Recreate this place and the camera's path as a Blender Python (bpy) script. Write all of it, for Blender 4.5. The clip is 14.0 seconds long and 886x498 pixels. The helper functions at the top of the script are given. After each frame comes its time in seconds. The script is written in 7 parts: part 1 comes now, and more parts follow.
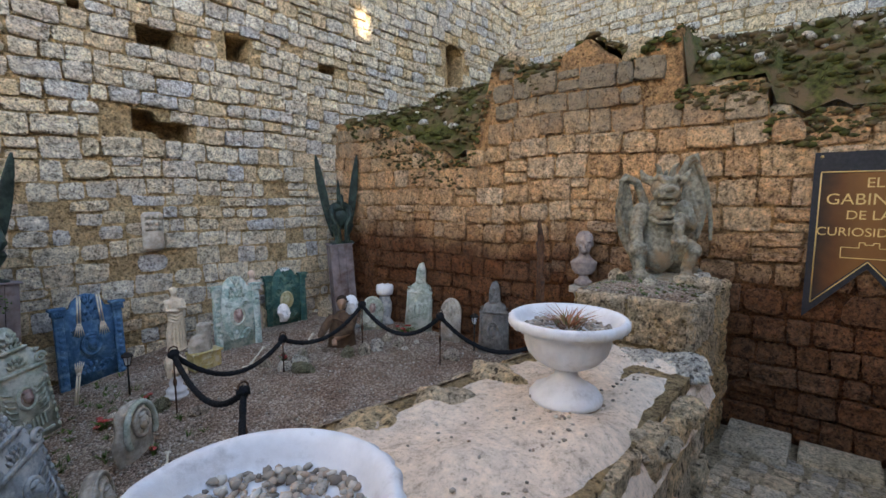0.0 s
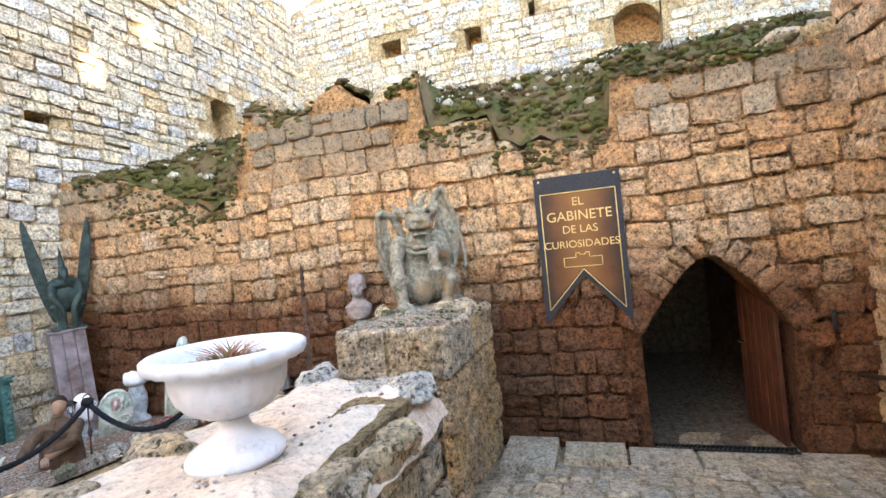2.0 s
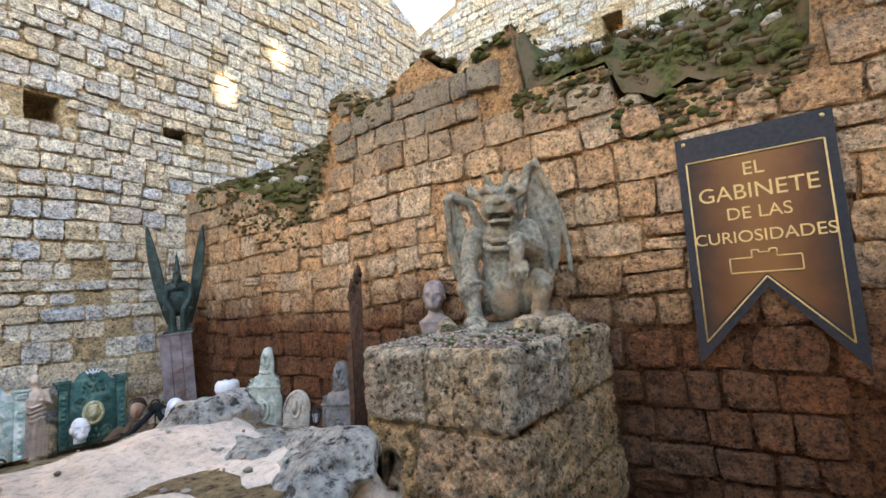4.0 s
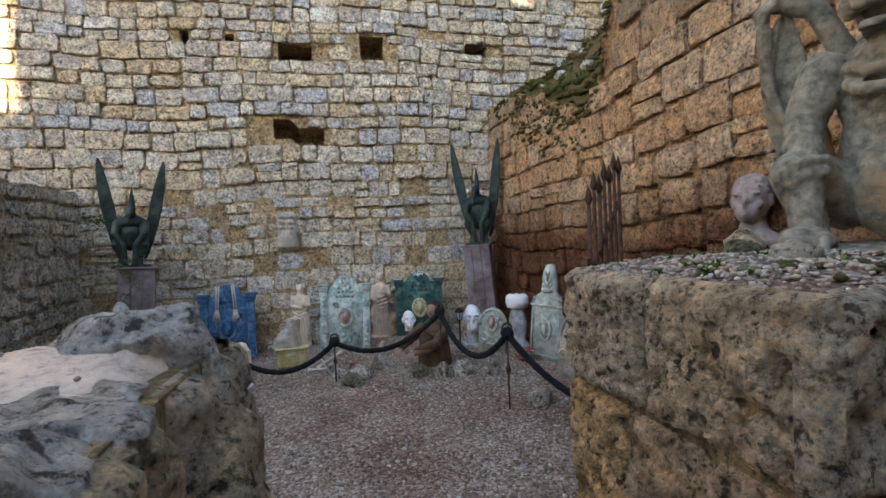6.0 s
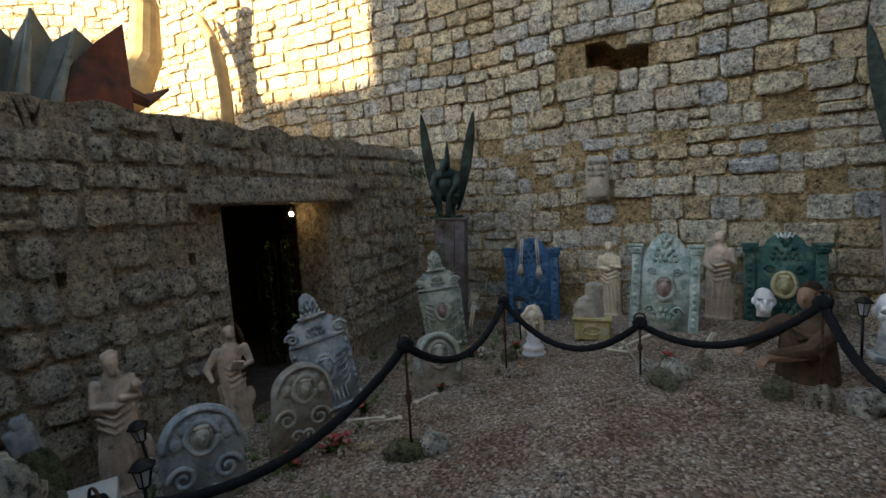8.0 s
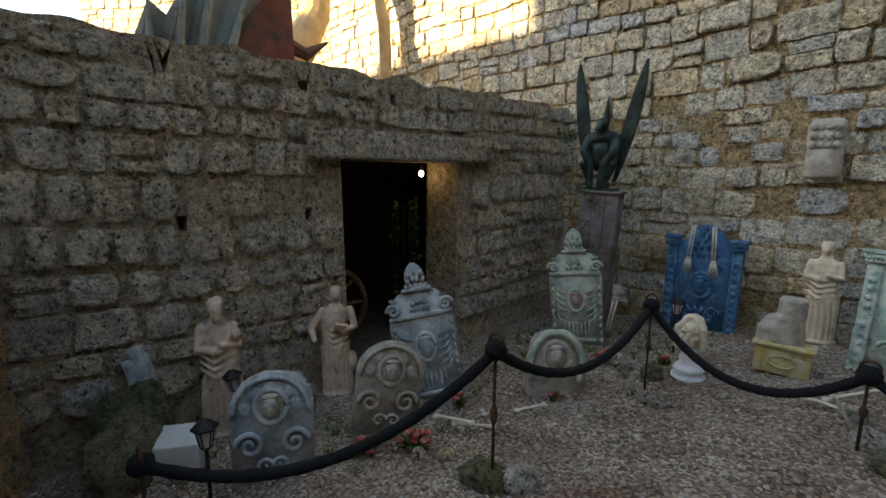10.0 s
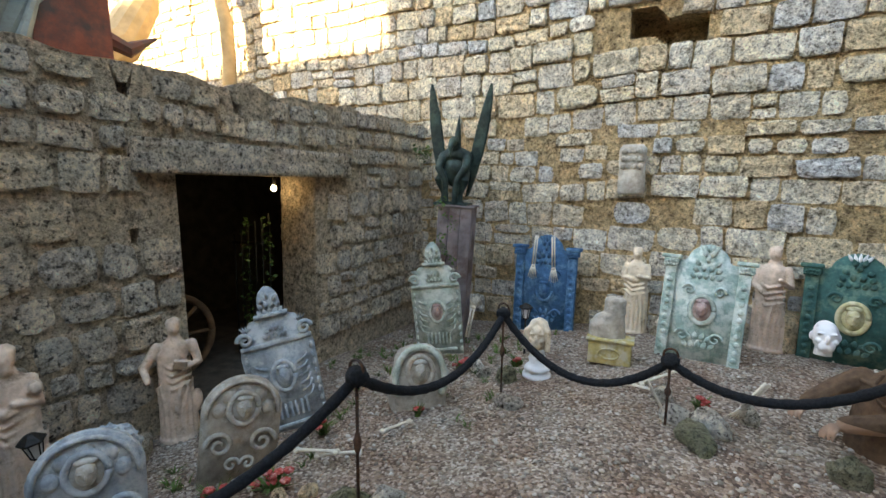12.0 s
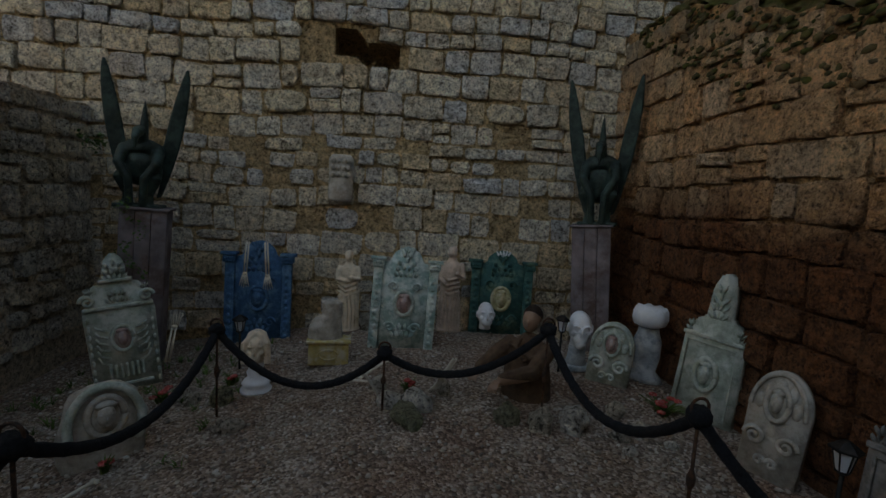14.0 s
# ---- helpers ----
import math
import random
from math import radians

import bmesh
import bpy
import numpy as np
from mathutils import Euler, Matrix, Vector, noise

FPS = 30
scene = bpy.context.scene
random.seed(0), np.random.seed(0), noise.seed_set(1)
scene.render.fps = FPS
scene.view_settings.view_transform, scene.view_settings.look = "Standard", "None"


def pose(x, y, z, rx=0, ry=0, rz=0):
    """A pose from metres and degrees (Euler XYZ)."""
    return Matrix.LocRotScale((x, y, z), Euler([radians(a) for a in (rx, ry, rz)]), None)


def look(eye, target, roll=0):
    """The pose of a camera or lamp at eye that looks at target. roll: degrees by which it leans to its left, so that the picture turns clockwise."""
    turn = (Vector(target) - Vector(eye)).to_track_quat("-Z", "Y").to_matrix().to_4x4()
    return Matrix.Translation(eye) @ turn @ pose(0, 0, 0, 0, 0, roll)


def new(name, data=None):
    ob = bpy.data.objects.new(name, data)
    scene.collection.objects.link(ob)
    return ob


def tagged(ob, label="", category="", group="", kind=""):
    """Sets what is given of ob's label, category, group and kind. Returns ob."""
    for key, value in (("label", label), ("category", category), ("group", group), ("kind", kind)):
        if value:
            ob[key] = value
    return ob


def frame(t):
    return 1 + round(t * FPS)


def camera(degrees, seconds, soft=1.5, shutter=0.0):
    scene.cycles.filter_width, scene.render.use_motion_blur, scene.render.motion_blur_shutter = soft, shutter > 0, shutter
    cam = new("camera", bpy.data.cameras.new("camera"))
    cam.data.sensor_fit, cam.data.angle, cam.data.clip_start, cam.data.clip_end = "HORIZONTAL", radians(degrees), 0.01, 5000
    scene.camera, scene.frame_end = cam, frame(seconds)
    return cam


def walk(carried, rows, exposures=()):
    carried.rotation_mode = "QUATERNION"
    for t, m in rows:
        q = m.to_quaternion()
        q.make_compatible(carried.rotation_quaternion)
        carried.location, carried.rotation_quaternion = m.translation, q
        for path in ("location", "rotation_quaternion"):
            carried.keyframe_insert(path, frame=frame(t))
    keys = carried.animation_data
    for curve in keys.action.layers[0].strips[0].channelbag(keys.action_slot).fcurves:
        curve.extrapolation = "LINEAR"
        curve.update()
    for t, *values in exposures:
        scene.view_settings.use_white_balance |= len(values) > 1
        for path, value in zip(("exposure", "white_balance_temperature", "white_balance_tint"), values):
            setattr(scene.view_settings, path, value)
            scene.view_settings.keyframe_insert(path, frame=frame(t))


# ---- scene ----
cam = camera(88.0, 14.0)
PATH = [
    (0, (-2.546, 1.422, 2.483), (-1.028, 2.706, 2.264), 0.2),
    (0.5, (-2.393, 1.258, 2.44), (-0.585, 2.086, 2.229), -0.6),
    (1, (-2.238, 1.075, 2.389), (-0.337, 1.655, 2.162), -2.1),
    (1.5, (-2.16, 1.006, 2.358), (-0.244, 1.566, 2.234), -3.7),
    (2, (-1.931, 1.045, 2.211), (-0.027, 1.655, 2.231), -5.5),
    (2.2, (-1.8, 1.063, 2.163), (0.09, 1.714, 2.221), -6.0),
    (4.3, (-0.252, 1.081, 1.894), (1.285, 2.347, 2.091), -3.1),
    (4.5, (-0.124, 1.071, 1.887), (1.351, 2.409, 2.072), -2.8),
    (5, (0.172, 1.195, 1.821), (1.428, 2.747, 1.923), -3.2),
    (5.5, (0.456, 1.387, 1.782), (1.35, 3.176, 1.771), -3.7),
    (6, (0.726, 1.517, 1.763), (1.159, 3.469, 1.711), -2.5),
    (6.5, (0.878, 1.708, 1.757), (0.997, 3.702, 1.665), -2.6),
    (7, (0.899, 2.042, 1.716), (0.736, 4.031, 1.594), -2.7),
    (7.5, (0.893, 2.326, 1.77), (0.376, 4.25, 1.592), -2.8),
    (8, (0.943, 2.672, 1.745), (0.011, 4.431, 1.548), -3.2),
    (8.5, (0.851, 2.966, 1.713), (-0.313, 4.574, 1.475), -2.7),
    (8.7, (0.783, 3.073, 1.713), (-0.471, 4.611, 1.462), -2.5),
    (10.8, (0.808, 3.518, 1.753), (-0.668, 4.826, 1.418), 0.7),
    (11, (0.841, 3.525, 1.757), (-0.582, 4.891, 1.426), 1.0),
    (11.5, (0.855, 3.517, 1.775), (-0.391, 5.052, 1.469), 1.0),
    (12, (0.792, 3.508, 1.8), (-0.223, 5.208, 1.517), 0.8),
    (12.5, (0.696, 3.485, 1.809), (-0.088, 5.306, 1.545), 0.7),
    (13, (0.631, 3.488, 1.823), (0.076, 5.394, 1.574), 1.4),
    (13.5, (0.602, 3.472, 1.856), (0.403, 5.447, 1.612), 2.7),
    (14, (0.698, 3.456, 1.843), (0.872, 5.435, 1.614), 3.5),
]
EXPOSURES = [(t, e, 7700 if t < 6.4 else (9800 if t < 7.9 or 12.9 < t < 13.9 else 8400), 16 if t < 7.9 else 9) for t, e in (
    (0.0, 2.75), (0.5, 3.75), (1.0, 4.1), (1.5, 4.08), (2.0, 4.05), (4.5, 3.4), (5.0, 3.4), (5.5, 3.45), (6.0, 2.85), (6.5, 1.45), (7.0, 1.2), (7.5, 1.0), (8.0, 2.1), (8.5, 2.15),
    (11.0, 2.55), (11.5, 2.62), (12.0, 3.55), (12.5, 3.5), (13.0, 2.25), (13.5, 1.3), (14.0, 0.95))]
walk(cam, [(t, look(eye, target, roll)) for t, eye, target, roll in PATH], EXPOSURES)

# ---- light ----
SUN_WAY = Vector((0.35, 0.85, -0.27)).normalized()
world = bpy.data.worlds.new("world")
scene.world = world
world.use_nodes = True
wn = world.node_tree
sky = wn.nodes.new("ShaderNodeTexSky")
sky.sky_type = "NISHITA"
sky.sun_disc = False
sky.dust_density = 0.6
sky.ozone_density = 1.6
sky.sun_elevation = math.asin(-SUN_WAY.z)
sky.sun_rotation = math.atan2(-SUN_WAY.x, -SUN_WAY.y)
wn.links.new(sky.outputs[0], wn.nodes["Background"].inputs[0])
wn.nodes["Background"].inputs[1].default_value = 0.15
sun_data = bpy.data.lights.new("sun", "SUN")
sun_data.energy = 5.0
sun_data.angle = radians(0.6)
sun_data.color = (1.0, 0.86, 0.62)
sun = new("sun", sun_data)
sun.matrix_world = Matrix.Translation((0, -10, 30)) @ SUN_WAY.to_track_quat("-Z", "Y").to_matrix().to_4x4()


# ---- materials ----
def nodes(name, rough=0.85, metal=0.0):
    m = bpy.data.materials.new(name)
    m.use_nodes = True
    nt = m.node_tree
    b = nt.nodes["Principled BSDF"]
    b.inputs["Roughness"].default_value = rough
    b.inputs["Metallic"].default_value = metal
    b.inputs["Specular IOR Level"].default_value = 0.25
    return m, nt, b


def node(nt, kind, **sets):
    n = nt.nodes.new(kind)
    for key, value in sets.items():
        n.inputs[key.replace("_", " ")].default_value = value
    return n


def noise_tex(nt, vec, scale, detail=4.0, rough=0.6):
    n = node(nt, "ShaderNodeTexNoise", Scale=scale, Detail=detail, Roughness=rough)
    nt.links.new(vec, n.inputs["Vector"])
    return n.outputs[0]


def ramp(nt, fac, stops):
    r = nt.nodes.new("ShaderNodeValToRGB")
    while len(r.color_ramp.elements) < len(stops):
        r.color_ramp.elements.new(0.5)
    for e, (at, c) in zip(r.color_ramp.elements, stops):
        e.position, e.color = at, (*c, 1) if len(c) == 3 else c
    nt.links.new(fac, r.inputs[0])
    return r.outputs[0]


def mix(nt, kind, fac, a, b):
    n = nt.nodes.new("ShaderNodeMix")
    n.data_type, n.blend_type = "RGBA", kind
    for sock, value in ((n.inputs[0], fac), (n.inputs[6], a), (n.inputs[7], b)):
        if isinstance(value, (int, float)):
            sock.default_value = value
        elif isinstance(value, tuple):
            sock.default_value = (*value, 1)
        else:
            nt.links.new(value, sock)
    return n.outputs[2]


def calc(nt, kind, a, b=0.0, c=0.0):
    n = nt.nodes.new("ShaderNodeMath")
    n.operation = kind
    for sock, value in zip(n.inputs, (a, b, c)):
        if isinstance(value, (int, float)):
            sock.default_value = value
        else:
            nt.links.new(value, sock)
    return n.outputs[0]


def bump(nt, b, height, strength, distance=0.02):
    n = node(nt, "ShaderNodeBump", Strength=strength, Distance=distance)
    nt.links.new(height, n.inputs["Height"])
    nt.links.new(n.outputs[0], b.inputs["Normal"])


def place(nt):
    return nt.nodes.new("ShaderNodeNewGeometry").outputs["Position"]


def height_of(nt, pos):
    s = nt.nodes.new("ShaderNodeSeparateXYZ")
    nt.links.new(pos, s.inputs[0])
    return s.outputs[2]


def lot(nt):
    """A chance number for each loose or joined piece."""
    g, o = nt.nodes.new("ShaderNodeNewGeometry"), nt.nodes.new("ShaderNodeObjectInfo")
    return calc(nt, "FRACT", calc(nt, "ADD", g.outputs["Random Per Island"], o.outputs["Random"]))


def stone_mat(name, tones, dust, dust_amount=0.5, foot_tint=None, lichen=None, pits=0.6, rough=0.92, mottle=1.0):
    """Masonry: a tone for each piece, dust of the mortar over it, grain, pits with dark specks painted as their shade,
    and a darker tint below a height or lichen above one.
    """
    m, nt, b = nodes(name, rough)
    pos = place(nt)
    col = ramp(nt, lot(nt), [(i / max(1, len(tones) - 1), t) for i, t in enumerate(tones)])
    big = noise_tex(nt, pos, 2.3, 5)
    col = mix(nt, "MIX", ramp(nt, big, [(0.42, (0, 0, 0)), (0.66, (dust_amount,) * 3)]), col, dust)
    mid = noise_tex(nt, pos, 11, 6, 0.75)
    col = mix(nt, "MULTIPLY", 0.9 * mottle, col, ramp(nt, mid, [(0.34, (0.34, 0.3, 0.27)), (0.48, (0.9, 0.9, 0.9)), (0.6, (1.25, 1.23, 1.2)), (0.75, (1.55, 1.52, 1.48))]))
    crust = noise_tex(nt, pos, 26, 6, 0.8)
    col = mix(nt, "MULTIPLY", 0.85 * mottle, col, ramp(nt, crust, [(0.37, (0.34, 0.31, 0.27)), (0.45, (1, 1, 1)), (0.62, (1.2, 1.2, 1.18))]))
    # darker, redder tint below a height, with a ragged upper edge
    if foot_tint:
        zone, tint = foot_tint
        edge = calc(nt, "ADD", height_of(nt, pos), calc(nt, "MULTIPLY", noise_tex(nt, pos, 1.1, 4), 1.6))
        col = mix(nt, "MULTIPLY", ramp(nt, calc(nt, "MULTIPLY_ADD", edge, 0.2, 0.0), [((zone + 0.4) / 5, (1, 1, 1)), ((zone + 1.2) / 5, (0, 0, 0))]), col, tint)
    if lichen:
        zone, tint = lichen
        edge = calc(nt, "ADD", height_of(nt, pos), calc(nt, "MULTIPLY", noise_tex(nt, pos, 3.0, 6), 1.6))
        col = mix(nt, "MIX", ramp(nt, calc(nt, "MULTIPLY", edge, 0.15), [((zone + 0.6) * 0.15, (0, 0, 0)), ((zone + 1.4) * 0.15, (0.8, 0.8, 0.8))]), col, tint)
    # dark specks at two scales paint the shade of small pits into the colour
    fine = noise_tex(nt, pos, 44, 6, 0.72)
    col = mix(nt, "MULTIPLY", 0.9 * mottle, col, ramp(nt, fine, [(0.35, (0.25, 0.21, 0.18)), (0.42, (1, 1, 1)), (0.7, (1.25, 1.23, 1.2))]))
    if pits >= 0.6:
        col = mix(nt, "MULTIPLY", 0.9 if pits >= 1.0 else 0.65, col, ramp(nt, noise_tex(nt, pos, 23, 4, 0.6), [(0.35, (0.12, 0.1, 0.09)), (0.42, (1, 1, 1)), (0.58, (1, 1, 1)), (0.7, (1.3, 1.3, 1.3))]))
    nt.links.new(col, b.inputs["Base Color"])
    v = node(nt, "ShaderNodeTexVoronoi", Scale=34.0)
    nt.links.new(pos, v.inputs["Vector"])
    h = calc(nt, "ADD", calc(nt, "MULTIPLY", ramp(nt, v.outputs["Distance"], [(0.0, (0, 0, 0)), (0.35, (1, 1, 1))]), 0.35), calc(nt, "ADD", noise_tex(nt, pos, 30, 8, 0.75), calc(nt, "MULTIPLY", noise_tex(nt, pos, 9, 4, 0.6), 1.6)))
    bump(nt, b, h, min(1.0, pits * 1.4), 0.09)
    return m


def plain_mat(name, colour, vary=0.25, scale=20.0, rough=0.8, metal=0.0, grit=0.25, second=None, second_scale=5.0, second_at=0.55):
    """Paint, metal, cloth or cast stone with uneven colour and fine relief."""
    m, nt, b = nodes(name, rough, metal)
    pos = place(nt)
    k = noise_tex(nt, pos, scale, 5)
    lo, hi = tuple(c * (1 - vary) for c in colour), tuple(min(1, c * (1 + vary)) for c in colour)
    col = ramp(nt, k, [(0.3, lo), (0.7, hi)])
    if second:
        col = mix(nt, "MIX", ramp(nt, noise_tex(nt, pos, second_scale, 6, 0.7), [(second_at - 0.06, (0, 0, 0)), (second_at + 0.08, (1, 1, 1))]), col, second)
    nt.links.new(col, b.inputs["Base Color"])
    bump(nt, b, noise_tex(nt, pos, scale * 3, 6, 0.7), grit, 0.01)
    return m


LIME = stone_mat("pale_limestone", [(0.74, 0.65, 0.49), (0.62, 0.58, 0.52), (0.8, 0.73, 0.6), (0.68, 0.53, 0.34), (0.58, 0.6, 0.63), (0.74, 0.66, 0.52), (0.82, 0.79, 0.72)], (0.56, 0.42, 0.24), 0.35)
LIME_MORTAR = stone_mat("ochre_mortar", [(0.58, 0.43, 0.25), (0.58, 0.43, 0.25)], (0.44, 0.3, 0.16), 0.7, pits=0.9)
SAND = stone_mat("orange_sandstone", [(0.66, 0.38, 0.2), (0.55, 0.34, 0.2), (0.68, 0.46, 0.28), (0.52, 0.29, 0.15), (0.68, 0.5, 0.34), (0.56, 0.38, 0.25)], (0.64, 0.36, 0.17), 0.4,
                 foot_tint=(1.9, (0.27, 0.18, 0.14)), lichen=(3.3, (0.24, 0.21, 0.16)))
SAND_PLAIN = stone_mat("plain_orange_sandstone", [(0.7, 0.44, 0.25), (0.6, 0.4, 0.25), (0.72, 0.51, 0.33), (0.58, 0.36, 0.2), (0.72, 0.55, 0.39)], (0.68, 0.42, 0.22), 0.4)
SAND_PLAIN_MORTAR = stone_mat("plain_orange_mortar", [(0.58, 0.36, 0.19), (0.58, 0.36, 0.19)], (0.44, 0.27, 0.14), 0.6, pits=0.8)
SAND_MORTAR = stone_mat("orange_mortar", [(0.54, 0.31, 0.15), (0.54, 0.31, 0.15)], (0.4, 0.22, 0.11), 0.6, foot_tint=(1.9, (0.27, 0.18, 0.14)), pits=0.8)
GREY = stone_mat("grey_brown_stone", [(0.7, 0.62, 0.52), (0.6, 0.56, 0.5), (0.76, 0.69, 0.59), (0.7, 0.58, 0.43), (0.66, 0.65, 0.64)], (0.5, 0.42, 0.3), 0.4, pits=1.0)
GREY_MORTAR = stone_mat("grey_brown_mortar", [(0.58, 0.48, 0.36), (0.58, 0.48, 0.36)], (0.48, 0.38, 0.26), 0.6, pits=0.9)
CAP = stone_mat("weathered_cap_stone", [(0.66, 0.49, 0.3), (0.58, 0.48, 0.36), (0.7, 0.5, 0.28), (0.62, 0.51, 0.39)], (0.6, 0.49, 0.36), 0.5, pits=1.0)
OCHRE = stone_mat("ochre_pier_stone", [(0.7, 0.43, 0.19), (0.64, 0.45, 0.26), (0.72, 0.47, 0.22), (0.6, 0.42, 0.26)], (0.6, 0.5, 0.38), 0.4, pits=1.0)
OCHRE_MORTAR = stone_mat("ochre_pier_mortar", [(0.4, 0.28, 0.15), (0.4, 0.28, 0.15)], (0.3, 0.22, 0.12), 0.6, pits=0.9)
SANDY = stone_mat("sandy_top", [(0.64, 0.5, 0.39), (0.64, 0.5, 0.39)], (0.66, 0.56, 0.46), 0.6, pits=0.3, mottle=0.45)
FLAGS = stone_mat("cobble_flags", [(0.52, 0.41, 0.28), (0.44, 0.38, 0.31), (0.6, 0.45, 0.29), (0.42, 0.38, 0.32), (0.64, 0.52, 0.38)], (0.46, 0.35, 0.22), 0.7, pits=0.5, rough=0.75)
EARTH = stone_mat("packed_earth", [(0.42, 0.32, 0.21), (0.42, 0.32, 0.21)], (0.34, 0.27, 0.17), 0.7, pits=0.6)


def gravel_mat():
    m, nt, b = nodes("grey_gravel", 0.9)
    pos = place(nt)
    v = node(nt, "ShaderNodeTexVoronoi", Scale=55.0)
    nt.links.new(pos, v.inputs["Vector"])
    col = ramp(nt, calc(nt, "FRACT", calc(nt, "MULTIPLY", v.outputs["Color"], 3.7)), [(0, (0.13, 0.095, 0.075)), (0.4, (0.25, 0.195, 0.155)), (0.75, (0.37, 0.3, 0.245)), (1, (0.55, 0.49, 0.43))])
    col = mix(nt, "MULTIPLY", 0.8, col, ramp(nt, noise_tex(nt, pos, 1.6, 5), [(0.38, (0.62, 0.45, 0.37)), (0.6, (1, 0.97, 0.94))]))
    nt.links.new(col, b.inputs["Base Color"])
    bump(nt, b, calc(nt, "SUBTRACT", 1.0, v.outputs["Distance"]), 1.0, 0.02)
    return m


GRAVEL = gravel_mat()
MOSS = plain_mat("green_moss", (0.06, 0.06, 0.014), 0.75, 22, 0.95, grit=1.0, second=(0.13, 0.085, 0.045), second_scale=3.2, second_at=0.52)


# ---- builders ----
def mesh_of(name, bm):
    me = bpy.data.meshes.new(name)
    bm.normal_update()
    bm.to_mesh(me)
    bm.free()
    return me


def part(name, bm, material, parent=None, label="", smooth=True):
    me = mesh_of(name, bm)
    me.materials.append(material)
    if smooth:
        me.polygons.foreach_set("use_smooth", [True] * len(me.polygons))
    ob = new(name, me)
    if parent:
        ob.parent = parent
    return tagged(ob, label)


def thing(name, label, category, at=None, group="", kind=""):
    ob = new(name)
    ob.empty_display_size = 0.1
    if at is not None:
        ob.matrix_basis = at
    return tagged(ob, label, category, group, kind)


def add_box(bm, centre, size, bevel=0.0, turn=None, rough=0.0, seed=0, cuts=0):
    """A bevelled box added to a bmesh; rough shakes its corners."""
    m = Matrix.LocRotScale(centre, turn, size)
    geo = bmesh.ops.create_cube(bm, size=1.0, matrix=m)["verts"]
    edges = list({e for v in geo for e in v.link_edges})
    if cuts:
        bmesh.ops.subdivide_edges(bm, edges=edges, cuts=cuts, use_grid_fill=True)
        edges = []
    if bevel and edges:
        r = bmesh.ops.bevel(bm, geom=edges, offset=bevel, segments=2, affect="EDGES", profile=0.6)
        geo = r["verts"]
    if rough:
        for v in bm.verts if not geo else {w for g in geo if g.is_valid for w in [g]}:
            v.co += noise.noise_vector(v.co * 5 + Vector((seed * 3.1, seed, 0))) * rough
    return geo


def lathe(bm, profile, seg=24, centre=(0, 0, 0), turn=None, wobble=0.0):
    """Turns a profile of (radius, height) round z."""
    rings = []
    m = Matrix.LocRotScale(centre, turn, (1, 1, 1))
    for r, z in profile:
        rings.append([bm.verts.new(m @ Vector((r * math.cos(a) * (1 + wobble * math.sin(5 * a)), r * math.sin(a), z))) for a in (2 * math.pi * i / seg for i in range(seg))])
    for a, b in zip(rings, rings[1:]):
        for i in range(seg):
            bm.faces.new((a[i], a[(i + 1) % seg], b[(i + 1) % seg], b[i]))
    for ring, flip in ((rings[0], True), (rings[-1], False)):
        if (ring[0].co - ring[seg // 2].co).length > 1e-4:
            bm.faces.new(ring[::-1] if flip else ring)


def tube(bm, points, radii, seg=8):
    """A round bar along points with a radius at each."""
    pts = [Vector(p) for p in points]
    if isinstance(radii, (int, float)):
        radii = [radii] * len(pts)
    rings, up = [], None
    for i, p in enumerate(pts):
        d = (pts[min(i + 1, len(pts) - 1)] - pts[max(i - 1, 0)]).normalized()
        if up is None:
            up = d.orthogonal().normalized()
        up = (up - d * up.dot(d)).normalized()
        side = d.cross(up)
        rings.append([bm.verts.new(p + (up * math.cos(a) + side * math.sin(a)) * radii[i]) for a in (2 * math.pi * k / seg for k in range(seg))])
    for a, b in zip(rings, rings[1:]):
        for k in range(seg):
            bm.faces.new((a[k], a[(k + 1) % seg], b[(k + 1) % seg], b[k]))
    bm.faces.new(rings[0][::-1])
    bm.faces.new(rings[-1])


def blob(bm, centre, size, rough=0.1, freq=2.0, seed=0, sub=3, turn=None):
    """A rounded lump, uneven by noise."""
    m = Matrix.LocRotScale(centre, turn, size)
    vs = bmesh.ops.create_icosphere(bm, subdivisions=sub, radius=1.0)["verts"]
    for v in vs:
        v.co *= 1 + rough * noise.noise(v.co * freq + Vector((seed * 7.3, seed * 1.7, seed)))
        v.co = m @ v.co
    return vs


def loft(bm, rings, seg=12, turn=None):
    """A skin through ovals given as (x, y, z, half width, half depth)."""
    loops = [[bm.verts.new((x + a * math.cos(2 * math.pi * k / seg), y + b * math.sin(2 * math.pi * k / seg), z)) for k in range(seg)] for x, y, z, a, b in rings]
    for a, b in zip(loops, loops[1:]):
        for k in range(seg):
            bm.faces.new((a[k], a[(k + 1) % seg], b[(k + 1) % seg], b[k]))
    bm.faces.new(loops[0][::-1])
    bm.faces.new(loops[-1])


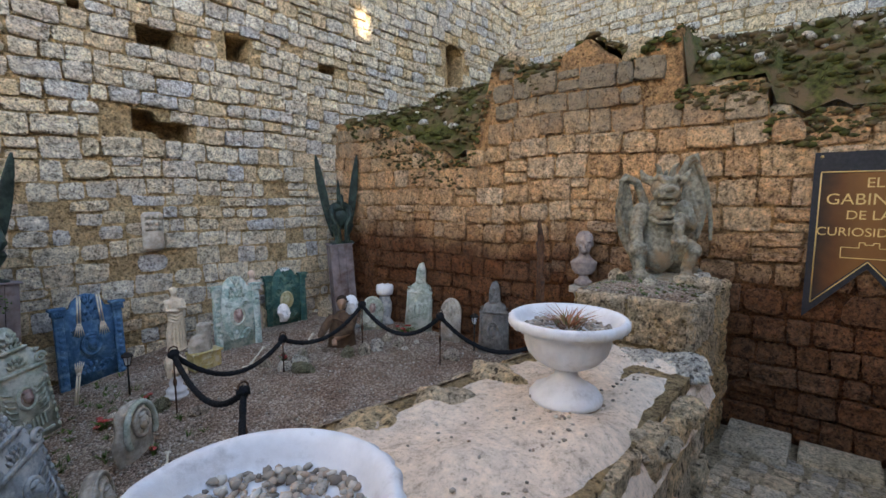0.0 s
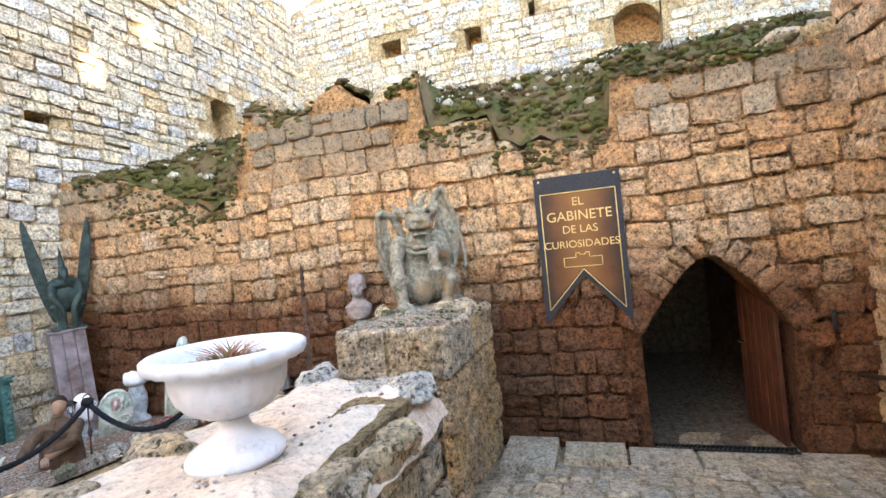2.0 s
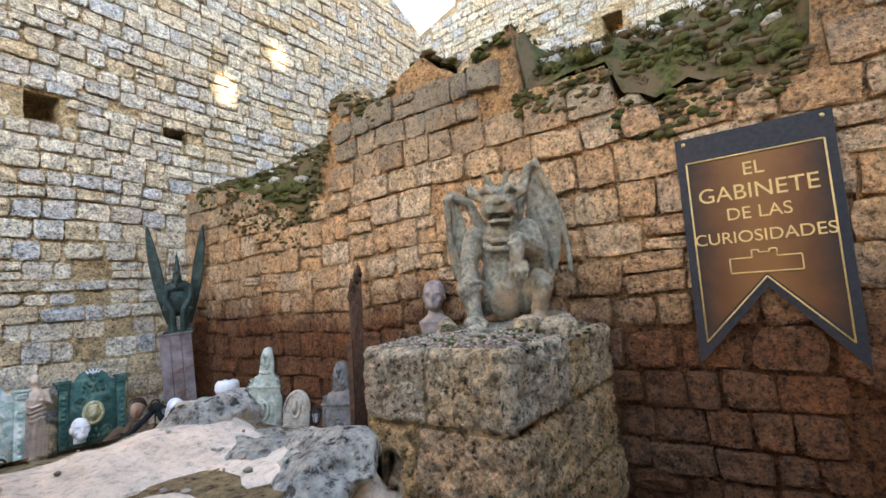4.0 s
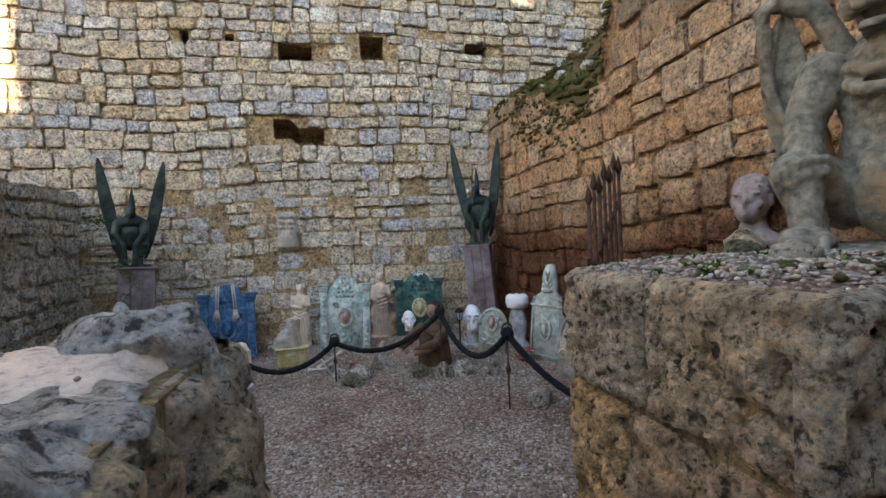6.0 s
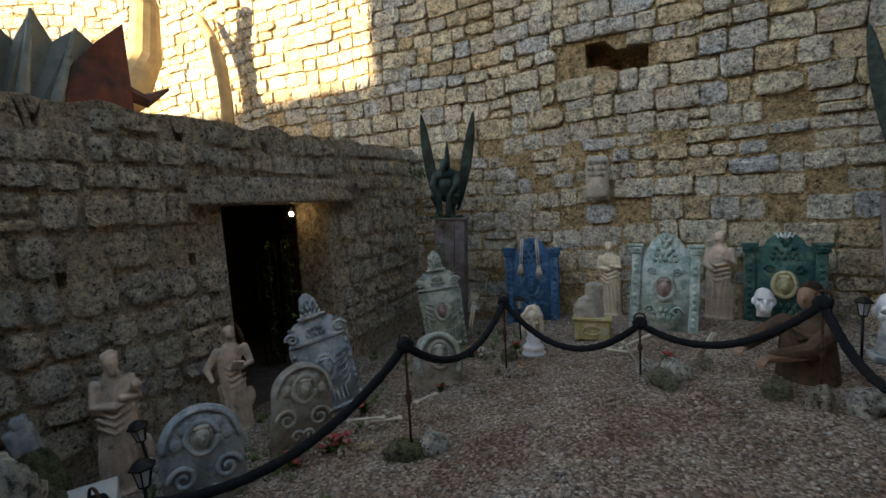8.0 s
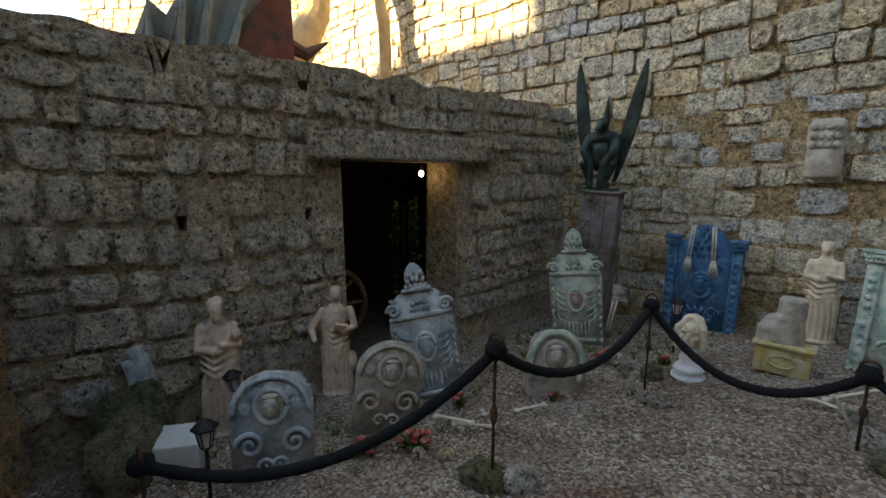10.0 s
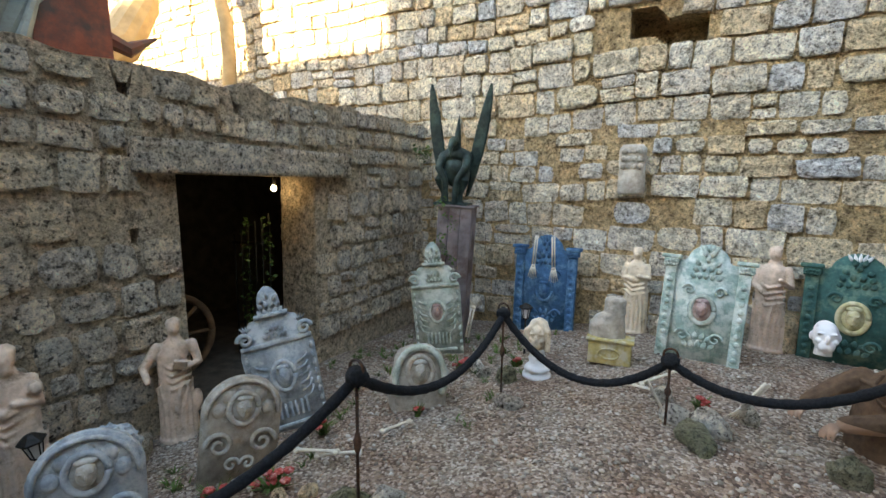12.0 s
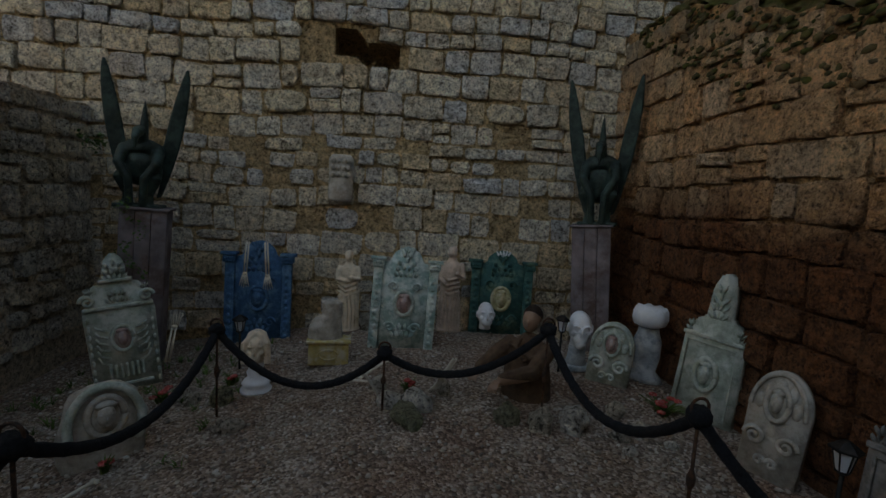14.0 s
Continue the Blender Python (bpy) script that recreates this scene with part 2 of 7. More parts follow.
# stones: a dozen uneven blocks, shared by all the walls
def stone_template(k, n=6):
    rnd = random.Random(100 + k)
    verts, faces = [], []
    low, high = (-0.03, 0.17) if k < 16 else (0.1, 0.36)
    cor = [[rnd.uniform(low, high) for _ in range(2)] for _ in range(4)]
    at = (0.0, 0.09, rnd.uniform(0.3, 0.42), rnd.uniform(0.58, 0.7), 0.91, 1.0)
    for j in range(n):
        for i in range(n):
            u, v = at[i], at[j]
            x, z = u - 0.5, v - 0.5
            for c, (su, sv) in enumerate(((0, 0), (1, 0), (0, 1), (1, 1))):
                w = (1 - abs(u - su)) * (1 - abs(v - sv))
                w = w ** 3
                x += (0.5 - su) * cor[c][0] * w
                z += (0.5 - sv) * cor[c][1] * w
            rim = i in (0, n - 1) or j in (0, n - 1)
            corner = i in (0, n - 1) and j in (0, n - 1)
            y = rnd.uniform(0.62, 1.0) if not rim else (rnd.uniform(0.5, 0.72) if corner else rnd.uniform(0.6, 0.8))
            verts.append((x + rnd.uniform(-0.02, 0.02), -y, z + rnd.uniform(-0.035, 0.035)))
    for j in range(n - 1):
        for i in range(n - 1):
            a = j * n + i
            faces.append((a, a + 1, a + n + 1, a + n))
    ring = [i for i in range(n)] + [j * n + n - 1 for j in range(1, n)] + [(n - 1) * n + i for i in range(n - 2, -1, -1)] + [j * n for j in range(n - 2, 0, -1)]
    base = len(verts)
    for r in ring:
        x, y, z = verts[r]
        verts.append((x * 1.02, 0.3, z * 1.02))
    for i in range(len(ring)):
        j = (i + 1) % len(ring)
        faces.append((ring[i], base + i, base + j, ring[j]))
    return np.array(verts), faces


TEMPLATES = [stone_template(k) for k in range(30)]
LEFT_STONES = []


def courses(length, height, rnd, course=(0.17, 0.3), stone=(0.22, 0.6)):
    """Rows of stones over a wall: (u0, u1, v0, v1)."""
    v = 0.0
    while v < height:
        h = rnd.uniform(*course)
        u = -rnd.uniform(0, stone[0])
        while u < length:
            w = rnd.uniform(*stone) * (0.7 + h / (course[0] + course[1]) * 0.6)
            if h > 0.26 and rnd.random() < 0.1:
                s = rnd.uniform(0.4, 0.6)
                yield u, u + w, v, v + h * s
                yield u, u + w, v + h * s, v + h
            else:
                yield u, u + w, v, v + h
            u += w
        v += h


def strip_wall(name, at, length, solid, thick, material, label, step=0.15, kind="structure"):
    """A wall along local x whose face is at y = 0 and whose body goes back to y = thick. solid(u) gives its upright spans."""
    verts, faces = [], []
    n = max(1, round(length / step))
    for i in range(n):
        u0, u1 = length * i / n, length * (i + 1) / n
        for (a0, a1), (b0, b1) in zip(solid(u0 + 1e-4), solid(u1 - 1e-4)):
            if a1 - a0 < 0.01 and b1 - b0 < 0.01:
                continue
            k = len(verts)
            for y in (0, thick):
                verts += [at @ Vector(p) for p in ((u0, y, a0), (u1, y, b0), (u1, y, b1), (u0, y, a1))]
            faces += [(k, k + 1, k + 2, k + 3), (k + 7, k + 6, k + 5, k + 4), (k + 3, k + 2, k + 6, k + 7), (k + 1, k, k + 4, k + 5), (k, k + 3, k + 7, k + 4), (k + 2, k + 1, k + 5, k + 6)]
    me = bpy.data.meshes.new(name)
    me.from_pydata([tuple(v) for v in verts], [], faces)
    me.materials.append(material)
    return tagged(new(name, me), label, "wall", kind=kind)


def stone_skin(wall, at, length, height, solid, material, seed, course=(0.17, 0.3), stone=(0.22, 0.6), proud=(0.03, 0.07), gap=0.018, near=(0, 0), sink=None, most=300, wave=0.05, kinds=(0, 19)):
    """Lays stones on a wall's face. The nearest to a spot of the wall are pieces of their own, laid at the end of the build."""
    rnd = random.Random(seed)
    rows = []
    for u0, u1, v0, v1 in courses(length, height, rnd, course, stone):
        c, d = (u0 + u1) / 2, (v0 + v1) / 2
        lift = wave * math.sin(c * 0.9 + seed) + wave * 0.6 * math.sin(c * 2.3 + v0)
        v0, v1 = v0 + lift + rnd.uniform(-0.01, 0.012), v1 + lift + rnd.uniform(-0.015, 0.01)
        d += lift
        ins = 0.03
        inside = True
        for u in (max(0, u0) + ins, (max(0, u0) + min(length, u1)) / 2, min(length, u1) - ins):
            if u1 - u0 < 0.05 or not (0 <= u <= length) or not any(a - 0.04 <= v0 and v1 <= b + 0.1 for a, b in solid(u)):
                inside = False
        if not inside:
            continue
        u0, u1 = max(0, u0), min(length, u1)
        if u1 - u0 < 0.09:
            continue
        k = rnd.randrange(*kinds)
        p = rnd.uniform(*proud)
        keep = 1.0
        if sink:
            keep = sink((u0 + u1) / 2, d, rnd)
        if keep <= 0:
            continue
        flip = rnd.choice((-1, 1))
        m = at @ Matrix.Translation(((u0 + u1) / 2, 0, d)) @ Matrix.Rotation(rnd.uniform(-0.05, 0.05), 4, "Y") @ Matrix.Diagonal((max(0.05, u1 - u0 - gap) * flip, p * keep, max(0.04, v1 - v0 - gap), 1))
        rows.append((((u0 + u1) / 2 - near[0]) ** 2 + (d - near[1]) ** 2, k, m, flip))
    rows.sort(key=lambda r: r[0])
    LEFT_STONES.append((wall, rows, most, material))


def lay_all_stones():
    shared = {}
    for wall, rows, most, material in LEFT_STONES:
        for _, k, m, flip in rows[:most]:
            key = (k, flip, material.name)
            if key not in shared:
                v, f = TEMPLATES[k]
                me = bpy.data.meshes.new("stone")
                me.from_pydata([(x * flip, y, z) for x, y, z in v.tolist()], [], [g[::-1] for g in f] if flip > 0 else f)
                me.materials.append(material)
                shared[key] = me
            ob = new("stone", shared[key])
            ob.parent = wall
            ob.matrix_basis = m @ Matrix.Diagonal((flip, 1, 1, 1))
        rest = rows[most:]
        if rest:
            vs, fs = [], []
            for _, k, m, flip in rest:
                v, f = TEMPLATES[k]
                mm = np.array(m)
                w = v @ mm[:3, :3].T + mm[:3, 3]
                base = sum(len(a) for a in vs)
                vs.append(w)
                fs.append((base, f, flip))
            faces = []
            for base, f, flip in fs:
                faces += [tuple(i + base for i in (g[::-1] if flip > 0 else g)) for g in f]
            me = bpy.data.meshes.new("stones")
            me.from_pydata(np.concatenate(vs).tolist(), [], faces)
            me.materials.append(material)
            ob = new("stones", me)
            ob.parent = wall
            tagged(ob, "", kind="stuff")


def spans(holes, top, bottom=lambda u: -1.0):
    """solid() for a wall with a top line and rectangular or arched holes (u0, u1, v0, v1, arch)."""
    def solid(u):
        out = [(bottom(u), top(u))]
        for u0, u1, v0, v1, arch in holes:
            if u0 <= u <= u1:
                t = v1
                if arch:
                    x = abs(2 * (u - u0) / (u1 - u0) - 1)
                    t = v1 - arch * (1 - math.sqrt(max(0.0, 1 - x ** 2))) if arch > 0 else v1 + arch * x ** 1.5
                nxt = []
                for a, b in out:
                    if t <= a or v0 >= b:
                        nxt.append((a, b))
                    else:
                        nxt += [(a, max(a, v0)), (min(t, b), b)]
                out = nxt
        while len(out) < 3:
            out.append((out[-1][1], out[-1][1]))
        return out
    return solid


# ---- the ground ----
def court_z(x):
    return 0.17 if x > 0.3 else max(0.17 - 0.145 * (0.3 - x), -0.34)


def path_z(x):
    return -0.1 if x > 3.0 else min(-0.1 + 0.19 * (3.0 - x), 1.15)


def ground_z(x, y):
    k = min(1.0, max(0.0, (y - 2.3) / 0.7))
    k = k * k * (3 - 2 * k)
    if x > 3.45:
        return -0.1
    z = path_z(x) * (1 - k) + court_z(x) * k
    return z


def sheet(name, x0, x1, y0, y1, step, fz, material, label, category, rough=0.015, freq=3.0, kind="structure"):
    nx, ny = round((x1 - x0) / step), round((y1 - y0) / step)
    verts = []
    for j in range(ny + 1):
        for i in range(nx + 1):
            x, y = x0 + (x1 - x0) * i / nx, y0 + (y1 - y0) * j / ny
            verts.append((x, y, fz(x, y) + rough * noise.noise(Vector((x * freq, y * freq, 0.3)))))
    faces = [(j * (nx + 1) + i, j * (nx + 1) + i + 1, (j + 1) * (nx + 1) + i + 1, (j + 1) * (nx + 1) + i) for j in range(ny) for i in range(nx)]
    me = bpy.data.meshes.new(name)
    me.from_pydata(verts, [], faces)
    me.materials.append(material)
    me.polygons.foreach_set("use_smooth", [True] * len(me.polygons))
    return tagged(new(name, me), label, category, kind=kind)


sheet("ground_court", -3.3, 3.5, 2.6, 9.6, 0.08, ground_z, GRAVEL, "grey gravel ground of the walled court", "ground")
sheet("pavement", -9.0, 3.9, -1.6, 2.6, 0.12, ground_z, EARTH, "sloping earth under worn stone flags", "pavement")
me = bpy.data.meshes.new("ground")
me.from_pydata([(-300, -300, -1.2), (300, -300, -1.2), (300, 300, -1.2), (-300, 300, -1.2)], [], [(0, 1, 2, 3)])
me.materials.append(EARTH)
tagged(new("ground", me), "brown earth around the castle", "ground", kind="structure")

# ---- walls ----
# great back wall along y = 9.35, seen from -y
AT_BACK = Matrix.Translation((-16.0, 9.35, 0))
bh = [(15.86, 16.46, 4.64, 4.98, 0), (17.15, 17.65, 4.78, 5.18, 0), (18.96, 19.5, 4.88, 5.12, 0), (15.7, 16.08, 3.46, 3.78, 0), (16.08, 16.55, 3.34, 3.64, 0), (14.42, 14.6, 4.92, 5.12, 0), (15.1, 15.26, 4.92, 5.1, 0), (18.4, 18.55, 5.05, 5.2, 0), (22.85, 23.6, 5.4, 6.5, 0.3)]
back_solid = spans(bh, lambda u: 12.0 - 0.45 * max(0.0, u - 22.5))
wall_back = strip_wall("wall_back", AT_BACK, 28.0, back_solid, 0.5, LIME_MORTAR, "tall pale limestone rubble wall with putlog holes", 0.13)
core = strip_wall("wall_back_core", Matrix.Translation((-16.0, 9.85, 0)), 28.0, lambda u: [(-1.0, 11.9 - 0.45 * max(0.0, u - 22.5))], 0.7, LIME_MORTAR, "inner core of the great stone wall", 1.0)


def back_sink(u, v, rnd):
    x = u - 16
    k = noise.noise(Vector((x * 0.7, v * 0.9, 3.0)))
    if -3.2 < x < 3.4 and v < 2.7 + 0.8 * k:
        return 0.7 if rnd.random() < 0.35 + 0.3 * k else (0.3 if rnd.random() < 0.75 else 0)
    return 1.0


stone_skin(wall_back, AT_BACK, 28.0, 12.0, back_solid, LIME, 5, (0.16, 0.32), (0.2, 0.52), (0.025, 0.09), 0.018, (16.2, 2.2), back_sink)

# brown wall along x = 3.4 with the pointed doorway, seen from -x; local x runs towards -y
AT_RIGHT = Matrix.Translation((3.4, 9.35, 0)) @ Matrix.Rotation(-math.pi / 2, 4, "Z")


def right_top(u):
    y = 9.35 - u
    if 5.5 < y:
        t = 3.95 - 0.09 * (9.35 - y) if y > 7.9 else (3.82 - 0.42 * (7.9 - y) if y > 6.3 else 3.15 + 1.2 * max(0.0, (5.9 - y) / 0.4))
    elif 2.9 < y:
        t = 4.35 + 0.15 * math.sin(y * 5)
    elif 2.0 < y:
        t = 3.75
    elif 0.7 < y:
        t = 3.35
    else:
        t = 3.95
    return t + 0.1 * noise.noise(Vector((u * 4, 0, 0)))


door_u = (9.35 - 0.6, 9.35 + 0.78)
right_solid = spans([(door_u[0], door_u[1], -2.0, 1.93, -0.8)], right_top)
wall_right = strip_wall("wall_right", AT_RIGHT, 11.0, right_solid, 0.6, SAND_MORTAR, "orange-brown sandstone wall, darker at its foot", 0.07)
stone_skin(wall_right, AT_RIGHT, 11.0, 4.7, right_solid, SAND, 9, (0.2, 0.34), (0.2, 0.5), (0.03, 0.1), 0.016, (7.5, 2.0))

# south wall of the path along y = -1.45, seen from +y; local x runs towards -x
AT_SOUTH = Matrix.Translation((3.6, -1.45, 0)) @ Matrix.Rotation(math.pi, 4, "Z")
south_top = lambda u: 4.6 + 0.2 * noise.noise(Vector((u * 2, 5, 0)))  # noqa: E731
south_solid = spans([], south_top)
wall_south = strip_wall("wall_south", AT_SOUTH, 14.0, south_solid, 0.7, SAND_PLAIN_MORTAR, "rough orange rubble wall beside the sloping path", 0.2)
stone_skin(wall_south, AT_SOUTH, 14.0, 4.8, south_solid, SAND_PLAIN, 21, (0.16, 0.32), (0.2, 0.55), (0.03, 0.1), 0.018, (1.5, 1.5))

# grey wall of the low building along x = -3.08, seen from +x; local x runs towards +y
AT_LEFT = Matrix.Translation((-3.08, 2.9, 0)) @ Matrix.Rotation(math.pi / 2, 4, "Z")
LEFT_DOOR = (2.8, 4.25, -1.0, 1.85, 0)
lholes = [LEFT_DOOR, (2.37, 2.48, 2.4, 2.51, 0), (2.38, 2.5, 1.3, 1.42, 0), (3.32, 3.42, 2.4, 2.5, 0), (1.37, 1.49, 1.28, 1.4, 0), (1.3, 1.42, 2.4, 2.52, 0), (4.55, 4.63, 2.42, 2.5, 0)]
left_top = lambda u: 2.66 + 0.07 * noise.noise(Vector((u * 3, 9, 0)))  # noqa: E731
left_solid = spans(lholes, left_top)
wall_left = strip_wall("wall_left", AT_LEFT, 6.45, left_solid, 0.55, GREY_MORTAR, "grey-brown pitted stone wall with a low doorway", 0.06)
stone_skin(wall_left, AT_LEFT, 6.45, 2.9, spans([(2.5, 4.8, 1.8, 2.13, 0)] + lholes, left_top), GREY, 33, (0.19, 0.34), (0.18, 0.4), (0.02, 0.075), 0.03, (3.2, 1.2), wave=0.03, kinds=(12, 30))

# far castle wall along x = 10.6, seen from -x
AT_FAR = Matrix.Translation((10.6, 9.35, 0)) @ Matrix.Rotation(-math.pi / 2, 4, "Z")
far_top = lambda u: 10.2 + 0.3 * u if u < 1.5 else 13.0  # noqa: E731
far_solid = spans([(9.33, 10.5, 5.8, 8.0, 0.55), (2.9, 3.6, 8.1, 8.6, 0), (5.4, 6.0, 7.8, 8.4, 0), (7.2, 7.6, 8.3, 8.7, 0), (11.4, 11.8, 8.2, 8.6, 0)], far_top)
wall_far = strip_wall("wall_far", AT_FAR, 22.0, far_solid, 0.6, LIME_MORTAR, "high pale castle wall with an arched niche", 0.15)
strip_wall("wall_far_core", Matrix.Translation((0.6, 0, 0)) @ AT_FAR, 22.0, lambda u: [(-1.0, far_top(u) - 0.05)], 0.6, SAND_MORTAR, "inner core of the far castle wall", 0.75)
stone_skin(wall_far, AT_FAR, 22.0, 13.0, far_solid, LIME, 41, (0.2, 0.3), (0.3, 0.6), (0.02, 0.05), 0.02, (5, 6), most=0)

# terrace of earth and moss behind the brown wall
def terrace_z(x, y):
    k = min(1.0, max(0.0, (x - 3.46) / 0.9)) ** 0.8
    base = right_top(9.35 - y) + 0.03
    high = 4.5 if y < 5.4 else 4.2 + 0.1 * (9.35 - y)
    high += 0.12 * (x - 4.3) if x > 4.3 else 0
    return base * (1 - k) + high * k + 0.12 * noise.noise(Vector((x * 1.3, y * 1.3, 0)))


terrace = sheet("terrace", 3.46, 10.7, -12.0, 9.4, 0.12, terrace_z, MOSS, "mossy earth terrace above the brown wall", "terrace", 0.08, 5.0)

# unseen blocks added to the south: they shade the court, slits let sun spots through
def block_wall(name, x0, x1, y0, y1, z1, label):
    bm = bmesh.new()
    add_box(bm, ((x0 + x1) / 2, (y0 + y1) / 2, z1 / 2 - 0.6), (x1 - x0, y1 - y0, z1 + 1.2))
    ob = part(name, bm, LIME, None, label, smooth=False)
    return tagged(ob, label, "castle wall", kind="structure")


blocker_solid = spans([(7.45, 8.05, 13.2, 13.8, 0), (8.75, 9.3, 14.4, 14.95, 0)], lambda u: 20.0)
strip_wall("wall_keep", Matrix.Translation((-13.2, -14.0, 0)), 29.2, blocker_solid, 0.4, LIME, "unseen tall sun blocker with two slits, added south of the court", 0.2)
block_wall("wall_curtain", -40.0, -13.2, -17.0, -14.0, 11.3, "unseen low sun blocker added south-west of the court")
tagged(terrace, category="terrace")

# wall behind the low building that turns away to the south-west
AT_WEST = Matrix.Translation((-17.2, 5.2, 0)) @ Matrix.Rotation(math.atan2(4.15, 6.0), 4, "Z")
west_solid = spans([], lambda u: 11.0)
wall_west = strip_wall("wall_west", AT_WEST, 7.3, west_solid, 0.6, LIME_MORTAR, "pale sunlit castle wall beyond the low building", 2.0)
stone_skin(wall_west, AT_WEST, 7.3, 11.0, west_solid, LIME, 47, (0.2, 0.3), (0.3, 0.6), (0.02, 0.05), 0.02, most=0)

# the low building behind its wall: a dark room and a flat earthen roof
# one dark tone for the room's walls, floor and ceiling
ROOM = plain_mat("dark_plaster", (0.09, 0.075, 0.06), 0.4, 6, 0.95, grit=0.6)


def slab_box(name, x0, x1, y0, y1, z0, z1, material, label, category, kind="structure"):
    bm = bmesh.new()
    add_box(bm, ((x0 + x1) / 2, (y0 + y1) / 2, (z0 + z1) / 2), (x1 - x0, y1 - y0, z1 - z0))
    return tagged(part(name, bm, material, None, label, smooth=False), label, category, kind=kind)


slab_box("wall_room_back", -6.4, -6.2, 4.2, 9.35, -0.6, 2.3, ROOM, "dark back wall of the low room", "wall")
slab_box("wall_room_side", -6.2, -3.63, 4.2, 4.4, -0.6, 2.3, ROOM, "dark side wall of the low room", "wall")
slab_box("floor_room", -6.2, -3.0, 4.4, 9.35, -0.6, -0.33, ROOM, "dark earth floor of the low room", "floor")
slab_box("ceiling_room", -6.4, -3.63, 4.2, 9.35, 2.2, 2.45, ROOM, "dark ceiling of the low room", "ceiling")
sheet("roof_earth", -12.0, -3.4, -1.0, 9.4, 0.3, lambda x, y: 2.6, EARTH, "earth roof of the low building", "roof", 0.12, 1.5)

# lintel and jamb stones of the low doorway
lintel = thing("door_lintel", "long weathered stone lintel over the low doorway", "lintel", kind="structure")
bm = bmesh.new()
add_box(bm, (-3.12, 6.48, 1.985), (0.34, 2.34, 0.27), 0.02, rough=0.015, cuts=5)
part("beam", bm, GREY, lintel)

# ---- low wall with the urns ----
LX, LY = -0.2, -0.28
low_top = lambda u: 1.53  # noqa: E731
AT_LS = Matrix.Translation((-9.0 + LX, 2.22 + LY, 0))
low_solid = spans([], low_top)
wall_low = strip_wall("wall_low", AT_LS, 9.61, low_solid, 0.4, OCHRE_MORTAR, "low thick rubble wall with a sandy top", 0.3)
stone_skin(wall_low, AT_LS, 9.61, 1.75, low_solid, CAP, 51, (0.2, 0.36), (0.25, 0.6), (0.04, 0.1), 0.03, (8.5, 1.2), most=120)
LOW_ANG = math.pi - 0.14
AT_LN = Matrix.Translation((0.6 + LX, 3.006 + LY, 0)) @ Matrix.Rotation(LOW_ANG, 4, "Z")
wall_low_n = strip_wall("wall_low_inner", AT_LN, 3.75, low_solid, 0.4, OCHRE_MORTAR, "inner face of the low rubble wall", 0.3)
AT_LE = Matrix.Translation((0.64 + LX, 2.22 + LY, 0)) @ Matrix.Rotation(math.pi / 2, 4, "Z")
wall_low_e = strip_wall("wall_low_end", AT_LE, 0.8, low_solid, 0.3, OCHRE_MORTAR, "broken end of the low rubble wall", 0.2)


def low_z(x, y):
    x, y = x - LX, y - LY
    north = 3.02 + 0.14 * (0.64 - x)
    e = min(1.0, (y - 2.12) / 0.22, (north - y) / 0.2, (0.66 - x) / 0.12)
    return 1.56 - 0.26 * (1 - max(0.0, e)) ** 2 + 0.05 * noise.noise(Vector((x * 2.2, y * 3, 4))) + 0.02 * noise.noise(Vector((x * 9, y * 9, 1)))


def low_sheet():
    verts, faces = [], []
    nx, ny = 120, 22
    for i in range(nx + 1):
        x = -5.5 + 6.13 * i / nx
        for j in range(ny + 1):
            y = 2.14 + (0.9 + 0.14 * (0.64 - x)) * j / ny
            verts.append((x + LX, y + LY, low_z(x + LX, y + LY)))
    for i in range(nx):
        for j in range(ny):
            a = i * (ny + 1) + j
            faces.append((a, a + ny + 1, a + ny + 2, a + 1))
    me = bpy.data.meshes.new("wall_low_top")
    me.from_pydata(verts, [], faces)
    me.materials.append(SANDY)
    me.polygons.foreach_set("use_smooth", [True] * len(me.polygons))
    tagged(new("wall_low_top", me), "sandy mortar top of the low wall", "wall top", kind="structure")


low_sheet()

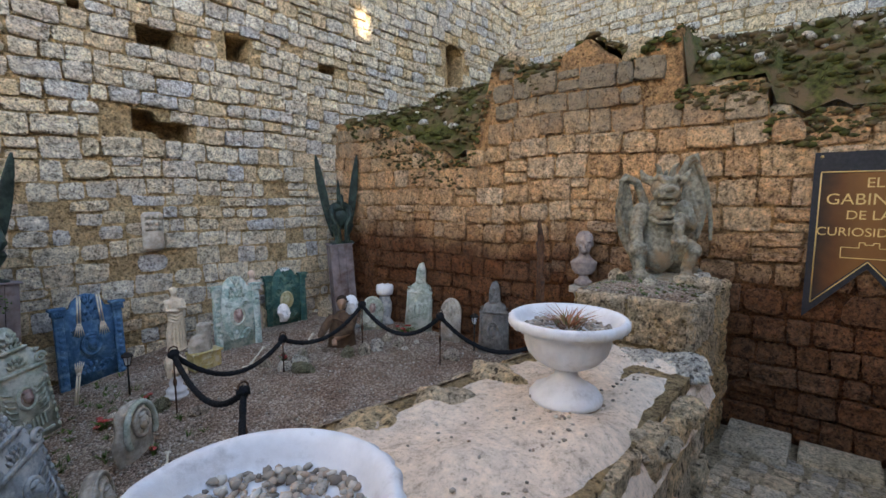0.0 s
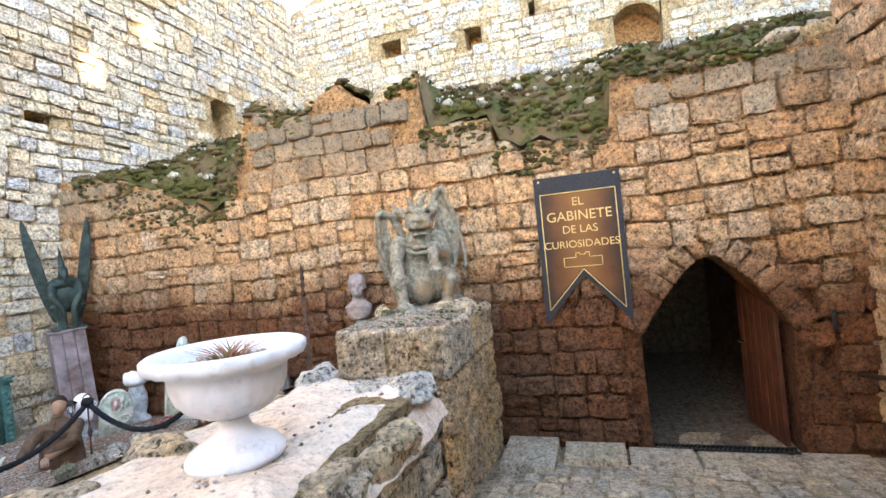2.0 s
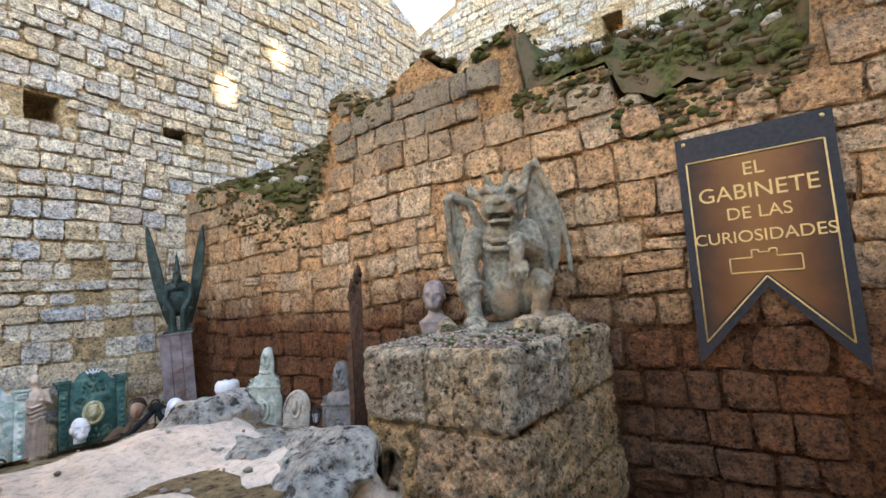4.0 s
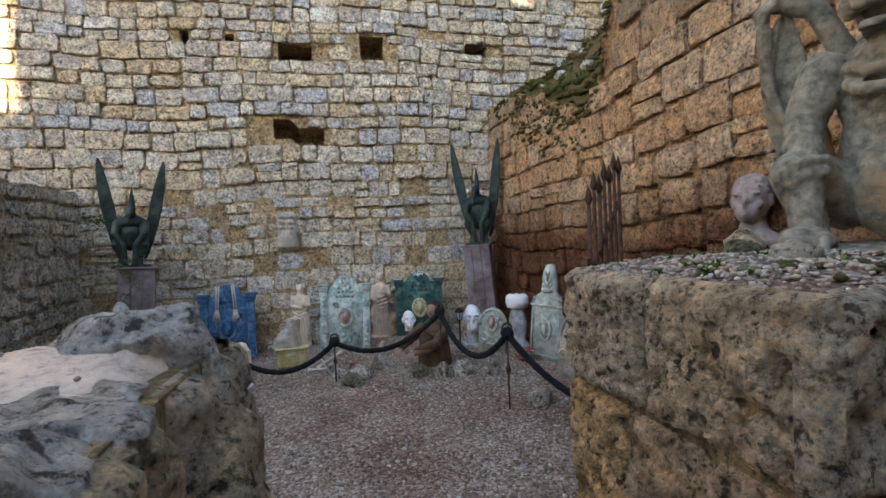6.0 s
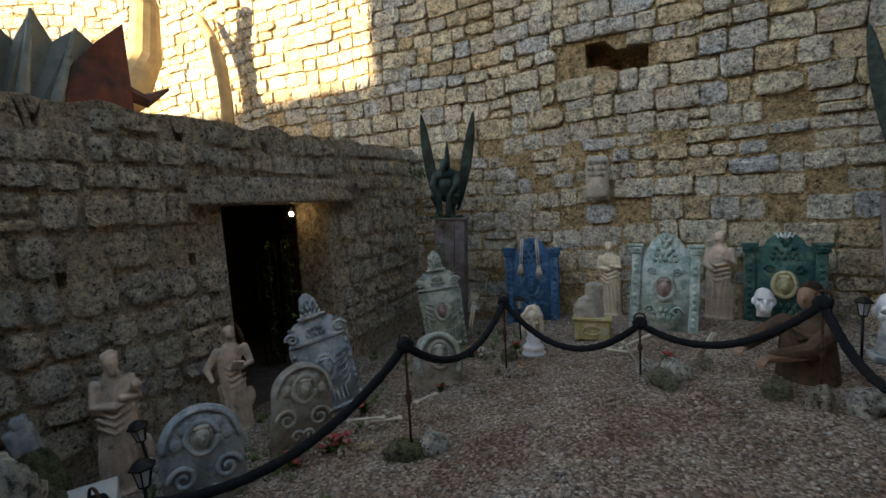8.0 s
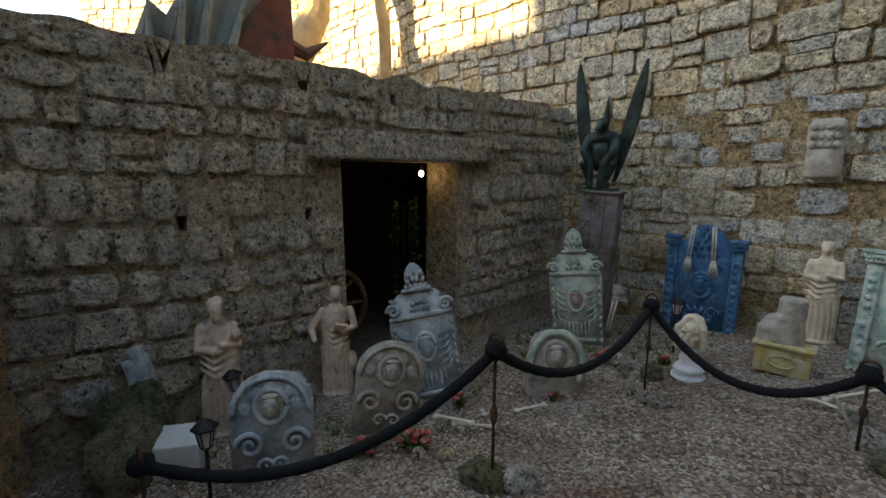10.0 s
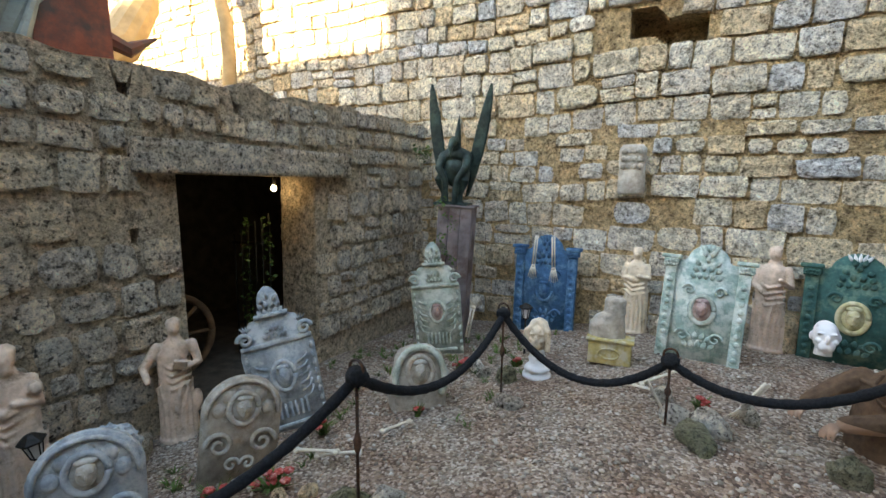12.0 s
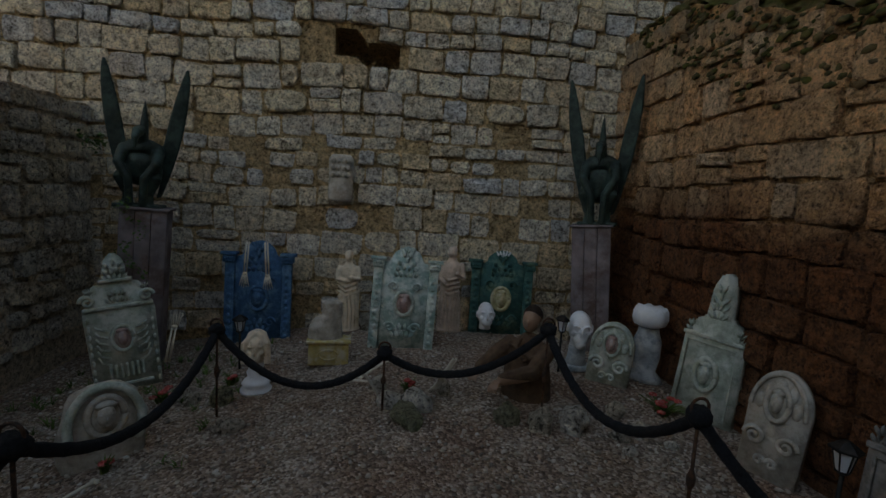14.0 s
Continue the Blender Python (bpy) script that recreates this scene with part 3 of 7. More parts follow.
# ---- pier under the gargoyle ----
def hewn_courses(wall, at, length, bands, widths, seed):
    """Big weathered blocks with a pitted, broken face, one piece each."""
    rnd = random.Random(seed)
    for z0, z1 in bands:
        cuts = [0.0]
        while cuts[-1] < length - widths[0] * 1.3:
            cuts.append(min(length, cuts[-1] + rnd.uniform(*widths)))
        cuts[-1] = length
        for u0, u1 in zip(cuts, cuts[1:]):
            nx, nz = max(4, round((u1 - u0) / 0.018)), max(4, round((z1 - z0) / 0.018))
            out, verts, faces = rnd.uniform(0.03, 0.06), [], []
            for j in range(nz + 1):
                for i in range(nx + 1):
                    u, z = u0 + 0.006 + (u1 - u0 - 0.012) * i / nx, z0 + 0.006 + (z1 - z0 - 0.012) * j / nz
                    p = at @ Vector((u, 0, z))
                    e = min(i, nx - i, j, nz - j) * 0.018
                    rag = 0.03 + 0.035 * (noise.noise(p * 7 + Vector((0, 0, seed))) + 0.4)
                    y = out * (1 - max(0.0, 1 - e / max(0.012, rag)) ** 2 * 1.2)
                    y += 0.02 * noise.noise(p * 5) + 0.016 * noise.noise(p * 13) + 0.009 * noise.noise(p * 31)
                    y -= 0.13 * max(0.0, noise.noise(p * 17 + Vector((9, 2, 4))) - 0.2) + 0.08 * max(0.0, noise.noise(p * 36) - 0.22)
                    if e == 0:
                        y = -0.02
                    verts.append(tuple(at @ Vector((u, -y, z))))
            for j in range(nz):
                for i in range(nx):
                    a = j * (nx + 1) + i
                    faces.append((a, a + 1, a + nx + 2, a + nx + 1))
            me = bpy.data.meshes.new("block")
            me.from_pydata(verts, [], faces)
            me.materials.append(CAP if z1 > 1.3 else OCHRE)
            me.polygons.foreach_set("use_smooth", [True] * len(me.polygons))
            ob = new("block", me)
            ob.parent = wall


hewn_courses(wall_low_n, AT_LN @ Matrix.Translation((-0.06, 0, 0)), 3.75, ((1.22, 1.55), (0.85, 1.22), (0.4, 0.85), (-0.5, 0.4)), (0.3, 0.55), 52)
hewn_courses(wall_low_e, AT_LE @ Matrix.Translation((-0.05, 0, 0)), 0.88, ((1.2, 1.54), (0.8, 1.2), (0.36, 0.8), (-0.4, 0.36)), (0.28, 0.5), 53)
pier_top = spans([], lambda u: 1.58)
AT_PS, AT_PW = Matrix.Translation((1.69, 2.26, 0)), Matrix.Translation((1.66, 3.28, 0)) @ Matrix.Rotation(-math.pi / 2, 4, "Z")
AT_PN = Matrix.Translation((3.43, 3.28, 0)) @ Matrix.Rotation(math.pi, 4, "Z")
for nm, at, ln, sd in (("wall_pier", AT_PS, 1.74, 61), ("wall_pier_west", AT_PW, 1.02, 62), ("wall_pier_north", AT_PN, 1.74, 63)):
    w = strip_wall(nm, at, ln - (0.03 if sd == 63 else 0), pier_top, 0.28, OCHRE_MORTAR, "square pier of big worn sandstone blocks", 0.3)
    over = 0.045 if sd in (61, 62) else 0.0
    hewn_courses(w, at @ Matrix.Translation((-0.075 if sd == 61 else 0, 0, 0)), ln + over, ((1.17, 1.62), (0.7, 1.17), (0.24, 0.7), (-0.4, 0.24)), (0.3, 0.5), sd)


def pier_z(x, y):
    e = min(1.0, (x - 1.63) / 0.25, (y - 2.22) / 0.25, (3.32 - y) / 0.2)
    return 1.575 + 0.06 * max(0, e) + 0.03 * noise.noise(Vector((x * 4, y * 4, 2)))


sheet("wall_pier_top", 1.645, 3.42, 2.245, 3.295, 0.05, pier_z, GRAVEL, "gravel and earth on top of the pier", "pier top", 0.015, 9)


# ---- loose stones, pebbles and plants ----
def shards(name, rows, material, label, category, flat=0.7, kind="stuff", parent=None):
    """Many small lumps in one mesh: rows of (x, y, z, size)."""
    rnd = random.Random(len(rows))
    t = (1 + 5 ** 0.5) / 2
    ico = np.array([(-1, t, 0), (1, t, 0), (-1, -t, 0), (1, -t, 0), (0, -1, t), (0, 1, t), (0, -1, -t), (0, 1, -t), (t, 0, -1), (t, 0, 1), (-t, 0, -1), (-t, 0, 1)]) / 1.9
    tri = [(0, 11, 5), (0, 5, 1), (0, 1, 7), (0, 7, 10), (0, 10, 11), (1, 5, 9), (5, 11, 4), (11, 10, 2), (10, 7, 6), (7, 1, 8), (3, 9, 4), (3, 4, 2), (3, 2, 6), (3, 6, 8), (3, 8, 9), (4, 9, 5), (2, 4, 11), (6, 2, 10), (8, 6, 7), (9, 8, 1)]
    vs, fs = [], []
    for n, (x, y, z, s) in enumerate(rows):
        a = rnd.uniform(0, 6.28)
        r = np.array([[math.cos(a), -math.sin(a), 0], [math.sin(a), math.cos(a), 0], [0, 0, 1]])
        k = ico * np.array([rnd.uniform(0.7, 1.3), rnd.uniform(0.6, 1.0), flat * rnd.uniform(0.7, 1.1)]) * np.array([[rnd.uniform(0.8, 1.15)] for _ in range(12)])
        vs.append(k @ r.T * s + (x, y, z))
        fs += [tuple(i + 12 * n for i in f) for f in tri]
    me = bpy.data.meshes.new(name)
    me.from_pydata(np.concatenate(vs).tolist(), [], fs)
    me.materials.append(material)
    me.polygons.foreach_set("use_smooth", [True] * len(me.polygons))
    ob = new(name, me)
    if parent:
        ob.parent = parent
    return tagged(ob, label, category, kind=kind)


def pebble_mat():
    m, nt, b = nodes("pebbles", 0.8)
    col = ramp(nt, lot(nt), [(0, (0.16, 0.13, 0.11)), (0.25, (0.3, 0.25, 0.2)), (0.5, (0.42, 0.36, 0.3)), (0.75, (0.36, 0.25, 0.18)), (1, (0.58, 0.54, 0.48))])
    nt.links.new(mix(nt, "MULTIPLY", 0.5, col, ramp(nt, noise_tex(nt, place(nt), 60, 3), [(0.3, (0.6, 0.6, 0.6)), (0.7, (1, 1, 1))])), b.inputs["Base Color"])
    return m


PEBBLE = pebble_mat()
rng = random.Random(7)
rows = []
for _ in range(9000):
    x, y = rng.uniform(-3.0, 3.2), 3.2 + 6.0 * rng.random() ** 1.3
    rows.append((x, y, ground_z(x, y) + 0.004, rng.uniform(0.008, 0.022)))
shards("gravel", rows, PEBBLE, "loose grey and brown gravel on the court floor", "gravel")
rows = [(x, y, pier_z(x, y) + 0.01, rng.uniform(0.005, 0.013)) for x, y in ((rng.uniform(1.68, 3.3), rng.uniform(2.28, 3.26)) for _ in range(2600))]
shards("gravel", rows, PEBBLE, "broken gravel and shell on the pier top", "gravel")
rows = [(x, y, low_z(x, y) + 0.005, rng.uniform(0.005, 0.012)) for x, y in ((rng.uniform(-2.5, 0.5) + LX, rng.choice((rng.uniform(2.35, 2.5), rng.uniform(2.35, 2.9))) + LY) for _ in range(160))]
shards("gravel", rows, PEBBLE, "loose grit on the sandy wall top", "gravel")

ROCK = stone_mat("field_stone", [(0.46, 0.4, 0.32), (0.38, 0.34, 0.3), (0.54, 0.46, 0.34), (0.58, 0.55, 0.5)], (0.36, 0.32, 0.24), 0.4, pits=1.0)
ROCK_PALE = stone_mat("pale_rock", [(0.72, 0.68, 0.6), (0.64, 0.61, 0.56)], (0.55, 0.5, 0.43), 0.4, pits=1.0)
ROCK_MOSS = stone_mat("mossy_rock", [(0.2, 0.19, 0.12), (0.26, 0.24, 0.17)], (0.1, 0.12, 0.04), 0.8, pits=0.7)
ROCK_WARM = stone_mat("warm_rock", [(0.62, 0.46, 0.28), (0.66, 0.52, 0.35)], (0.66, 0.58, 0.48), 0.5, pits=1.0)


def rock(x, y, z, size, material, label, seed, group="stones on the gravel"):
    bm = bmesh.new()
    sx, sy, sz = size
    big = max(size) > 0.155
    blob(bm, (0, 0, sz * 0.55), (sx, sy, sz), 0.35, 1.3, seed, 5 if big else 4)
    rnd = random.Random(seed)
    for _ in range(9):
        n = Vector((rnd.uniform(-1, 1), rnd.uniform(-1, 1), rnd.uniform(-0.3, 1))).normalized()
        far = (abs(n.x) * sx + abs(n.y) * sy + abs(n.z) * sz) * rnd.uniform(0.5, 0.75)
        for v in bm.verts:
            d = (v.co - Vector((0, 0, sz * 0.55))).dot(n) - far
            if d > 0:
                v.co -= n * d * 0.92
    for v in bm.verts:
        v.co.z = max(v.co.z, -0.02)
        v.co += noise.noise_vector(v.co * 14) * 0.012 + noise.noise_vector(v.co * 34) * 0.006
        if big:
            v.co += noise.noise_vector(v.co * 7 + Vector((seed, 0, 0))) * 0.022 + noise.noise_vector(v.co * 60) * 0.004
    ob = part("rock", bm, material)
    ob.matrix_basis = pose(x, y, z - 0.01, 0, 0, seed * 47 % 360)
    return tagged(ob, label, "rock", group)


G = lambda x, y: ground_z(x, y)  # noqa: E731
for i, (x, y, s, mt, lb) in enumerate((
        (2.02, 6.6, (0.19, 0.14, 0.17), ROCK_PALE, "pale angular rock beside the kneeling figure"),
        (1.78, 6.62, (0.14, 0.13, 0.15), ROCK, "rounded grey rock in front of the figure"),
        (1.55, 6.72, (0.13, 0.12, 0.14), ROCK_MOSS, "dark mossy rock at the figure's knees"),
        (2.35, 6.5, (0.1, 0.09, 0.08), ROCK, "small grey stone on the gravel"), (2.55, 6.62, (0.08, 0.07, 0.07), ROCK, "small grey stone on the gravel"),
        (2.32, 6.3, (0.08, 0.06, 0.05), ROCK_PALE, "small pale stone on the gravel"), (2.66, 6.38, (0.07, 0.06, 0.05), ROCK_PALE, "small pale stone on the gravel"),
        (2.46, 6.85, (0.12, 0.1, 0.1), ROCK, "grey stone beside the round headstone"),
        (2.5, 5.5, (0.2, 0.16, 0.13), ROCK, "broad grey rock at the foot of a stake"),
        (0.78, 6.72, (0.28, 0.13, 0.1), ROCK_MOSS, "long mossy rock on the gravel"), (0.86, 6.9, (0.17, 0.12, 0.15), ROCK_PALE, "pale lichened rock on the gravel"),
        (0.66, 6.94, (0.14, 0.12, 0.12), ROCK_PALE, "pale lichened rock on the gravel"), (0.55, 7.25, (0.1, 0.09, 0.12), ROCK, "grey stone by the bones"),
        (1.1, 7.2, (0.09, 0.08, 0.13), ROCK, "upright brown stone by the stake"),
        (-0.5, 6.75, (0.2, 0.12, 0.07), ROCK, "flat brown stone under a stake"), (-0.75, 7.25, (0.13, 0.11, 0.12), ROCK_MOSS, "mossy rock near the blue headstone"),
        (-1.0, 7.3, (0.1, 0.09, 0.09), ROCK, "grey stone near the blue headstone"), (-1.15, 7.45, (0.09, 0.08, 0.1), ROCK_PALE, "pale stone near the grey headstone"),
        (-0.78, 5.2, (0.24, 0.19, 0.1), ROCK_MOSS, "flat mossy rock under a stake"), (-0.6, 5.3, (0.15, 0.12, 0.12), ROCK_PALE, "pale grey rock under a stake"),
        (-1.15, 5.25, (0.08, 0.07, 0.06), ROCK_WARM, "reddish stone on the gravel"), (-1.3, 5.15, (0.07, 0.06, 0.06), ROCK_WARM, "reddish stone on the gravel"),
        (-2.55, 4.55, (0.12, 0.1, 0.16), ROCK, "grey stone at the wall foot"), (-2.8, 5.05, (0.15, 0.12, 0.14), ROCK, "dark stone block at the wall foot"),
        (2.75, 8.95, (0.2, 0.1, 0.24), ROCK_WARM, "rough boulder against the wall"), (2.3, 9.1, (0.16, 0.12, 0.2), ROCK, "rough boulder against the wall"),
        (3.2, 7.95, (0.13, 0.11, 0.1), ROCK, "grey stone by the wall foot"), (1.5, 9.1, (0.14, 0.1, 0.3), ROCK_WARM, "upright boulder between headstones"),
        (-2.9, 3.85, (0.25, 0.22, 0.42), ROCK_MOSS, "dark heap of rock in the corner"), (-2.5, 3.75, (0.3, 0.16, 0.3), ROCK_MOSS, "dark heap of rock in the corner"),
        (0.35, 8.95, (0.12, 0.1, 0.16), ROCK, "dark stone beside the pale statue"))):
    rock(x, y, G(x, y), tuple(0.74 * c for c in s) if y < 8.5 and x > -2.4 else s, mt, lb, i + 1)
# boulders in the ragged end of the low wall
for i, (x, y, z, s, mt) in enumerate(((0.56, 2.36, 1.2, (0.2, 0.2, 0.2), ROCK_PALE), (0.55, 2.74, 1.22, (0.2, 0.22, 0.2), ROCK_WARM), (0.6, 2.5, 0.8, (0.2, 0.24, 0.22), ROCK_WARM), (0.58, 2.9, 0.85, (0.18, 0.18, 0.2), ROCK_PALE),
                                      (0.62, 2.32, 0.42, (0.2, 0.2, 0.22), ROCK_PALE), (0.62, 2.72, 0.38, (0.22, 0.24, 0.22), ROCK_WARM), (0.64, 2.95, 0.2, (0.18, 0.16, 0.16), ROCK), (0.36, 2.98, 1.28, (0.24, 0.12, 0.16), ROCK_WARM),
                                      (0.1, 3.04, 1.26, (0.22, 0.12, 0.16), ROCK_PALE), (0.66, 2.52, 0.15, (0.16, 0.16, 0.16), ROCK_MOSS))):
    rock(x + LX, y + LY, z, s, mt, "rough boulder in the ragged end of the low wall", 120 + i, "boulders of the wall end")
# stones set loose along the top of the low wall and the pier
for i, (x, y, s, mt) in enumerate((
        (-0.35, 3.0, (0.2, 0.13, 0.08), ROCK_WARM), (-0.75, 3.06, (0.18, 0.12, 0.07), ROCK_WARM), (-1.15, 3.12, (0.2, 0.14, 0.07), ROCK_WARM), (0.02, 3.02, (0.16, 0.1, 0.09), ROCK_WARM),
        (0.3, 2.95, (0.17, 0.12, 0.12), ROCK_WARM), (-1.55, 3.18, (0.2, 0.15, 0.08), ROCK_WARM), (0.52, 2.55, (0.15, 0.2, 0.06), ROCK_PALE), (0.5, 2.3, (0.17, 0.14, 0.07), ROCK_PALE),
        (0.05, 2.24, (0.2, 0.12, 0.05), CAP), (-0.45, 2.22, (0.2, 0.1, 0.05), CAP), (0.5, 2.85, (0.16, 0.13, 0.11), ROCK_PALE), (-0.95, 2.22, (0.2, 0.1, 0.05), CAP), (-1.4, 2.24, (0.2, 0.1, 0.05), CAP))):
    x, y = x + LX, y + LY
    rock(x, y, low_z(x, y) - s[2] * 0.95, s, mt, "worn block bedded in the top of the low wall", 40 + i, "blocks on the low wall")
for i, (x, y, s, mt) in enumerate(((2.45, 2.5, (0.1, 0.1, 0.07), ROCK_WARM), (2.85, 2.42, (0.11, 0.1, 0.08), ROCK_PALE), (2.4, 3.15, (0.1, 0.08, 0.07), ROCK_WARM), (2.2, 2.75, (0.07, 0.06, 0.05), ROCK), (2.5, 2.3, (0.16, 0.1, 0.09), CAP), (2.3, 3.05, (0.08, 0.07, 0.05), ROCK_MOSS))):
    rock(x, y, pier_z(x, y), s, mt, "loose stone on the pier top", 60 + i, "stones on the pier")


def tuft_mesh(n, height, spread, seed, width=0.006):
    """Blades of grass or thin leaves from one root."""
    rnd = random.Random(seed)
    verts, faces = [], []
    for _ in range(n):
        a, r = rnd.uniform(0, 6.28), rnd.uniform(0, spread)
        bx, by = math.cos(a) * r * 0.5, math.sin(a) * r * 0.5
        dx, dy = math.cos(a + rnd.uniform(-1, 1)) * spread, math.sin(a + rnd.uniform(-1, 1)) * spread
        h = height * rnd.uniform(0.5, 1)
        px, py = -math.sin(a) * width, math.cos(a) * width
        k = len(verts)
        for f, w in ((0, 1), (0.5, 0.9), (1, 0.1)):
            verts += [(bx + dx * f * f + px * w, by + dy * f * f + py * w, h * f * (1.15 - 0.15 * f)), (bx + dx * f * f - px * w, by + dy * f * f - py * w, h * f * (1.15 - 0.15 * f))]
        faces += [(k, k + 1, k + 3, k + 2), (k + 2, k + 3, k + 5, k + 4)]
    return verts, faces


GRASS = plain_mat("grass_blades", (0.08, 0.13, 0.03), 0.5, 9, 0.7)
DRY = plain_mat("dry_reddish_stems", (0.25, 0.09, 0.05), 0.5, 12, 0.8, second=(0.1, 0.13, 0.04), second_scale=30)
IVY = plain_mat("ivy_leaf", (0.06, 0.12, 0.025), 0.5, 15, 0.5, second=(0.28, 0.3, 0.12), second_scale=30, second_at=0.6)


def tufts(name, spots, n, height, spread, material, label, category, kind="stuff"):
    vs, fs = [], []
    for i, (x, y, z) in enumerate(spots):
        v, f = tuft_mesh(n, height * (0.7 + 0.6 * ((i * 37) % 10) / 10), spread, i)
        k = len(vs)
        vs += [(a + x, b + y, c + z) for a, b, c in v]
        fs += [tuple(q + k for q in g) for g in f]
    me = bpy.data.meshes.new(name)
    me.from_pydata(vs, [], fs)
    me.materials.append(material)
    return tagged(new(name, me), label, category, kind=kind)


spots = []
for _ in range(150):
    x = rng.uniform(-2.9, -0.6)
    y = rng.uniform(3.7, 8.8)
    if x > -1.4 and 4.6 < y < 6.2:
        continue
    spots.append((x, y, G(x, y)))
tufts("grass", [(x, y, pier_z(x, y)) for x, y in ((1.75 + 1.3 * rng.random(), 2.32 + 0.9 * rng.random()) for _ in range(70))], 14, 0.026, 0.03, GRASS, "low green weeds on the pier top", "weeds")
tufts("grass", spots, 9, 0.07, 0.06, GRASS, "short weeds growing through the gravel", "weeds")
rows = [(x, y, terrace_z(x, y) + 0.01, rng.uniform(0.03, 0.11)) for x, y in ((3.5 + 2.0 * rng.random() ** 1.4, rng.uniform(-1.5, 9.2)) for _ in range(1500))]
shards("moss", rows, MOSS, "lumpy moss cushions on the earth terrace", "moss", 0.55)
rows = [(x, y, terrace_z(x, y) + 0.02, rng.uniform(0.03, 0.12)) for x, y in ((3.5 + 1.8 * rng.random(), rng.uniform(-1.5, 9.2)) for _ in range(150))]
shards("stones", rows, ROCK_PALE, "pale stones scattered on the mossy terrace", "stones", 0.7)
tufts("grass", [(x, y, terrace_z(x, y) + 0.01) for x, y in ((rng.uniform(3.48, 5.6), rng.uniform(-1.5, 9.2)) for _ in range(2200))], 9, 0.06, 0.06, MOSS, "grass on the mossy terrace", "grass")


# moss hanging over the top of the brown wall
def moss_patch(u0, u1, drop, seed):
    rnd = random.Random(seed)
    bm = bmesh.new()
    for i in range(int((u1 - u0) * 170)):
        u = rnd.uniform(u0, u1)
        y = 9.35 - u
        e = math.sin(math.pi * (u - u0) / (u1 - u0)) ** 0.6
        d = rnd.random() ** 1.5 * drop * e
        t = right_top(u)
        s = rnd.uniform(0.012, 0.04)
        back = rnd.uniform(-0.02, 0.03) if d > 0.05 else rnd.uniform(0.0, 0.6)
        blob(bm, (3.36 + back, y, t + 0.03 - d), (s * 0.6 if d > 0.05 else s * 1.3, s * 1.5, s * rnd.uniform(0.5, 1.1)), 0.5, 3, i, 1)
    ob = part("moss", bm, MOSS)
    tagged(ob, "green moss cushion hanging over the brown wall", "moss", kind="stuff")


moss_patch(0.4, 4.1, 0.75, 1)
moss_patch(5.9, 8.8, 0.35, 2)
moss_patch(3.9, 5.0, 0.2, 3)
moss_patch(8.8, 10.5, 0.15, 4)
rows = [(x, y, terrace_z(x, y) + 0.02, rng.uniform(0.02, 0.06)) for x, y in ((rng.uniform(3.95, 6.2), rng.uniform(-1.5, 9.0)) for _ in range(500))]
shards("rubble", rows, ROCK_PALE, "pale stone chips in the mossy terrace", "rubble")
for i, (x, y, s) in enumerate(((3.62, 3.35, (0.2, 0.28, 0.2)), (3.65, 5.2, (0.2, 0.24, 0.16)), (3.6, 1.9, (0.14, 0.18, 0.13)), (3.62, -0.95, (0.2, 0.3, 0.14)), (3.6, -1.3, (0.25, 0.3, 0.2)), (3.62, 2.5, (0.15, 0.2, 0.12)), (3.6, 4.4, (0.16, 0.25, 0.14)))):
    rock(x, y, right_top(9.35 - y) - 0.05, s, CAP, "weathered block on the crest of the brown wall", 80 + i, "blocks on the wall crest")

# ---- path: flags, threshold, grate ----
slope = math.atan(0.19)
AT_PATH = Matrix.Translation((-3.5, -1.42, path_z(-3.5) + 0.005)) @ Matrix.Rotation(slope, 4, "Y") @ Matrix(((1, 0, 0, 0), (0, 0, 1, 0), (0, -1, 0, 0), (0, 0, 0, 1)))
pavement = bpy.data.objects["pavement"]
stone_skin(pavement, AT_PATH, 6.62, 3.55, spans([], lambda u: 3.55, lambda u: 0.0), FLAGS, 71, (0.14, 0.3), (0.14, 0.42), (0.008, 0.024), 0.05, (5.5, 1.8), wave=0.22)


def slab(x, y, z, size, label, seed, rz=0):
    bm = bmesh.new()
    add_box(bm, (0, 0, -size[2] / 2), size, 0.015, rough=0.008, seed=seed)
    ob = part("paving_slab", bm, FLAGS)
    ob.matrix_basis = pose(x, y, z, 0, 0, rz)
    return tagged(ob, label, "slab", "slabs at the doorway")


slab(3.12, 1.2, 0.0, (0.42, 0.62, 0.22), "worn grey slab beside the doorway", 1)
slab(3.1, 0.55, -0.04, (0.45, 0.62, 0.18), "worn grey slab before the doorway", 2)
slab(3.18, -0.2, -0.06, (0.4, 0.8, 0.14), "worn grey slab before the doorway", 3)
slab(3.16, -0.95, -0.06, (0.42, 0.62, 0.14), "worn grey slab before the doorway", 4)
slab(2.95, 1.85, 0.05, (0.7, 0.55, 0.3), "dark worn slab in the wall's corner", 5)
IRON = plain_mat("dark_iron", (0.03, 0.028, 0.026), 0.4, 30, 0.55, 0.7, 0.3)
RUST = plain_mat("rusty_iron", (0.1, 0.05, 0.03), 0.5, 25, 0.75, 0.3, 0.4, second=(0.04, 0.03, 0.026), second_scale=14)
grate = thing("drain_grate", "narrow black iron drain grate in the threshold", "grate")
bm = bmesh.new()
add_box(bm, (3.32, -0.05, -0.052), (0.015, 1.3, 0.03), 0.003)
add_box(bm, (3.42, -0.05, -0.052), (0.015, 1.3, 0.03), 0.003)
part("frame", bm, IRON, grate)
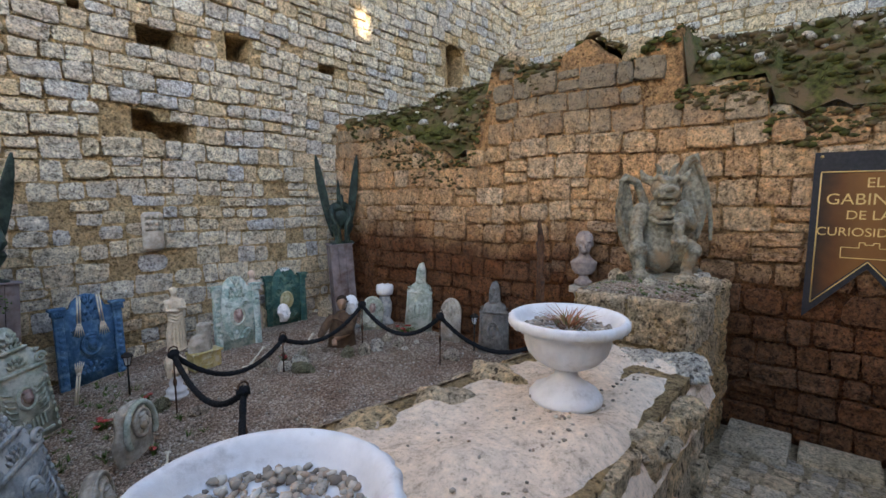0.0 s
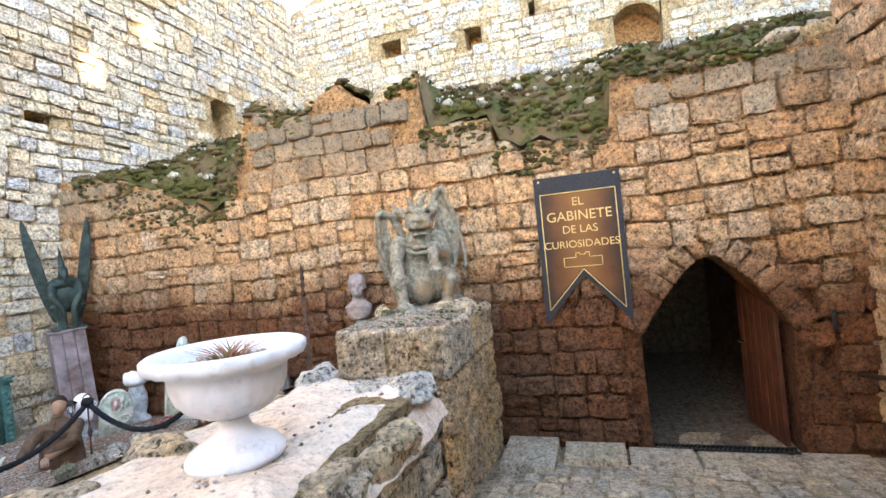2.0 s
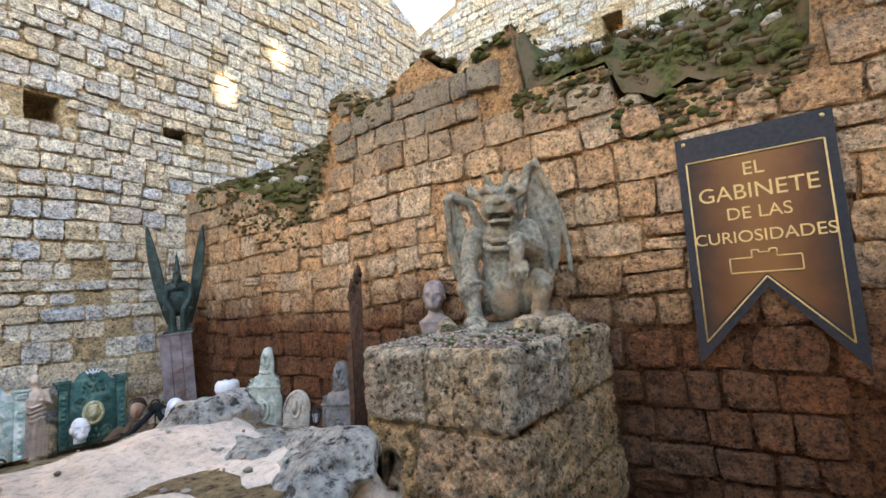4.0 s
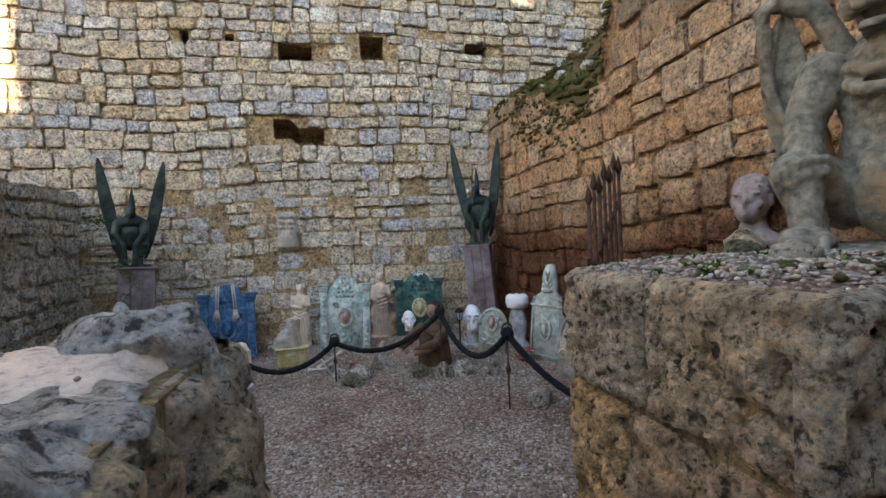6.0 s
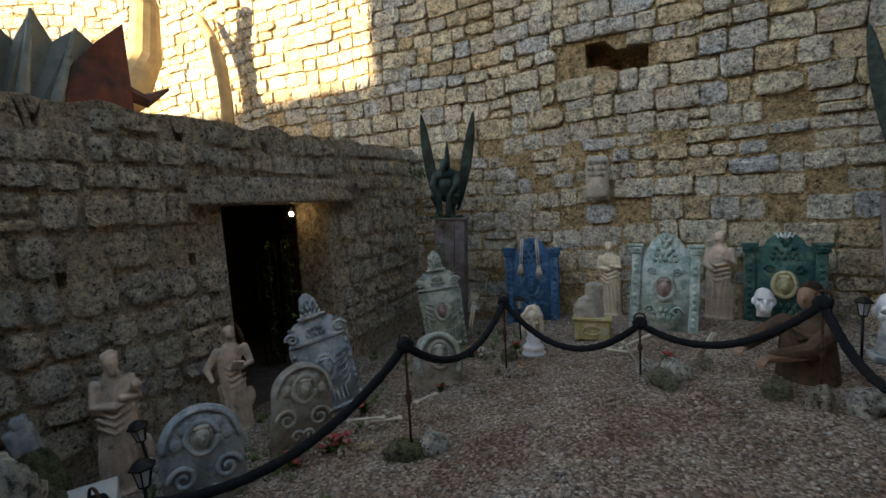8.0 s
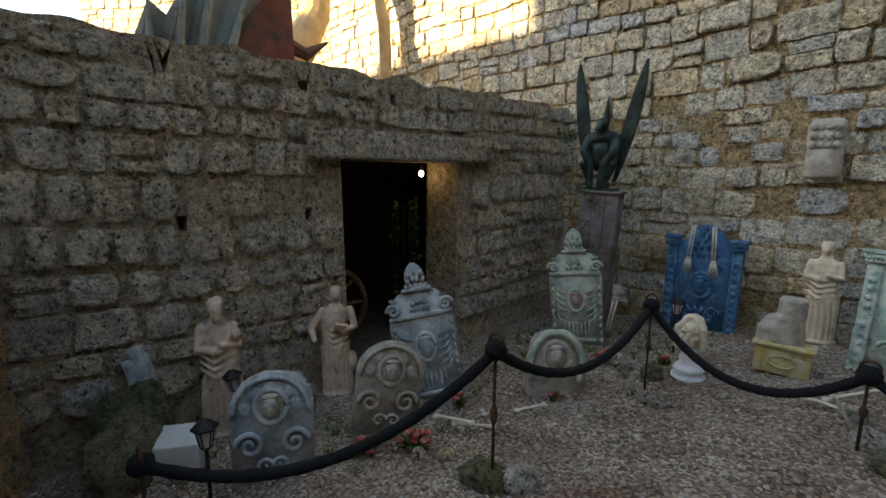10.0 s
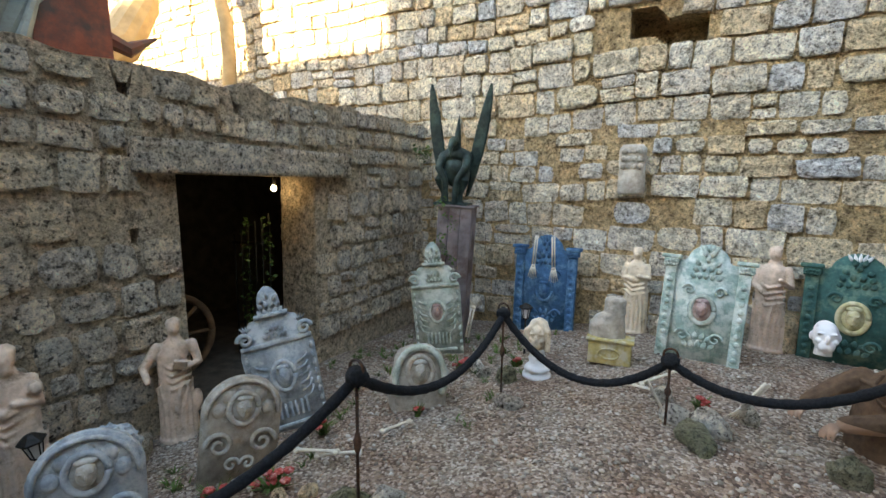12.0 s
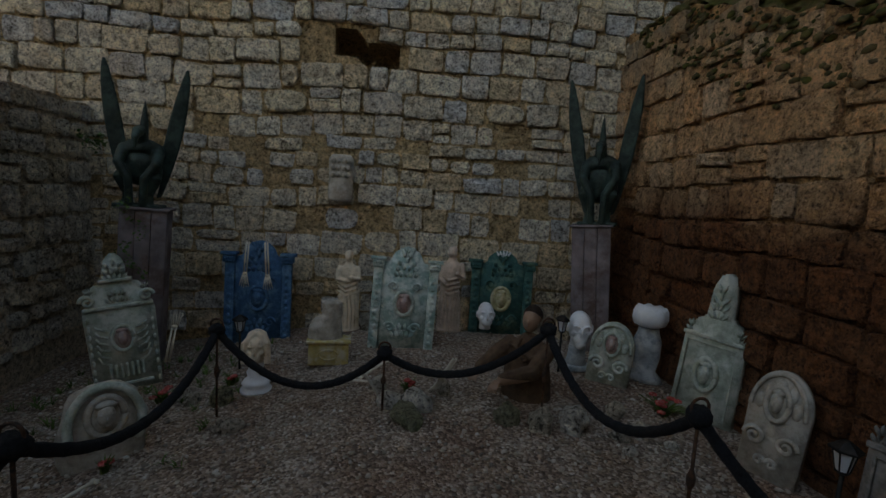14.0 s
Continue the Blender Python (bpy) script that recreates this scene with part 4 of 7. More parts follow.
for i in range(32):
    bm = bmesh.new()
    add_box(bm, (3.37, -0.68 + i * 0.041, -0.05), (0.1, 0.012, 0.02))
    part("bar", bm, IRON, grate)

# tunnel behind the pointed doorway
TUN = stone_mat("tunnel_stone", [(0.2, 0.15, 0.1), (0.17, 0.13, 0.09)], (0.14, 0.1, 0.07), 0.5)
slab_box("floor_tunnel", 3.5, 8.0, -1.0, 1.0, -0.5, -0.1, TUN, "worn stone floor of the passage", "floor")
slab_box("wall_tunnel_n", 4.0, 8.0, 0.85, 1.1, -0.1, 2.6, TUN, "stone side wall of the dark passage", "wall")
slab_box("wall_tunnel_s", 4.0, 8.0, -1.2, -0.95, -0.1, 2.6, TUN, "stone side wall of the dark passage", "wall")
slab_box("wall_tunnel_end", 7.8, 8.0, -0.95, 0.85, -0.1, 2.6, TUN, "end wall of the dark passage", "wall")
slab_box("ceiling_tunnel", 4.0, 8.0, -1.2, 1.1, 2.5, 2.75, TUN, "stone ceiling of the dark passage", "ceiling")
WOOD = plain_mat("red_brown_door_wood", (0.075, 0.026, 0.013), 0.4, 7, 0.6, grit=0.3)
door = thing("door_1", "red-brown plank door standing open in the pointed doorway", "door", pose(3.55, -0.68, -0.08, 0, 0, 10))
for i in range(6):
    bm = bmesh.new()
    hgt = 1.55 + 0.06 * i if i < 4 else 1.75 - 0.05 * (i - 4)
    add_box(bm, (0.06 + i * 0.125, 0, hgt / 2), (0.12, 0.045, hgt), 0.006)
    part("plank", bm, WOOD, door)
for z in (0.35, 1.3):
    bm = bmesh.new()
    add_box(bm, (0.35, -0.03, z), (0.7, 0.012, 0.05), 0.003)
    part("strap", bm, IRON, door, "black iron strap")
bm = bmesh.new()
tube(bm, [(0.66, 0.03, 0.95), (0.66, 0.08, 0.95), (0.58, 0.08, 0.95)], 0.012)
part("handle", bm, plain_mat("worn_brass", (0.5, 0.4, 0.22), 0.2, 40, 0.35, 1.0), door, "small worn metal handle")

# pointed arch stones round the doorway
arch = thing("door_arch", "pointed arch of wedge stones round the doorway", "arch", kind="structure")
for side in (-1, 1):
    for i in range(6):
        f0, f1 = i / 6, (i + 1) / 6
        xm = (f0 + f1) / 2
        y = -0.09 + side * 0.69 * xm
        z = 1.93 - 0.8 * xm ** 1.5
        tx, tz = side * 0.69, -0.8 * 1.5 * xm ** 0.5
        ang = math.atan2(tz, tx)
        bm = bmesh.new()
        add_box(bm, (0, 0, 0), (0.1, 0.6 * math.hypot(tx, tz) / 3.6, 0.24), 0.025, rough=0.02, seed=i + side * 9)
        ob = part("arch_stone", bm, SAND, arch)
        n = Vector((0, -tz, tx)).normalized() * (1 if side > 0 else -1)
        ob.matrix_basis = Matrix.Translation((3.38, y + n.y * 0.13, z + n.z * 0.13)) @ Matrix.Rotation(ang, 4, "X")

# handrail, bracket and the pale stone on the south wall
rail = thing("handrail", "thin dark iron handrail along the rubble wall", "handrail")
bm = bmesh.new()
tube(bm, [(3.3, -1.22, 0.72), (2.4, -1.22, 0.9), (1.4, -1.22, 1.1), (0.4, -1.22, 1.3), (-0.6, -1.22, 1.5)], 0.02)
part("bar", bm, RUST, rail)
for x, z in ((3.2, 0.74), (1.6, 1.06), (0.0, 1.38)):
    bm = bmesh.new()
    tube(bm, [(x, -1.22, z), (x, -1.32, z - 0.04), (x, -1.46, z - 0.04)], 0.012)
    part("bracket", bm, RUST, rail)
bm = bmesh.new()
add_box(bm, (3.32, -1.08, 1.23), (0.05, 0.03, 0.2), 0.006)
tube(bm, [(3.33, -1.08, 1.3), (3.25, -1.14, 1.31)], 0.012)
tagged(part("wall_hook", bm, IRON), "small black iron hook beside the doorway", "hook")
bm = bmesh.new()
add_box(bm, (0, 0, 0), (0.42, 0.16, 0.13), 0.02, rough=0.012)
ob = part("ledge_stone", bm, CAP)
ob.matrix_basis = pose(2.9, -1.4, 0.95, 0, 18, 6)
tagged(ob, "pale sloping block set in the rubble wall", "stone")

# ---- banner ----
banner = thing("banner", "dark hanging banner with gold lettering and a swallowtail end", "banner")
CLOTH = plain_mat("banner_black", (0.022, 0.022, 0.028), 0.3, 30, 0.6)


def printed_panel():
    """The banner's print: bronze in the middle, fading to black at both sides."""
    m, nt, b = nodes("banner_bronze", 0.55)
    pos = place(nt)
    s = nt.nodes.new("ShaderNodeSeparateXYZ")
    nt.links.new(pos, s.inputs[0])
    off = calc(nt, "ABSOLUTE", calc(nt, "SUBTRACT", s.outputs[1], 1.135))
    off = calc(nt, "ADD", off, calc(nt, "MULTIPLY", noise_tex(nt, pos, 6, 4), 0.16))
    nt.links.new(ramp(nt, calc(nt, "MULTIPLY", off, 2.0), [(0.3, (0.2, 0.085, 0.024)), (0.65, (0.11, 0.042, 0.013)), (0.95, (0.022, 0.013, 0.011))]), b.inputs["Base Color"])
    return m


PANEL = printed_panel()
GOLD = plain_mat("banner_gold", (0.62, 0.42, 0.17), 0.2, 20, 0.5)


def flat_poly(pts, x, thick=0.006):
    bm = bmesh.new()
    a = [bm.verts.new((x, y, z)) for y, z in pts]
    b = [bm.verts.new((x + thick, y, z)) for y, z in pts]
    bm.faces.new(a)
    bm.faces.new(b[::-1])
    for i in range(len(pts)):
        j = (i + 1) % len(pts)
        bm.faces.new((a[j], a[i], b[i], b[j]))
    return bm


BY = 1.135
tail = lambda w, top, bot, notch: [(BY + w, top), (BY - w, top), (BY - w, bot), (BY, notch), (BY + w, bot)]  # noqa: E731
part("cloth", flat_poly(tail(0.455, 2.94, 1.3, 1.83), 3.305), CLOTH, banner, smooth=False)
part("panel", flat_poly(tail(0.39, 2.74, 1.5, 1.92), 3.3, 0.003), PANEL, banner, "bronze-brown field", smooth=False)
edge = [(y, z) for y, z in tail(0.395, 2.75, 1.46, 1.9)]
for (y0, z0), (y1, z1) in zip(edge, edge[1:] + edge[:1]):
    bm = bmesh.new()
    tube(bm, [(3.298, y0, z0), (3.298, y1, z1)], 0.006, 6)
    part("gold_line", bm, GOLD, banner)
for yy in (0.4, -0.4):
    bm = bmesh.new()
    lathe(bm, [(0.0, 0.008), (0.012, 0.006), (0.014, 0)], 12, (3.303, BY + yy, 2.9), Euler((0, -math.pi / 2, 0)).to_quaternion())
    part("eyelet", bm, GOLD, banner)


def lettering(text, z, size):
    c = bpy.data.curves.new("lettering", "FONT")
    c.body, c.size, c.align_x, c.extrude = text, size, "CENTER", 0.003
    tmp = bpy.data.objects.new("lettering", c)
    scene.collection.objects.link(tmp)
    me = bpy.data.meshes.new_from_object(tmp.evaluated_get(bpy.context.evaluated_depsgraph_get()))
    bpy.data.objects.remove(tmp)
    me.materials.clear()
    me.materials.append(GOLD)
    ob = new("lettering", me)
    ob.parent = banner
    ob.matrix_basis = Matrix.Translation((3.296, BY, z)) @ Matrix(((0, 0, -1, 0), (-1, 0, 0, 0), (0, 1, 0, 0), (0, 0, 0, 1)))


for text, z, size in (("EL", 2.6, 0.13), ("GABINETE", 2.44, 0.15), ("DE LAS", 2.3, 0.12), ("CURIOSIDADES", 2.14, 0.115)):
    lettering(text, z, size)
castle = [(-0.2, 1.93), (-0.2, 2.03), (-0.07, 2.03), (-0.07, 2.08), (-0.03, 2.08), (-0.03, 2.06), (0.03, 2.06), (0.03, 2.08), (0.07, 2.08), (0.07, 2.03), (0.2, 2.03), (0.2, 1.93)]
for (a, z0), (b2, z1) in zip(castle, castle[1:] + castle[:1]):
    bm = bmesh.new()
    tube(bm, [(3.297, BY + a, z0), (3.297, BY + b2, z1)], 0.005, 6)
    part("castle_line", bm, GOLD, banner)


# ---- urns on the low wall ----
URN = plain_mat("white_urn_paint", (0.62, 0.62, 0.64), 0.12, 14, 0.5, grit=0.2, second=(0.42, 0.41, 0.42), second_scale=7, second_at=0.6)


def urn(x, y, z, label, seed, plant):
    e = thing("garden_urn", label, "urn", pose(x, y, z, 0, 0, seed * 20), "urns on the low wall")
    bm = bmesh.new()
    lathe(bm, [(0.0, 0), (0.165, 0), (0.168, 0.02), (0.15, 0.045), (0.1, 0.075), (0.06, 0.105), (0.048, 0.14), (0.062, 0.15)], 40)
    part("foot", bm, URN, e)
    bm = bmesh.new()
    seg = 96
    prof = [(0.05, 0.15), (0.1, 0.165), (0.145, 0.19), (0.178, 0.23), (0.192, 0.27), (0.198, 0.315), (0.22, 0.335), (0.258, 0.345), (0.268, 0.36), (0.268, 0.385), (0.255, 0.395), (0.24, 0.39), (0.225, 0.375), (0.21, 0.35), (0.2, 0.33), (0.0, 0.325)]
    lathe(bm, prof, seg)
    for v in bm.verts:
        r = math.hypot(v.co.x, v.co.y)
        a = math.atan2(v.co.y, v.co.x)
        if 0.16 < v.co.z < 0.3 and r > 0.08:
            k = 1 + 0.03 * (abs(math.sin(a * 12)) ** 0.4 - 0.7)
            v.co.x *= k
            v.co.y *= k
        elif 0.34 < v.co.z < 0.39 and r > 0.25:
            k = 1 + 0.012 * math.copysign(1, math.sin(a * 24))
            v.co.x *= k
            v.co.y *= k
    bowl = part("bowl", bm, URN, e)
    rnd = random.Random(seed)
    rows = []
    for _ in range(420):
        a, r = rnd.uniform(0, 6.28), 0.2 * rnd.random() ** 0.5
        rows.append((math.cos(a) * r, math.sin(a) * r, 0.33 + rnd.uniform(0, 0.012), rnd.uniform(0.008, 0.017)))
    shards("pebbles", rows, PEBBLE, "pebbles filling the bowl", "", parent=bowl)
    if plant:
        v, f = tuft_mesh(70, 0.09, 0.12, 3, 0.004)
        me = bpy.data.meshes.new("plant")
        me.from_pydata([(a, b, c + 0.33) for a, b, c in v], [], f)
        me.materials.append(DRY)
        ob = new("plant", me)
        ob.parent = bowl
        tagged(ob, "low reddish and green plant")
    return e


urn(-0.61, 2.31, 1.56, "white plastic garden urn with a low reddish plant", 1, True)
urn(-2.16, 2.19, 1.54, "white plastic garden urn filled with pebbles", 2, False)
rows = [(x, y, pier_z(x, y) + 0.01, rng.uniform(0.012, 0.03)) for x, y in ((2.55 + rng.gauss(0, 0.3), 2.42 + rng.gauss(0, 0.1)) for _ in range(160))]
shards("moss", rows, MOSS, "dark green moss cushions on the pier top", "moss", 0.5)

# ---- sculpture: each figure is one mesh, fused from lumps ----
def fused(name, bm, material, label, category, at, voxel=0.014, rough=0.012, group=""):
    """One cast figure out of overlapping lumps."""
    ob = part(name, bm, material)
    r = ob.modifiers.new("fuse", "REMESH")
    r.mode, r.voxel_size, r.use_smooth_shade = "VOXEL", voxel, True
    if rough:
        tex = bpy.data.textures.get("cast") or bpy.data.textures.new("cast", "CLOUDS")
        tex.noise_scale, tex.noise_depth = 0.035, 4
        d = ob.modifiers.new("grain", "DISPLACE")
        d.texture, d.strength, d.mid_level, d.texture_coords = tex, rough, 0.5, "LOCAL"
    ob.matrix_basis = at
    return tagged(ob, label, category, group)


def limb(bm, pts, radii, seg=10):
    tube(bm, pts, radii, seg)
    for p, r in ((pts[0], radii[0]), (pts[-1], radii[-1])):
        blob(bm, p, (r, r, r), 0, 1, 0, 2)


CONCRETE = plain_mat("grey_cast_stone", (0.24, 0.215, 0.165), 0.6, 20, 0.9, grit=1.0, second=(0.3, 0.205, 0.125), second_scale=3.5, second_at=0.56)
BRONZE = plain_mat("dark_green_bronze", (0.022, 0.036, 0.032), 0.5, 14, 0.55, 0.2, 0.35, second=(0.045, 0.075, 0.065), second_scale=5)
CREAM = plain_mat("cream_cast_stone", (0.7, 0.58, 0.44), 0.25, 14, 0.85, grit=0.4, second=(0.36, 0.26, 0.17), second_scale=7, second_at=0.6)
TERRA = plain_mat("pinkish_cast_stone", (0.62, 0.47, 0.37), 0.3, 14, 0.85, grit=0.4, second=(0.26, 0.19, 0.14), second_scale=7, second_at=0.58)
WHITE = plain_mat("white_plaster", (0.74, 0.74, 0.76), 0.08, 14, 0.7, grit=0.2, second=(0.45, 0.45, 0.46), second_scale=12, second_at=0.66)
BUSTMAT = plain_mat("mauve_grey_plaster", (0.27, 0.215, 0.2), 0.3, 16, 0.8, grit=0.4, second=(0.38, 0.3, 0.26), second_scale=9)


def wing_blade(bm, root, tip, belly, thick, ribs, seg=14):
    """A folded wing: a leaf from root to tip, bowed by belly, with ribs on it."""
    root, tip, belly = Vector(root), Vector(tip), Vector(belly)
    side = belly.normalized()
    rows = []
    for i in range(seg + 1):
        f = i / seg
        c = root.lerp(tip, f)
        w = belly.length * (math.sin(math.pi * min(1, f * 0.9 + 0.08)) ** 0.7)
        rows.append((c, w))
    nrm = (tip - root).cross(side).normalized() * thick
    a, b = [], []
    for c, w in rows:
        a.append([bm.verts.new(c - side * 0.1 * w + side * w * 1.1 * k / 6 + nrm * (1 + 0.6 * math.sin(k * 2.1 * ribs))) for k in range(7)])
        b.append([bm.verts.new(c - side * 0.1 * w + side * w * 1.1 * k / 6 - nrm) for k in range(7)])
    for g, flip in ((a, 0), (b, 1)):
        for i in range(seg):
            for k in range(6):
                q = (g[i][k], g[i + 1][k], g[i + 1][k + 1], g[i][k + 1])
                bm.faces.new(q if flip else q[::-1])
    for i in range(seg):
        bm.faces.new((a[i][0], a[i + 1][0], b[i + 1][0], b[i][0]))
        bm.faces.new((a[i + 1][6], a[i][6], b[i][6], b[i + 1][6]))
    for k in range(6):
        bm.faces.new((a[0][k + 1], a[0][k], b[0][k], b[0][k + 1]))
        bm.faces.new((a[seg][k], a[seg][k + 1], b[seg][k + 1], b[seg][k]))


def gargoyle_bm():
    """Crouching horned gargoyle that faces -y; base at z = 0."""
    bm = bmesh.new()
    blob(bm, (0, 0.06, 0.38), (0.2, 0.17, 0.3), 0.12, 2, 1)
    blob(bm, (0, -0.05, 0.24), (0.15, 0.13, 0.18), 0.05, 2, 2)
    blob(bm, (0, 0.02, 0.6), (0.2, 0.16, 0.2), 0.12, 2, 3)
    blob(bm, (0, -0.1, 0.66), (0.12, 0.1, 0.09), 0.1, 2, 3)
    for z in (0.56, 0.62):
        tube(bm, [(-0.14, -0.11, z + 0.04), (-0.07, -0.18, z), (0.07, -0.18, z), (0.14, -0.11, z + 0.04)], 0.022)
    # head, muzzle, brow, ears, horns
    blob(bm, (0, -0.1, 0.87), (0.115, 0.12, 0.1), 0.15, 3, 4)
    add_box(bm, (0, -0.2, 0.845), (0.17, 0.16, 0.075), 0.03, turn=Euler((0.25, 0, 0)).to_quaternion())
    add_box(bm, (0, -0.185, 0.755), (0.13, 0.15, 0.035), 0.015, turn=Euler((0.1, 0, 0)).to_quaternion())
    blob(bm, (0, -0.285, 0.865), (0.05, 0.03, 0.026), 0, 1, 1, 2)
    for k in range(3):
        tube(bm, [(-0.085, -0.17 - 0.035 * k, 0.875 - 0.006 * k), (0, -0.19 - 0.035 * k, 0.9 - 0.006 * k), (0.085, -0.17 - 0.035 * k, 0.875 - 0.006 * k)], 0.01, 6)
    for s in (-1, 1):
        tube(bm, [(s * 0.02, -0.2, 0.92), (s * 0.07, -0.19, 0.955), (s * 0.12, -0.12, 0.94)], [0.018, 0.024, 0.012])
        tube(bm, [(s * 0.02, -0.02, 0.97), (s * 0.03, 0.0, 1.02)], [0.025, 0.006])
        blob(bm, (s * 0.085, -0.2, 0.82), (0.03, 0.03, 0.035), 0, 1, 1, 2)
        tube(bm, [(s * 0.1, -0.09, 0.92), (s * 0.17, -0.09, 0.95), (s * 0.21, -0.08, 1.02)], [0.04, 0.035, 0.006])
        tube(bm, [(s * 0.05, -0.1, 0.96), (s * 0.06, -0.12, 1.03), (s * 0.1, -0.14, 1.06)], [0.03, 0.02, 0.006])
    for v in bm.verts:
        if v.co.z > 0.74 and v.co.y < 0.06:
            v.co = Vector((0, -0.1, 0.8)) + (v.co - Vector((0, -0.1, 0.8))) * 1.25
    for s in (-1, 1):
        # hind legs: thigh, shin, clawed foot
        limb(bm, [(s * 0.17, 0.04, 0.2), (s * 0.28, -0.15, 0.33), (s * 0.3, -0.22, 0.3)], [0.11, 0.09, 0.07])
        limb(bm, [(s * 0.3, -0.22, 0.3), (s * 0.25, -0.16, 0.12), (s * 0.23, -0.24, 0.05)], [0.08, 0.06, 0.055])
        blob(bm, (s * 0.23, -0.27, 0.05), (0.085, 0.11, 0.05), 0.1, 3, 6)
        for k in (-1, 0, 1):
            tube(bm, [(s * 0.23 + k * 0.05, -0.3, 0.06), (s * 0.23 + k * 0.06, -0.38, 0.06), (s * 0.23 + k * 0.065, -0.42, 0.015)], [0.032, 0.03, 0.008])
    # one arm planted, one lifted before the chest
    limb(bm, [(-0.22, -0.02, 0.66), (-0.28, -0.12, 0.48), (-0.26, -0.2, 0.3), (-0.25, -0.24, 0.1)], [0.095, 0.075, 0.065, 0.06])
    blob(bm, (-0.25, -0.3, 0.06), (0.085, 0.11, 0.055), 0.1, 3, 7)
    for z in (0.3, 0.34):
        tube(bm, [(-0.33, -0.2, z), (-0.26, -0.28, z - 0.01), (-0.18, -0.22, z)], 0.02)
    limb(bm, [(0.22, -0.02, 0.68), (0.27, -0.1, 0.54), (0.13, -0.26, 0.6)], [0.1, 0.085, 0.06])
    limb(bm, [(0.13, -0.26, 0.6), (0.11, -0.31, 0.5), (0.11, -0.31, 0.43)], [0.065, 0.06, 0.05])
    for k in range(4):
        tube(bm, [(0.06 + k * 0.035, -0.33, 0.45), (0.055 + k * 0.04, -0.35, 0.39), (0.055 + k * 0.04, -0.33, 0.34)], [0.024, 0.022, 0.01])
    tube(bm, [(0.05, -0.3, 0.58), (0.11, -0.33, 0.57), (0.19, -0.26, 0.6)], 0.022)
    # wings
    wing_blade(bm, (0.16, 0.16, 0.12), (0.3, 0.1, 1.2), (0.27, 0.0, -0.03), 0.016, 1.0)
    tube(bm, [(0.13, 0.14, 0.74), (0.2, 0.12, 0.98), (0.27, 0.06, 1.17), (0.34, 0.02, 1.2), (0.37, 0.0, 1.14)], [0.05, 0.045, 0.04, 0.035, 0.015])
    tube(bm, [(0.36, 0.06, 1.14), (0.48, 0.1, 0.9), (0.55, 0.12, 0.6), (0.56, 0.12, 0.38)], [0.03, 0.03, 0.025, 0.02])
    tube(bm, [(0.28, 0.12, 0.95), (0.4, 0.12, 0.7), (0.42, 0.12, 0.4)], [0.03, 0.025, 0.015])
    wing_blade(bm, (-0.18, 0.16, 0.15), (-0.36, 0.08, 0.98), (-0.2, 0.0, 0.0), 0.016, 1.0)
    tube(bm, [(-0.15, 0.12, 0.72), (-0.26, 0.08, 0.95), (-0.4, 0.0, 1.0), (-0.46, -0.04, 0.95)], [0.05, 0.045, 0.04, 0.02])
    tube(bm, [(-0.44, -0.02, 0.96), (-0.44, 0.06, 0.7), (-0.36, 0.1, 0.45)], [0.03, 0.028, 0.015])
    # tail and rough plinth
    tube(bm, [(0.1, 0.2, 0.1), (0.3, 0.2, 0.06), (0.45, 0.1, 0.05), (0.48, -0.05, 0.05)], [0.07, 0.06, 0.05, 0.02])
    blob(bm, (0, -0.02, 0.0), (0.4, 0.33, 0.05), 0.2, 2, 8)
    return bm


fused("gargoyle_statue", gargoyle_bm(), CONCRETE, "grey cast-stone winged gargoyle crouching on the pier", "statue", pose(2.8, 2.84, 1.62, 0, 0, -62) @ Matrix.Diagonal((0.96, 0.94, 1.1, 1)), 0.0075, 0.014)


def winged_bm(sprig=False):
    """Hunched bird-headed figure with tall blade wings, facing -y."""
    bm = bmesh.new()
    blob(bm, (0, 0.03, 0.42), (0.15, 0.14, 0.2), 0.1, 2, 1)
    blob(bm, (0, 0.03, 0.62), (0.19, 0.12, 0.1), 0.1, 2, 2)
    limb(bm, [(0, 0.0, 0.66), (0, -0.1, 0.8), (0, -0.16, 0.76)], [0.07, 0.06, 0.05])
    tube(bm, [(0, -0.16, 0.78), (0, -0.24, 0.7), (0, -0.25, 0.58)], [0.05, 0.035, 0.008])
    tube(bm, [(0, 0.05, 0.6), (0, 0.07, 0.9), (0, 0.08, 1.12)], [0.05, 0.04, 0.006])
    for s in (-1, 1):
        limb(bm, [(s * 0.12, 0, 0.4), (s * 0.16, -0.12, 0.3), (s * 0.1, -0.08, 0.14), (s * 0.1, -0.1, 0.03)], [0.08, 0.06, 0.04, 0.05])
        limb(bm, [(s * 0.16, 0, 0.6), (s * 0.17, -0.14, 0.45), (s * 0.07, -0.17, 0.3), (s * 0.06, -0.16, 0.04)], [0.06, 0.05, 0.04, 0.04])
        for k in (-1, 0, 1):
            tube(bm, [(s * 0.1 + k * 0.03, -0.1, 0.03), (s * 0.1 + k * 0.045, -0.18, 0.02)], [0.025, 0.012])
        wing_blade(bm, (s * 0.13, 0.1, 0.1), (s * 0.38, 0.1, 1.5), (s * 0.11, 0, 0.05), 0.02, 0.0)
        wing_blade(bm, (s * 0.16, 0.1, 0.3), (s * 0.38, 0.1, 1.5), (-s * 0.055, 0, 0.0), 0.02, 0.0)
    add_box(bm, (0, 0, 0.01), (0.42, 0.36, 0.04), 0.005)
    return bm


PLANK = plain_mat("weathered_grey_boards", (0.2, 0.165, 0.17), 0.4, 5, 0.85, grit=0.5, second=(0.12, 0.08, 0.07), second_scale=3)


